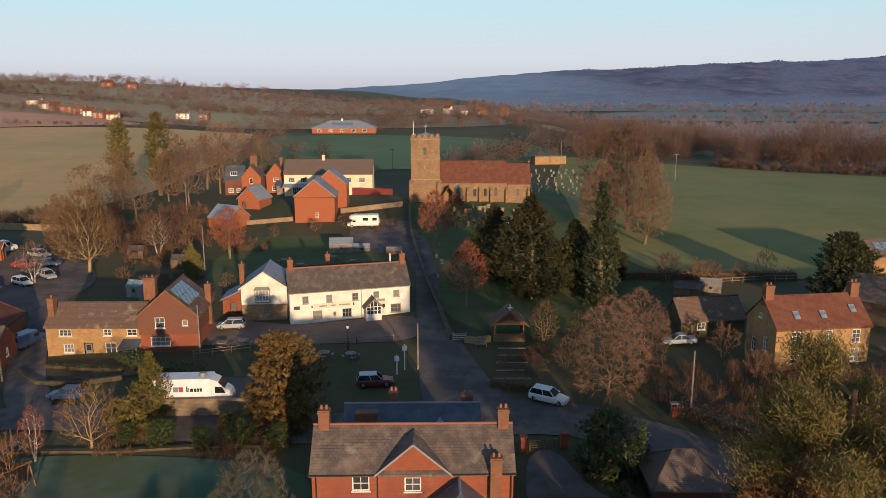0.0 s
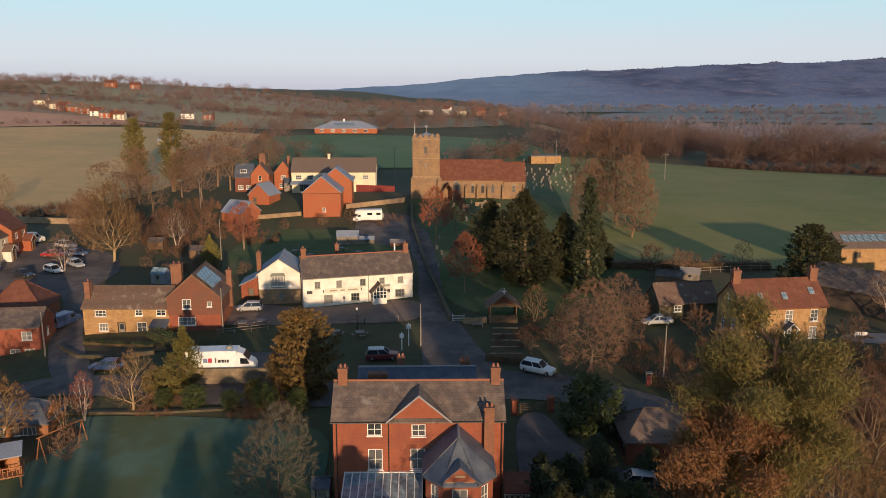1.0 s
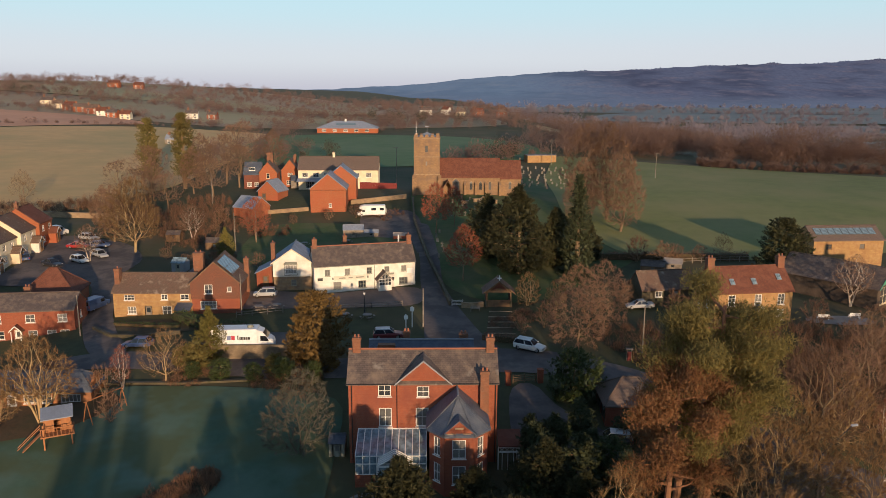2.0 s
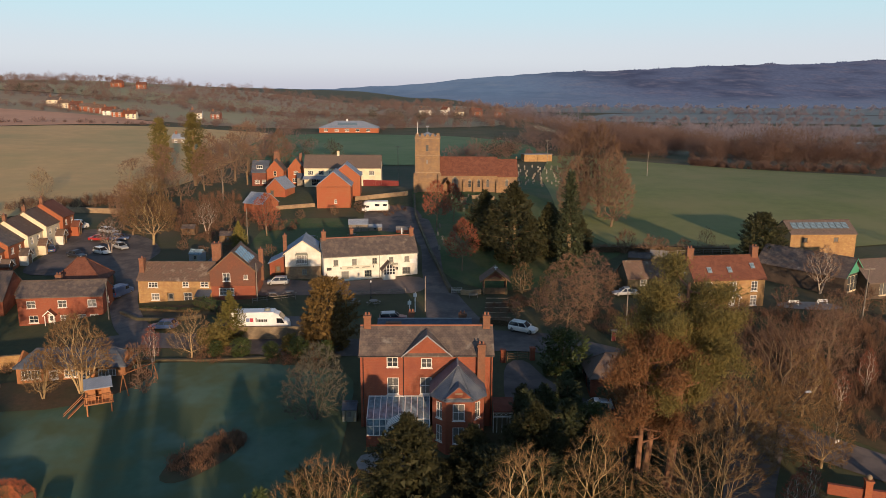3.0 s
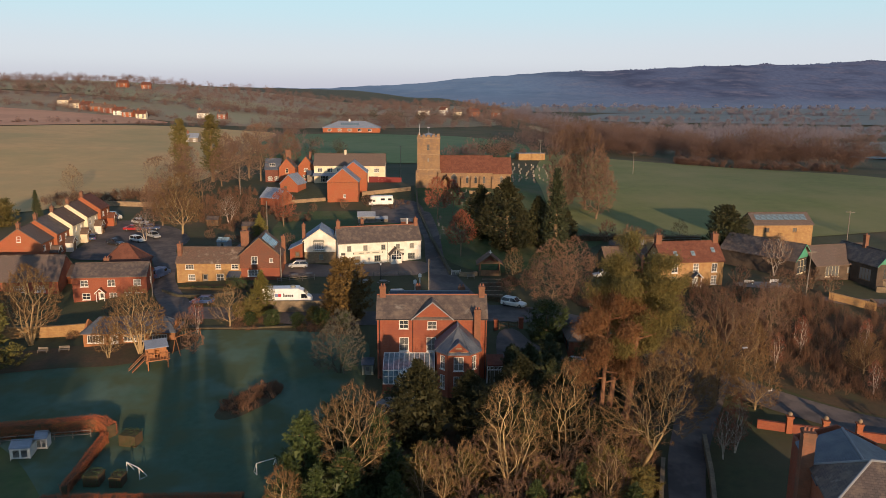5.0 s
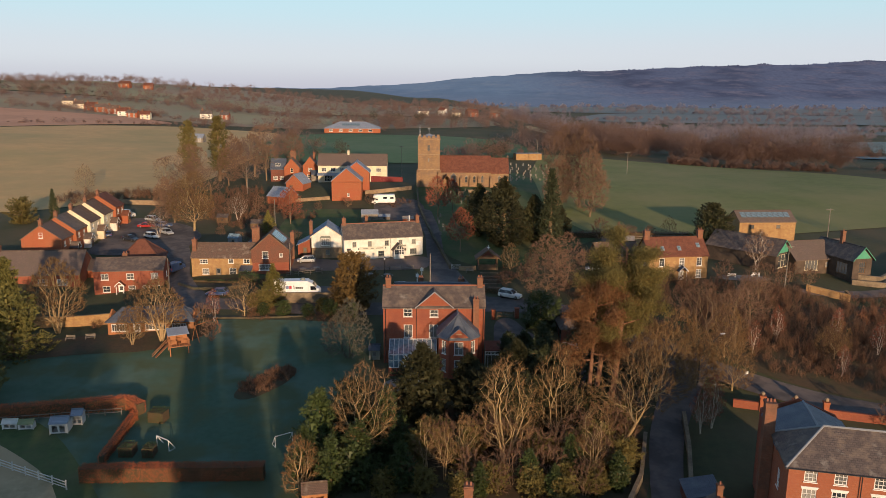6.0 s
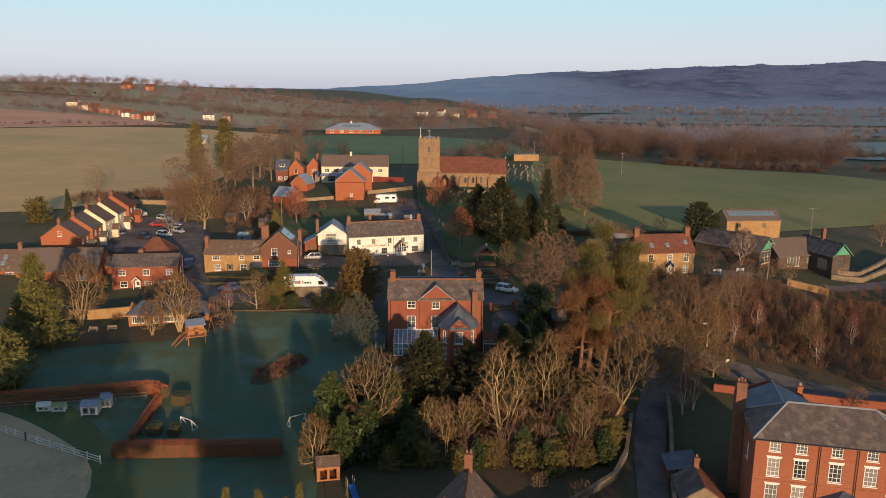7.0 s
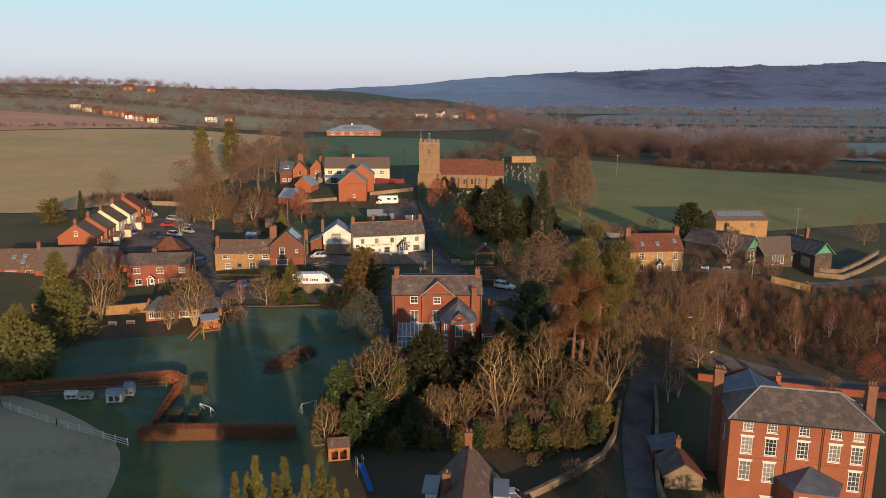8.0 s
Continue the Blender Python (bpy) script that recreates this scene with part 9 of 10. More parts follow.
# ---- walls, fences, posts ----
def low_wall(name, line, thick, high, material, label, cope=0.08, category="wall", parent_z=None):
    t = thing(name, 0, 0, 0, 0, label, category)
    body, top = bmesh.new(), bmesh.new()
    pts = []
    for (xa, ya), (xb, yb) in zip(line, line[1:]):
        n = max(1, int(math.hypot(xb - xa, yb - ya) / 2.0))
        pts += [(xa + (xb - xa) * k / n, ya + (yb - ya) * k / n) for k in range(n)]
    pts.append(line[-1])
    for bm, w, lo, hi in ((body, thick / 2, -0.6, high), (top, thick / 2 + 0.05, high + 0.003, high + cope)):
        rings = []
        for k, (x, y) in enumerate(pts):
            a, b = Vector(pts[max(0, k - 1)]), Vector(pts[min(len(pts) - 1, k + 1)])
            d = (b - a).normalized()
            z = ground_z(x, y)
            rings.append([(x - d.y * w, y + d.x * w, z + lo), (x + d.y * w, y - d.x * w, z + lo), (x + d.y * w, y - d.x * w, z + hi), (x - d.y * w, y + d.x * w, z + hi)])
        loft(bm, rings)
    part("wall_body", tidy(body), material, t)
    part("coping", tidy(top), material, t)
    return t


def rail_fence(name, line, label, material, rails=(0.35, 0.7, 1.05), post=1.2, gap=2.0, thick=0.1, category="fence"):
    t = thing(name, 0, 0, 0, 0, label, category)
    for (xa, ya), (xb, yb) in zip(line, line[1:]):
        n = max(1, round(math.hypot(xb - xa, yb - ya) / gap))
        ps = [(xa + (xb - xa) * k / n, ya + (yb - ya) * k / n) for k in range(n + 1)]
        for x, y in ps:
            bm = bmesh.new()
            z = ground_z(x, y)
            box(bm, x - thick / 2, x + thick / 2, y - thick / 2, y + thick / 2, z - 0.3, z + post)
            part("post", bm, material, t)
        for h in rails:
            bm = bmesh.new()
            for (x0, y0), (x1, y1) in zip(ps, ps[1:]):
                tube(bm, (x0, y0, ground_z(x0, y0) + h), (x1, y1, ground_z(x1, y1) + h), 0.055, 0.055, 4)
            part("rail", bm, material, t)


def pole(name, x, y, high, label, arms=1, lean=0.0, z=None, material=None, category="pole"):
    t = thing(name, x, y, ground_z(x, y) if z is None else z, random.Random(x).uniform(-20, 20), label, category)
    bm = bmesh.new()
    tube(bm, (0, 0, -0.5), (lean, 0, high), 0.12, 0.08, 8, cap=True)
    p = part("shaft", bm, material or GREY_WOOD, t)
    for k in range(arms):
        bm = bmesh.new()
        box(bm, lean - 0.95, lean + 0.95, -0.06, 0.06, high - 0.35 - 0.5 * k, high - 0.22 - 0.5 * k)
        a = part("crossarm", bm, material or GREY_WOOD, p)
    return t


def street_lamp(x, y, high, reach, turn):
    t = thing("street_lamp", x, y, ground_z(x, y), turn, "dark street lamp with a long raised arm", "street lamp")
    bm = bmesh.new()
    tube(bm, (0, 0, -0.3), (0, 0, high), 0.13, 0.09, 8, cap=True)
    part("shaft", bm, BLACK_PAINT, t)
    bm = bmesh.new()
    tube(bm, (0, 0, high - 0.05), (reach, 0, high + reach * 0.9), 0.05, 0.04, 6, cap=True)
    part("arm", bm, BLACK_PAINT, t)
    bm = bmesh.new()
    box(bm, reach - 0.1, reach + 0.6, -0.13, 0.13, high + reach * 0.9 - 0.02, high + reach * 0.9 + 0.14, taper=0.03)
    part("lantern", bm, LAMP_CLEAR, t)


def picnic_table(x, y, turn):
    t = thing("picnic_table", x, y, ground_z(x, y), turn, "frosted round wooden picnic table with benches", "picnic table", "inn tables")
    bm = bmesh.new()
    tube(bm, (0, 0, 0.68), (0, 0, 0.75), 0.75, 0.75, 12, cap=True)
    part("tabletop", bm, PAVING, t)
    for k in range(4):
        a = k * math.pi / 2
        bm = bmesh.new()
        box(bm, -0.4, 0.4, -0.14, 0.14, 0.42, 0.47)
        part("seat", bm, GREY_WOOD, t, m=pose(1.1 * math.cos(a), 1.1 * math.sin(a), 0, 0, 0, 90 + math.degrees(a)))
        bm = bmesh.new()
        tube(bm, (0.25 * math.cos(a), 0.25 * math.sin(a), 0.68), (1.1 * math.cos(a), 1.1 * math.sin(a), -0.05), 0.05, 0.05, 5)
        part("leg", bm, GREY_WOOD, t)


def bench(x, y, turn, label, material):
    t = thing("garden_bench", x, y, ground_z(x, y), turn, label, "bench", "benches")
    for k in range(3):
        bm = bmesh.new()
        box(bm, -0.8, 0.8, -0.25 + 0.17 * k, -0.11 + 0.17 * k, 0.42, 0.46)
        part("seat_slat", bm, material, t)
        bm = bmesh.new()
        box(bm, -0.8, 0.8, 0.26, 0.3, 0.55 + 0.14 * k, 0.65 + 0.14 * k)
        part("back_slat", bm, material, t)
    for x0 in (-0.75, 0.68):
        for y0, h in ((-0.22, 0.62), (0.24, 0.95)):
            bm = bmesh.new()
            box(bm, x0, x0 + 0.07, y0, y0 + 0.07, -0.1, h)
            part("leg", bm, material, t)


def gravestones():
    r = random.Random(71)
    grey = surface("weathered headstone", (0.27, 0.235, 0.19), (0.19, 0.165, 0.135), 2.0, (0.14, 0.13, 0.095), 0.6, 0.9, 0.2, vary=0.3)
    shapes = []
    for w, h, kind in ((0.6, 1.0, "round"), (0.65, 0.85, "square"), (0.5, 1.15, "point"), (0.35, 1.2, "cross")):
        bm = bmesh.new()
        if kind == "round":
            prism(bm, [(-w / 2, -0.06, -0.3), (w / 2, -0.06, -0.3), (w / 2, -0.06, h * 0.75)] + [(w / 2 * math.cos(k * math.pi / 6), -0.06, h * 0.75 + w / 2 * math.sin(k * math.pi / 6)) for k in range(1, 6)] + [(-w / 2, -0.06, h * 0.75)], (0, 0.12, 0))
        elif kind == "square":
            box(bm, -w / 2, w / 2, -0.06, 0.06, -0.3, h)
        elif kind == "point":
            prism(bm, [(-w / 2, -0.06, -0.3), (w / 2, -0.06, -0.3), (w / 2, -0.06, h * 0.8), (0, -0.06, h), (-w / 2, -0.06, h * 0.8)], (0, 0.12, 0))
        else:
            box(bm, -0.08, 0.08, -0.06, 0.06, -0.3, h)
            box(bm, -w, -0.082, -0.06, 0.06, h * 0.65, h * 0.8)
            box(bm, 0.082, w, -0.06, 0.06, h * 0.65, h * 0.8)
            box(bm, -0.3, 0.3, -0.2, 0.2, -0.3, 0.16)
        me = bpy.data.meshes.new("headstone")
        tidy(bm).to_mesh(me)
        bm.free()
        me.materials.append(grey)
        shapes.append((me, kind))
    spots = []
    for row in range(9):
        for k in range(7):
            spots.append((24.5 + k * 2.4 + r.uniform(-0.7, 0.7) + row * 0.6, 204 + row * 6.0 + r.uniform(-1.0, 1.0)))
    for row in range(5):
        for k in range(6):
            spots.append((2.0 + k * 2.9 + r.uniform(-1, 1), 164 + row * 3.6 + r.uniform(-1, 1)))
    spots += [(-2.4 + r.uniform(0, 3), 126 + 4 * k) for k in range(6)]
    for x, y in spots:
        if r.random() < 0.2:
            continue
        me, kind = shapes[r.randrange(4)]
        ob = new("headstone", me)
        ob.matrix_basis = pose(x, y, ground_z(x, y), r.uniform(-5, 5), r.uniform(-4, 4), r.uniform(-12, 12))
        ob.scale = (r.uniform(0.75, 1.1),) * 3
        tagged(ob, {"round": "round-topped weathered headstone in the grass", "square": "square weathered headstone in the grass", "point": "pointed weathered headstone in the grass", "cross": "stone cross grave marker in the grass"}[kind], "headstone", "headstones")
    for x, y, turn in ((5.8, 174.0, 4), (11.6, 178.4, -5), (9.0, 176.2, 8), (13.4, 175.4, 2)):
        t = thing("chest_tomb", x, y, ground_z(x, y), turn, "pale stone chest tomb by the church", "tomb", "tombs")
        bm = bmesh.new()
        box(bm, -0.9, 0.9, -0.4, 0.4, -0.3, 0.8)
        part("chest", tidy(bm), STONE, t)
        bm = bmesh.new()
        box(bm, -1.05, 1.05, -0.52, 0.52, 0.803, 0.95)
        part("slab", tidy(bm), STONE, t)


def goal(x, y, turn):
    t = thing("football_goal", x, y, ground_z(x, y), turn, "small white football goal on the lawn", "goal", "goals")
    for nm, p, q in (("post", (-1.2, 0, 0), (-1.2, 0, 1.5)), ("post", (1.2, 0, 0), (1.2, 0, 1.5)), ("crossbar", (-1.2, 0, 1.5), (1.2, 0, 1.5)), ("stay", (-1.2, 0, 1.5), (-1.2, 1.0, 0)), ("stay", (1.2, 0, 1.5), (1.2, 1.0, 0)), ("ground_bar", (-1.2, 1.0, 0.03), (1.2, 1.0, 0.03)), ("ground_bar", (-1.2, 0, 0.03), (-1.2, 1.0, 0.03)), ("ground_bar", (1.2, 0, 0.03), (1.2, 1.0, 0.03))):
        bm = bmesh.new()
        tube(bm, p, q, 0.05, 0.05, 6, cap=True)
        part(nm, bm, WHITE_PAINT, t)


def hutch(name, x, y, turn, w, d, h, wall, roof, label):
    t = thing(name, x, y, ground_z(x, y), turn, label, "hutch", "hutches")
    bm = bmesh.new()
    wall_panel(bm, (1, 0, 0), (0, -1, 0), 0, w, 0.1, h, [(w * 0.15, w * 0.45, 0.3, h * 0.8), (w * 0.55, w * 0.85, 0.3, h * 0.8)], 0.05, (-w / 2, -d / 2, 0))
    box(bm, -w / 2, -w / 2 + 0.05, -d / 2 + 0.05, d / 2, 0.1, h)
    box(bm, w / 2 - 0.05, w / 2, -d / 2 + 0.05, d / 2, 0.1, h)
    box(bm, -w / 2 + 0.05, w / 2 - 0.05, d / 2 - 0.05, d / 2, 0.1, h)
    box(bm, -w / 2 + 0.05, w / 2 - 0.05, -d / 2 + 0.06, d / 2 - 0.06, 0.1, 0.2)
    part("cabin", tidy(bm), wall, t)
    gable_roof(t, w, d, h, h * 0.35, "x", roof, x0=-w / 2, y0=-d / 2, over=0.12, thick=0.06)
    for x0 in (-w / 2, w / 2 - 0.08):
        for y0 in (-d / 2, d / 2 - 0.08):
            bm = bmesh.new()
            box(bm, x0, x0 + 0.08, y0, y0 + 0.08, -0.2, 0.1)
            part("leg", bm, wall, t)


def far_house(x, y, turn, w, d, h, wall, roof, label):
    t = thing("far_house", x, y, ground_z(x, y), turn, label, "house", "far houses")
    n = max(2, int(w / 4))
    walls(t, w, d, h, wall, axis="x", rise=d * 0.36, foot=1.5, front=[(w * (k + 0.5) / n, h * 0.55, 1.3, 1.2, 2, 1) for k in range(n)] + [(w * (k + 0.5) / n, h * 0.1, 1.3, 1.2, 2, 1) for k in range(n)])
    gable_roof(t, w, d, h, d * 0.36, "x", roof)
    chimney(t, w * 0.2, d / 2, h + 0.5, h + d * 0.36 + 1.3, 0.9, 0.7, 2, BRICK_RED)


def small_things():
    # the lorry's raised yard
    bm = bmesh.new()
    prism(bm, [(-36.5, 79.2, -3.2), (-20.6, 79.9, -3.2), (-20.2, 90.5, -3.2), (-36.5, 91.0, -3.2)], (0, 0, 1.85))
    tagged(part("yard", tidy(bm), ASPHALT), "raised asphalt yard behind the stone wall", "yard", kind="structure")
    t = thing("retaining_wall", 0, 0, 0, 0, "rough stone retaining wall below the lorry", "wall")
    bm = bmesh.new()
    prism(bm, [(-37.0, 78.75, -4.0), (-20.2, 79.45, -4.0), (-20.2, 79.85, -4.0), (-37.0, 79.15, -4.0)], (0, 0, 3.9))
    part("wall_body", tidy(bm), STONE_WALL, t)
    low_wall("garden_kerb", [(-46, 72.2), (-34.1, 72.0), (-24.5, 72.9), (-16.0, 73.0)], 0.5, 0.18, STONE_MOSS, "low earth kerb between bank and lawn")
    low_wall("stone_wall", [(-84, 73.5), (-72, 74.2), (-60.0, 73.2)], 0.5, 1.9, STONE_WARM, "golden stone garden wall behind the lodge")
    low_wall("stone_wall", [(-55.0, 92.4), (-50.5, 88.2), (-45.5, 87.2), (-40.0, 88.5)], 0.4, 0.5, STONE_MOSS, "low curved stone wall round the cottage garden")
    low_wall("stone_wall", [(-47.0, 167.2), (-38.0, 169.4), (-34.4, 170.2)], 0.5, 0.9, STONE, "pale stone garden wall below the new houses")
    low_wall("stone_wall", [(-24.2, 175.4), (-17.0, 178.0), (-9.8, 180.6)], 0.5, 1.1, STONE, "stone wall behind the inn's yard")
    low_wall("stone_wall", [(-104.0, 166.0), (-92.0, 164.0), (-78.0, 162.5)], 0.5, 1.3, STONE, "pale stone wall behind the car park")
    low_wall("churchyard_wall", [(-7.9, 178.0), (-7.0, 160.0), (-5.0, 142.0), (-2.9, 125.0), (-0.4, 110.0), (1.1, 100.2)], 0.4, 0.9, STONE_MOSS, "old mossy stone wall along the lane")
    low_wall("stone_wall", [(32.2, 38.4), (30.2, 30.0), (27.2, 20.0), (24.7, 10.6), (23.2, -4.0), (22.4, -30)], 0.4, 1.3, STONE_WALL, "stone wall along the narrow lane")
    low_wall("stone_wall", [(25.6, 33.5), (22.4, 23.5), (19.6, 18.0), (14.4, 13.2), (10.4, 10.0), (7.0, 7.5)], 0.4, 1.0, STONE_WALL, "pale curved stone wall by the lane")
    low_wall("brick_wall", [(40.5, 42.2), (44.0, 41.2), (48.2, 40.2)], 0.35, 1.1, BRICK_RED, "red brick garden wall by the street")
    low_wall("brick_wall", [(52.6, 39.4), (58.0, 38.0), (64.5, 36.6), (74, 35)], 0.35, 1.1, BRICK_RED, "red brick garden wall by the street")
    for x, y in ((44.2, 41.1), (48.4, 40.1), (52.4, 39.4)):
        t = thing("gate_pier", x, y, ground_z(x, y), -13, "square brick gate pier with a ball finial", "gate pier", "gate piers")
        bm = bmesh.new()
        box(bm, -0.35, 0.35, -0.35, 0.35, -0.4, 2.1)
        box(bm, -0.45, 0.45, -0.45, 0.45, 2.103, 2.3)
        part("shaft", tidy(bm), BRICK_ORANGE, t)
        bm = bmesh.new()
        bmesh.ops.create_uvsphere(bm, u_segments=10, v_segments=7, radius=0.3, matrix=Matrix.Translation((0, 0, 2.58)))
        part("finial", bm, STONE, t)
    for x, y in ((8.3, 71.6), (12.6, 72.3)):
        t = thing("gate_pier", x, y, ground_z(x, y), 5, "plain brick gate pier at the drive", "gate pier", "gate piers")
        bm = bmesh.new()
        box(bm, -0.35, 0.35, -0.35, 0.35, -0.4, 1.7)
        box(bm, -0.42, 0.42, -0.42, 0.42, 1.703, 1.85)
        part("shaft", tidy(bm), BRICK_RED, t)
    low_wall("stone_wall", [(70.0, 82.6), (73.5, 80.4), (76.4, 78.6), (76.8, 80.8)], 0.5, 1.3, STONE_WARM, "curved stone wall at the farm entrance")
    low_wall("stone_wall", [(82.6, 89.4), (88.7, 88.4), (98.0, 96.0), (109.0, 106.0)], 0.6, 1.0, STONE_WALL, "long terraced stone wall of the farm garden")
    low_wall("stone_wall", [(83.2, 91.6), (89.0, 90.4), (97.6, 98.0), (108.0, 108.0)], 0.5, 1.6, STONE_WALL, "upper terraced stone wall of the farm garden")
    low_wall("memorial_wall", [(3.0, 99.6), (4.6, 99.2), (6.6, 99.8)], 0.4, 0.8, STONE, "low pale stone wall beside the lych gate")
    bench(5.2, 98.0, 180, "pale wooden bench before the stone wall", GREY_WOOD)
    for k in range(6):   # path steps
        y = 85.6 + k * 2.3
        bm = bmesh.new()
        box(bm, 6.2 + k * 0.25, 10.8 + k * 0.08, y, y + 0.25, ground_z(8, y) - 0.2, ground_z(8, y) + 0.2)
        tagged(part("step", bm, STONE), "worn stone step on the sloping path", "step", "path steps")
    rail_fence("post_and_rail_fence", [(-17.0, 98.6), (-12.0, 99.4), (-6.9, 100.3)], "weathered timber rail along the inn's forecourt", GREY_WOOD, (0.45, 0.85), 1.0, 2.4)
    rail_fence("post_and_rail_fence", [(-33.2, 95.0), (-26.2, 97.2)], "weathered timber rail beside the tables", GREY_WOOD, (0.45, 0.85), 1.0, 2.4)
    rail_fence("paddock_fence", [(-88.0, 44.0), (-68.0, 33.0), (-57.1, 27.4), (-44.6, 21.4)], "pale grey post-and-rail paddock fence", plain("bleached fence timber", (0.62, 0.57, 0.50), 0.85), (0.3, 0.65, 1.0), 1.25, 2.2, 0.13)
    rail_fence("run_fence", [(-66.0, 36.0), (-54.0, 38.0), (-45.5, 39.4)], "light timber fence before the beech hedge", GREY_WOOD, (0.5, 1.0), 1.1, 2.0, 0.08)
    rail_fence("field_fence", [(44.0, 125.0), (56.0, 127.2), (62.0, 127.6)], "sunlit timber fence by the pasture", GREY_WOOD, (0.5, 1.0), 1.2, 2.0)
    rail_fence("wooden_gate", [(1.4, 100.0), (3.2, 100.0)], "pale field gate beside the lane", plain("gate timber", (0.5, 0.46, 0.4), 0.8), (0.3, 0.55, 0.8, 1.05), 1.25, 1.8)
    rail_fence("wooden_gate", [(9.0, 72.0), (12.0, 72.4)], "dark timber gate across the drive", OAK, (0.3, 0.55, 0.8, 1.05), 1.25, 1.5)
    t = thing("board_fence", -25.0, 201.6, 6.7, -14, "dark red boarded fence by the cream house", "fence")
    red = plain("red stained boards", (0.22, 0.035, 0.03), 0.8)
    for k in range(24):
        bm = bmesh.new()
        box(bm, k * 0.5, k * 0.5 + 0.47, 0, 0.05, -0.6, 1.9)
        part("board", bm, red, t)
    # poles and signs
    pole("telegraph_pole", 65.3, 81.8, 9.0, "pale telegraph pole by the garden", 1, 0.25)
    pole("telegraph_pole", -43.6, 134.0, 8.2, "telegraph pole among the gardens", 0)
    pole("telegraph_pole", -41.4, 143.0, 7.6, "telegraph pole among the gardens", 0)
    pole("telegraph_pole", -61.5, 178.7, 8.5, "telegraph pole among the hedgerow trees", 0)
    pole("telegraph_pole", -14.3, 213.4, 11.5, "telegraph pole behind the church lane", 1)
    pole("telegraph_pole", 73.0, 236.0, 8.6, "telegraph pole in the green pasture", 1)
    pole("telegraph_pole", 41.0, 262.0, 9.5, "telegraph pole behind the churchyard", 1)
    pole("telegraph_pole", 91.5, 117.3, 10.2, "telegraph pole by the farm field", 1)
    pole("telegraph_pole", 27.2, 77.2, 8.0, "telegraph pole beside the street", 0)
    pole("telegraph_pole", -56.2, 90.4, 6.5, "telegraph pole at the red cottage's corner", 0)
    pole("telegraph_pole", -32.6, 96.0, 6.8, "telegraph pole beside the tile-hung cottage", 0)
    pole("lamp_column", -3.2, 91.0, 6.2, "plain grey column at the corner of the lane", 0)
    for x, y, h, w in ((-4.9, 91.0, 3.4, 0.0), (-5.8, 89.6, 2.6, 0.4)):
        t = thing("sign_post", x, y, ground_z(x, y), 0, "white painted sign post on the bank", "sign post")
        bm = bmesh.new()
        tube(bm, (0, 0, -0.3), (0, 0, h), 0.08, 0.08, 8, cap=True)
        part("post", bm, WHITE_PAINT, t)
        bm = bmesh.new()
        box(bm, -0.3, 0.3, -0.04, 0.04, h - 0.8, h - 0.2)
        part("board", bm, WHITE_PAINT, t)
    t = thing("lamp_post", -12.9, 97.4, ground_z(-12.9, 97.4), 0, "black cast-iron lamp post before the inn", "lamp post")
    bm = bmesh.new()
    tube(bm, (0, 0, -0.2), (0, 0, 3.0), 0.08, 0.05, 8)
    box(bm, -0.14, 0.14, -0.14, 0.14, -0.1, 0.5, taper=0.04)
    part("column", bm, BLACK_PAINT, t)
    bm = bmesh.new()
    box(bm, -0.12, 0.12, -0.12, 0.12, 3.0, 3.4, taper=-0.05)
    part("lantern", bm, LAMP_CLEAR, t)
    bm = bmesh.new()
    box(bm, -0.2, 0.2, -0.2, 0.2, 3.4, 3.6, taper=0.15)
    part("cap", bm, BLACK_PAINT, t)
    street_lamp(37.6, 48.6, 4.8, 3.2, 10)
    t = thing("noticeboard", 45.4, 50.4, ground_z(45.4, 50.4), 20, "white sign board on a leaning post", "sign")
    bm = bmesh.new()
    tube(bm, (0, 0, -0.2), (0.1, 0, 3.2), 0.05, 0.04, 6)
    part("post", bm, GREY_WOOD, t)
    bm = bmesh.new()
    box(bm, 0.05, 0.65, -0.05, 0.0, 0.5, 0.9)
    part("board", bm, WHITE_PAINT, t)
    t = thing("post_box", 25.6, 77.9, ground_z(25.6, 77.9), 0, "small red post box under a hooded board", "post box")
    bm = bmesh.new()
    box(bm, -0.25, 0.25, -0.2, 0.2, 0.0, 1.3)
    part("box", bm, plain("dull red paint", (0.20, 0.025, 0.02), 0.6), t)
    bm = bmesh.new()
    box(bm, -0.45, 0.45, -0.3, 0.3, 1.6, 1.75)
    for s in (-0.35, 0.3):
        box(bm, s, s + 0.06, -0.03, 0.03, 0.0, 1.6)
    part("hood", bm, GREY_WOOD, t)
    for x, y, turn in ((-30.4, 98.4, 0), (-27.6, 99.2, 0), (-12.2, 94.6, 20), (-15.8, 95.0, 0), (-22.4, 133, 0), (-26.5, 136, 30), (-17, 138, 0), (-30, 139, 10), (-21, 141, 0)):
        picnic_table(x, y, turn)
    bench(57.6, 88.6, 170, "white garden bench on the stone terrace", WHITE_PAINT)
    bench(63.0, 89.8, 175, "white garden bench on the stone terrace", WHITE_PAINT)
    bench(-64.7, 65.4, 0, "pale wooden bench on the lawn's edge", GREY_WOOD)
    bench(-61.2, 65.3, 10, "pale wooden bench on the lawn's edge", GREY_WOOD)
    drape("terrace", [(53.5, 87.0), (60, 86.0), (66.5, 87.4), (65.5, 90.6), (58, 90.2), (54, 89.4)], PAVING, "frosted stone garden terrace", "terrace", 0.14, 1.5)
    drape("flower_bed_soil", [(-31.8, 43.4), (-29.0, 43.0), (-24.0, 48.6), (-23.2, 53.2), (-26.4, 53.6), (-31.0, 48.0)], EARTH, "dark soil of the island bed", "flower bed", 0.12, 1.0)
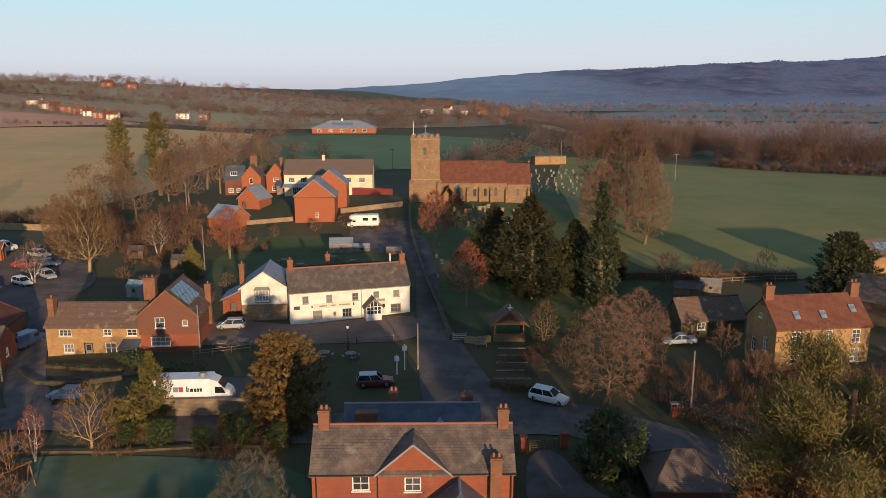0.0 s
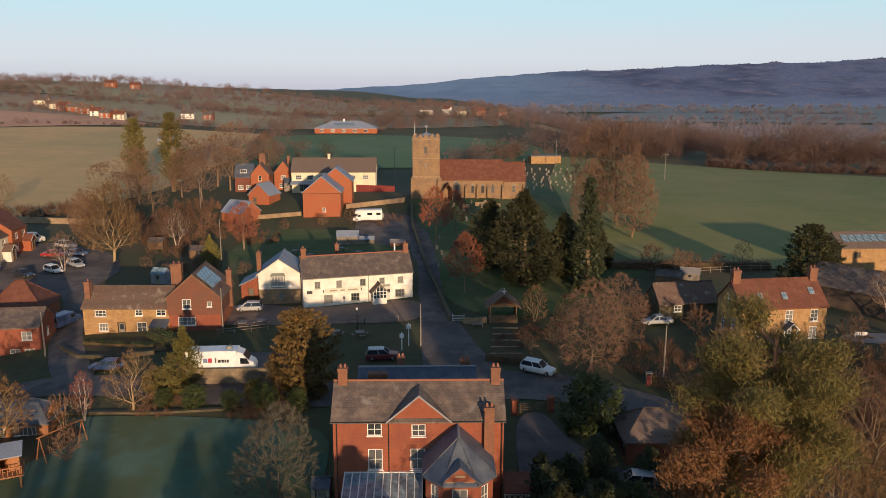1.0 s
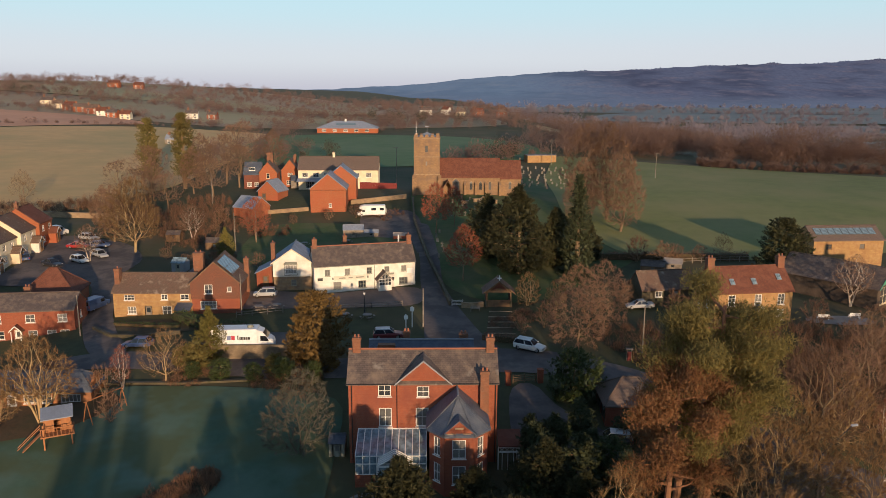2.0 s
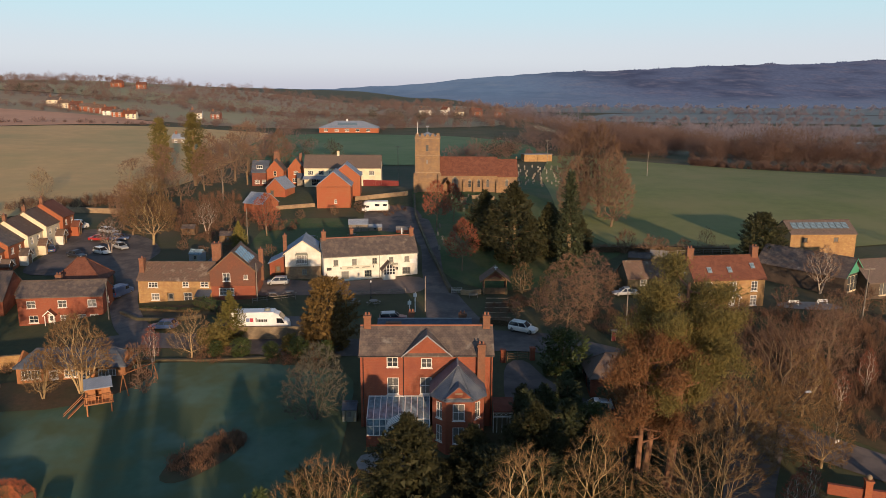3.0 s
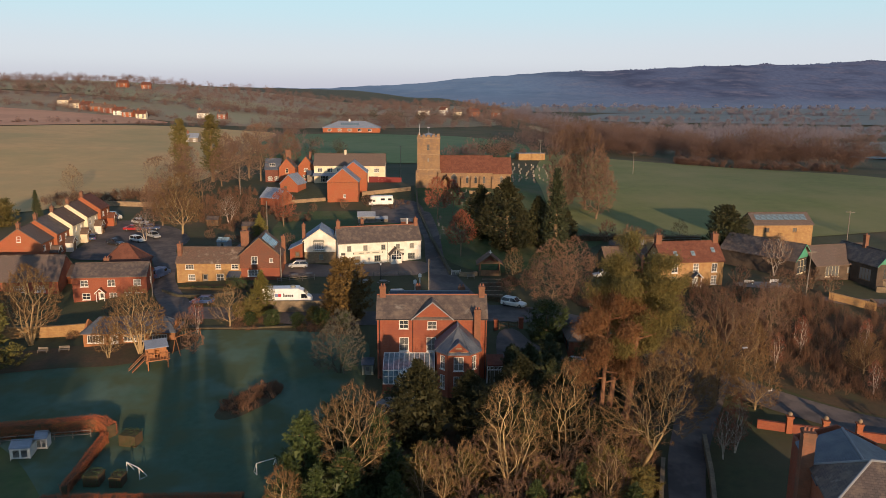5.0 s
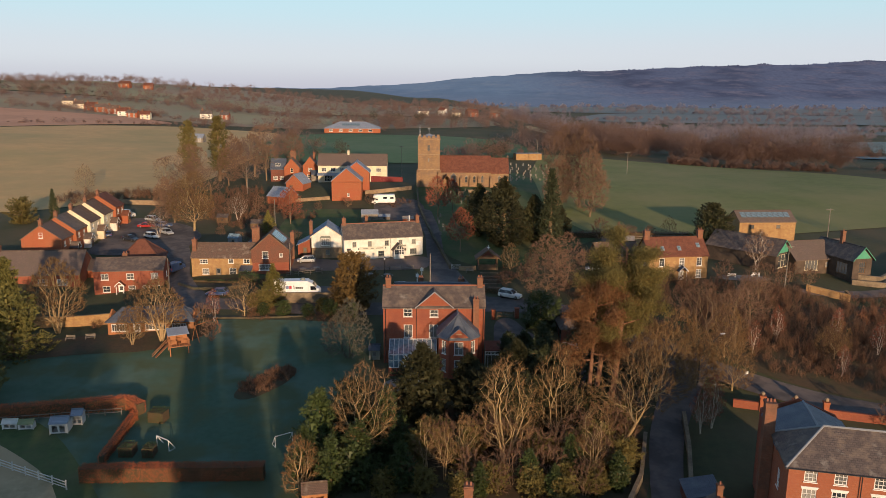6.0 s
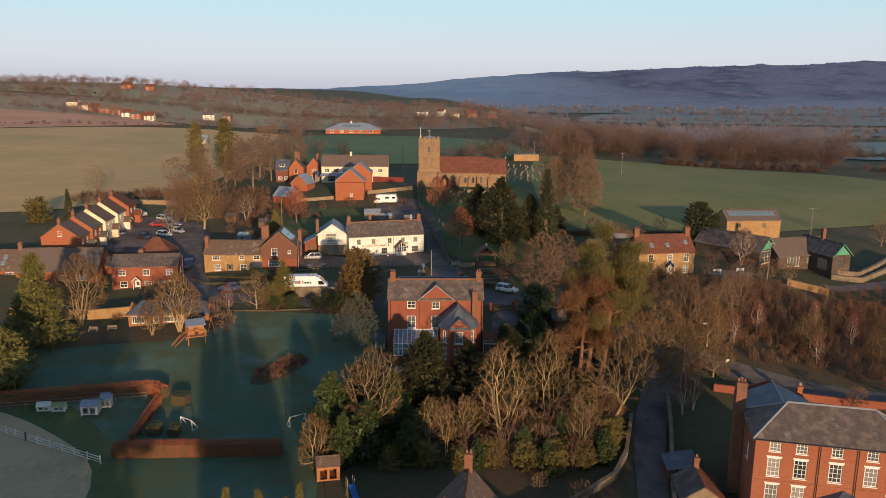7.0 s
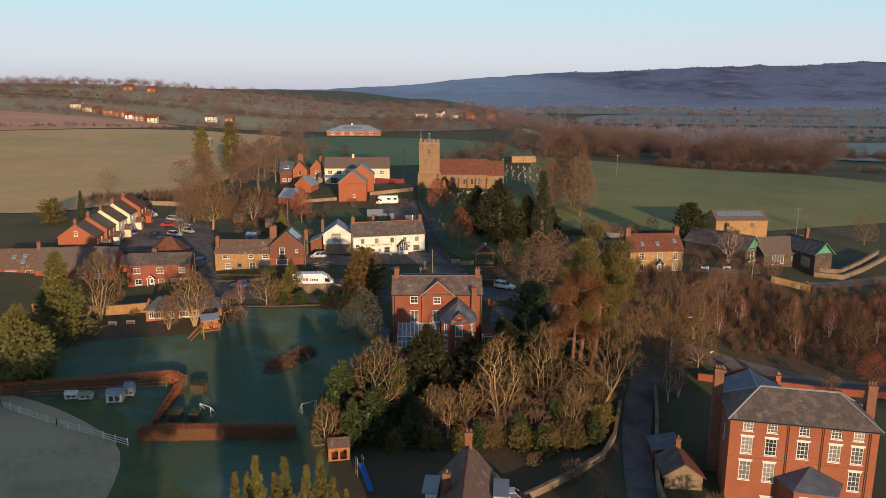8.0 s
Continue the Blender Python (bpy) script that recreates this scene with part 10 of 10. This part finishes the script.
    drape("cottage_garden", [(-54, 94.8), (-40, 94.2), (-33, 93.5), (-33, 90.5), (-42, 88.8), (-50, 88.8)], EARTH, "dark cottage garden soil", "garden", 0.1, 1.5)
    drape("patio", [(-10.5, 44.5), (-4, 45.0), (-4, 48.5), (-10.5, 48.8)], PAVING, "stone patio before the conservatory", "patio", 0.14, 1.5)
    PALE_BOARDS = plain("pale painted boards", (0.62, 0.60, 0.54), 0.7)
    OLIVE_FELT = plain("olive roof felt", (0.24, 0.27, 0.14), 0.9)
    goal(-36.8, 30.8, -35)
    goal(-21.6, 31.8, 35)
    hutch("rabbit_hutch", -58.8, 35.9, 5, 1.9, 1.0, 0.9, PALE_BOARDS, PALE_BOARDS, "pale wooden rabbit hutch by the hedge")
    hutch("rabbit_hutch", -56.6, 35.8, 5, 1.9, 1.0, 0.9, PALE_BOARDS, OLIVE_FELT, "olive-roofed rabbit hutch by the hedge")
    hutch("hen_house", -51.8, 35.2, 8, 2.3, 2.0, 1.5, PALE_BOARDS, SLATE_FROST, "pale hen house with a teal roof")
    hutch("hen_house", -50.4, 37.2, 8, 1.4, 1.4, 1.5, PALE_BOARDS, SLATE_FROST, "small pale hen house beside the larger")
    hutch("summer_house", -15.6, 18.6, 10, 2.8, 2.4, 2.0, CEDAR, TILE_BROWN, "small brown timber summer house under the trees")
    t = thing("slide", -12.2, 13.6, ground_z(-12.2, 13.6), -68, "blue plastic slide on a timber frame", "slide")
    blue = plain("blue plastic", (0.03, 0.16, 0.48), 0.4)
    bm = bmesh.new()
    prism(bm, [(0, -0.3, 1.9), (0, 0.3, 1.9), (4.2, 0.3, 0.25), (4.2, -0.3, 0.25)], (0, 0, 0.06))
    for s in (-0.33, 0.27):
        prism(bm, [(0, s, 1.9), (4.2, s, 0.25), (4.2, s, 0.5), (0, s, 2.15)], (0, 0.06, 0))
    part("chute", tidy(bm), blue, t)
    for sx, sy in ((-0.1, -0.4), (-0.1, 0.4), (-0.9, -0.4), (-0.9, 0.4)):
        bm = bmesh.new()
        tube(bm, (sx, sy, -0.2), (sx * 0.8, sy, 2.7), 0.05, 0.05, 6, cap=True)
        part("leg", bm, GREY_WOOD, t)
    # sheds and greenhouses
    for x, y, turn, w, d, h, wall, roof, label in ((-22.4, 145.2, 6, 4.6, 3.0, 1.9, GREY_WOOD, SLATE_FROST, "frost-roofed garden shelter behind the inn"), (-17.8, 146.0, 4, 3.2, 1.6, 1.0, GREY_WOOD, SLATE_FROST, "low frost-topped store behind the inn"),
                                                    (-11.0, 143.0, 4, 3.0, 1.6, 0.9, BRICK_RED, PAVING, "low brick store behind the inn"), (-52.0, 119.4, -10, 2.6, 2.2, 1.9, LEAD, GLAZING, "small glass greenhouse in the cottage garden"),
                                                    (-61.0, 142.0, 0, 3.0, 2.2, 1.6, OAK, SLATE, "brown garden shed under the great tree"), (-50.4, 135.4, 0, 3.8, 2.4, 1.6, OAK, SLATE, "weathered brown garden shed among bushes"),
                                                    (-41.5, 104.5, 20, 2.4, 2.0, 1.9, LEAD, GLAZING, "glass greenhouse behind the tile-hung cottage"), (42.8, 121.4, -20, 3.4, 2.4, 1.3, GREY_WOOD, PAVING, "pale-roofed garden shed beside the pasture"),
                                                    (38.0, 120.0, -20, 4.4, 2.6, 1.2, OAK, SLATE, "low grey shed beside the pasture"), (-45.6, 205.0, 10, 4.0, 4.0, 2.4, GREY_WOOD, SLATE_BLUE, "dark boarded garage beside the cream house"),
                                                    (-12.6, 54.6, 0, 1.7, 1.9, 1.7, GREY_PAINT, SLATE_BLUE, "small blue-grey shed beside the brick house")):
        t = thing("garden_shed", x, y, ground_z(x, y), turn, label, "shed", "sheds")
        walls(t, w, d, h, wall, axis="x", rise=d * 0.3, foot=0.4, thick=0.08, front=[(w * 0.5, 0.0, 0.8, h * 0.85, "door", wall if wall is not LEAD else GREY_PAINT)])
        gable_roof(t, w, d, h, d * 0.3, "x", roof, over=0.15, thick=0.07)
    t = thing("cream_pavilion", 33.0, 269.6, 8.2, 10, "long low cream building behind the churchyard", "building")
    walls(t, 11.5, 5.0, 2.9, STONE_WARM, gables=False)
    bm = bmesh.new()
    box(bm, -0.2, 11.7, -0.2, 5.2, 2.9, 3.1)
    part("flat_roof", bm, PAVING, t)
    # houses on the far slopes
    spots = ((-283, 520, 0, 11, 7, 5.5, CREAM, SLATE), (-268, 506, 20, 9, 7, 4.5, CREAM, TILE_BROWN), (-256, 496, -10, 10, 7, 4.5, BRICK_ORANGE, TILE_RED), (-244, 486, 10, 10, 7, 4.5, BRICK_ORANGE, TILE_GREY), (-231, 474, 0, 11, 7, 4.8, BRICK_RED, TILE_BROWN), (-218, 462, 15, 9, 7, 4.0, WHITEWASH, TILE_RED), (-208, 452, -5, 9, 6, 4.0, BRICK_ORANGE, SLATE), (-196, 444, 5, 8, 6, 4.0, CREAM, TILE_RED),
             (-166, 474, 10, 10, 7, 4.5, WHITEWASH, SLATE), (-154, 480, 0, 8, 6, 4.2, BRICK_RED, SLATE), (-18, 622, 5, 13, 7, 5.0, WHITEWASH, SLATE), (0, 618, -30, 8, 7, 6.0, WHITEWASH, TILE_RED), (12, 600, 8, 10, 7, 4.5, CREAM, TILE_GREY), (26, 596, 20, 12, 8, 5.0, BRICK_ORANGE, TILE_RED), (44, 594, -10, 11, 7, 5.0, BRICK_RED, TILE_BROWN), (-330, 740, 0, 14, 8, 5, BRICK_ORANGE, TILE_RED), (-306, 744, 10, 12, 8, 5, BRICK_ORANGE, TILE_RED), (-128, 330, 0, 9, 6, 2.8, GREY_WOOD, SLATE_FROST))
    for x, y, turn, w, d, h, wall, roof in spots:
        w, d, h = w * 0.78, d * 0.85, h * 0.8
        kind = {"cream render": "cream", "whitewashed render": "white", "red brick": "red brick", "orange brick": "orange brick"}.get(wall.name, "grey boarded")
        far_house(x, y, turn, w, d, h, wall, roof, f"small {kind} house on the far slope")


vehicles()
small_things()
gravestones()
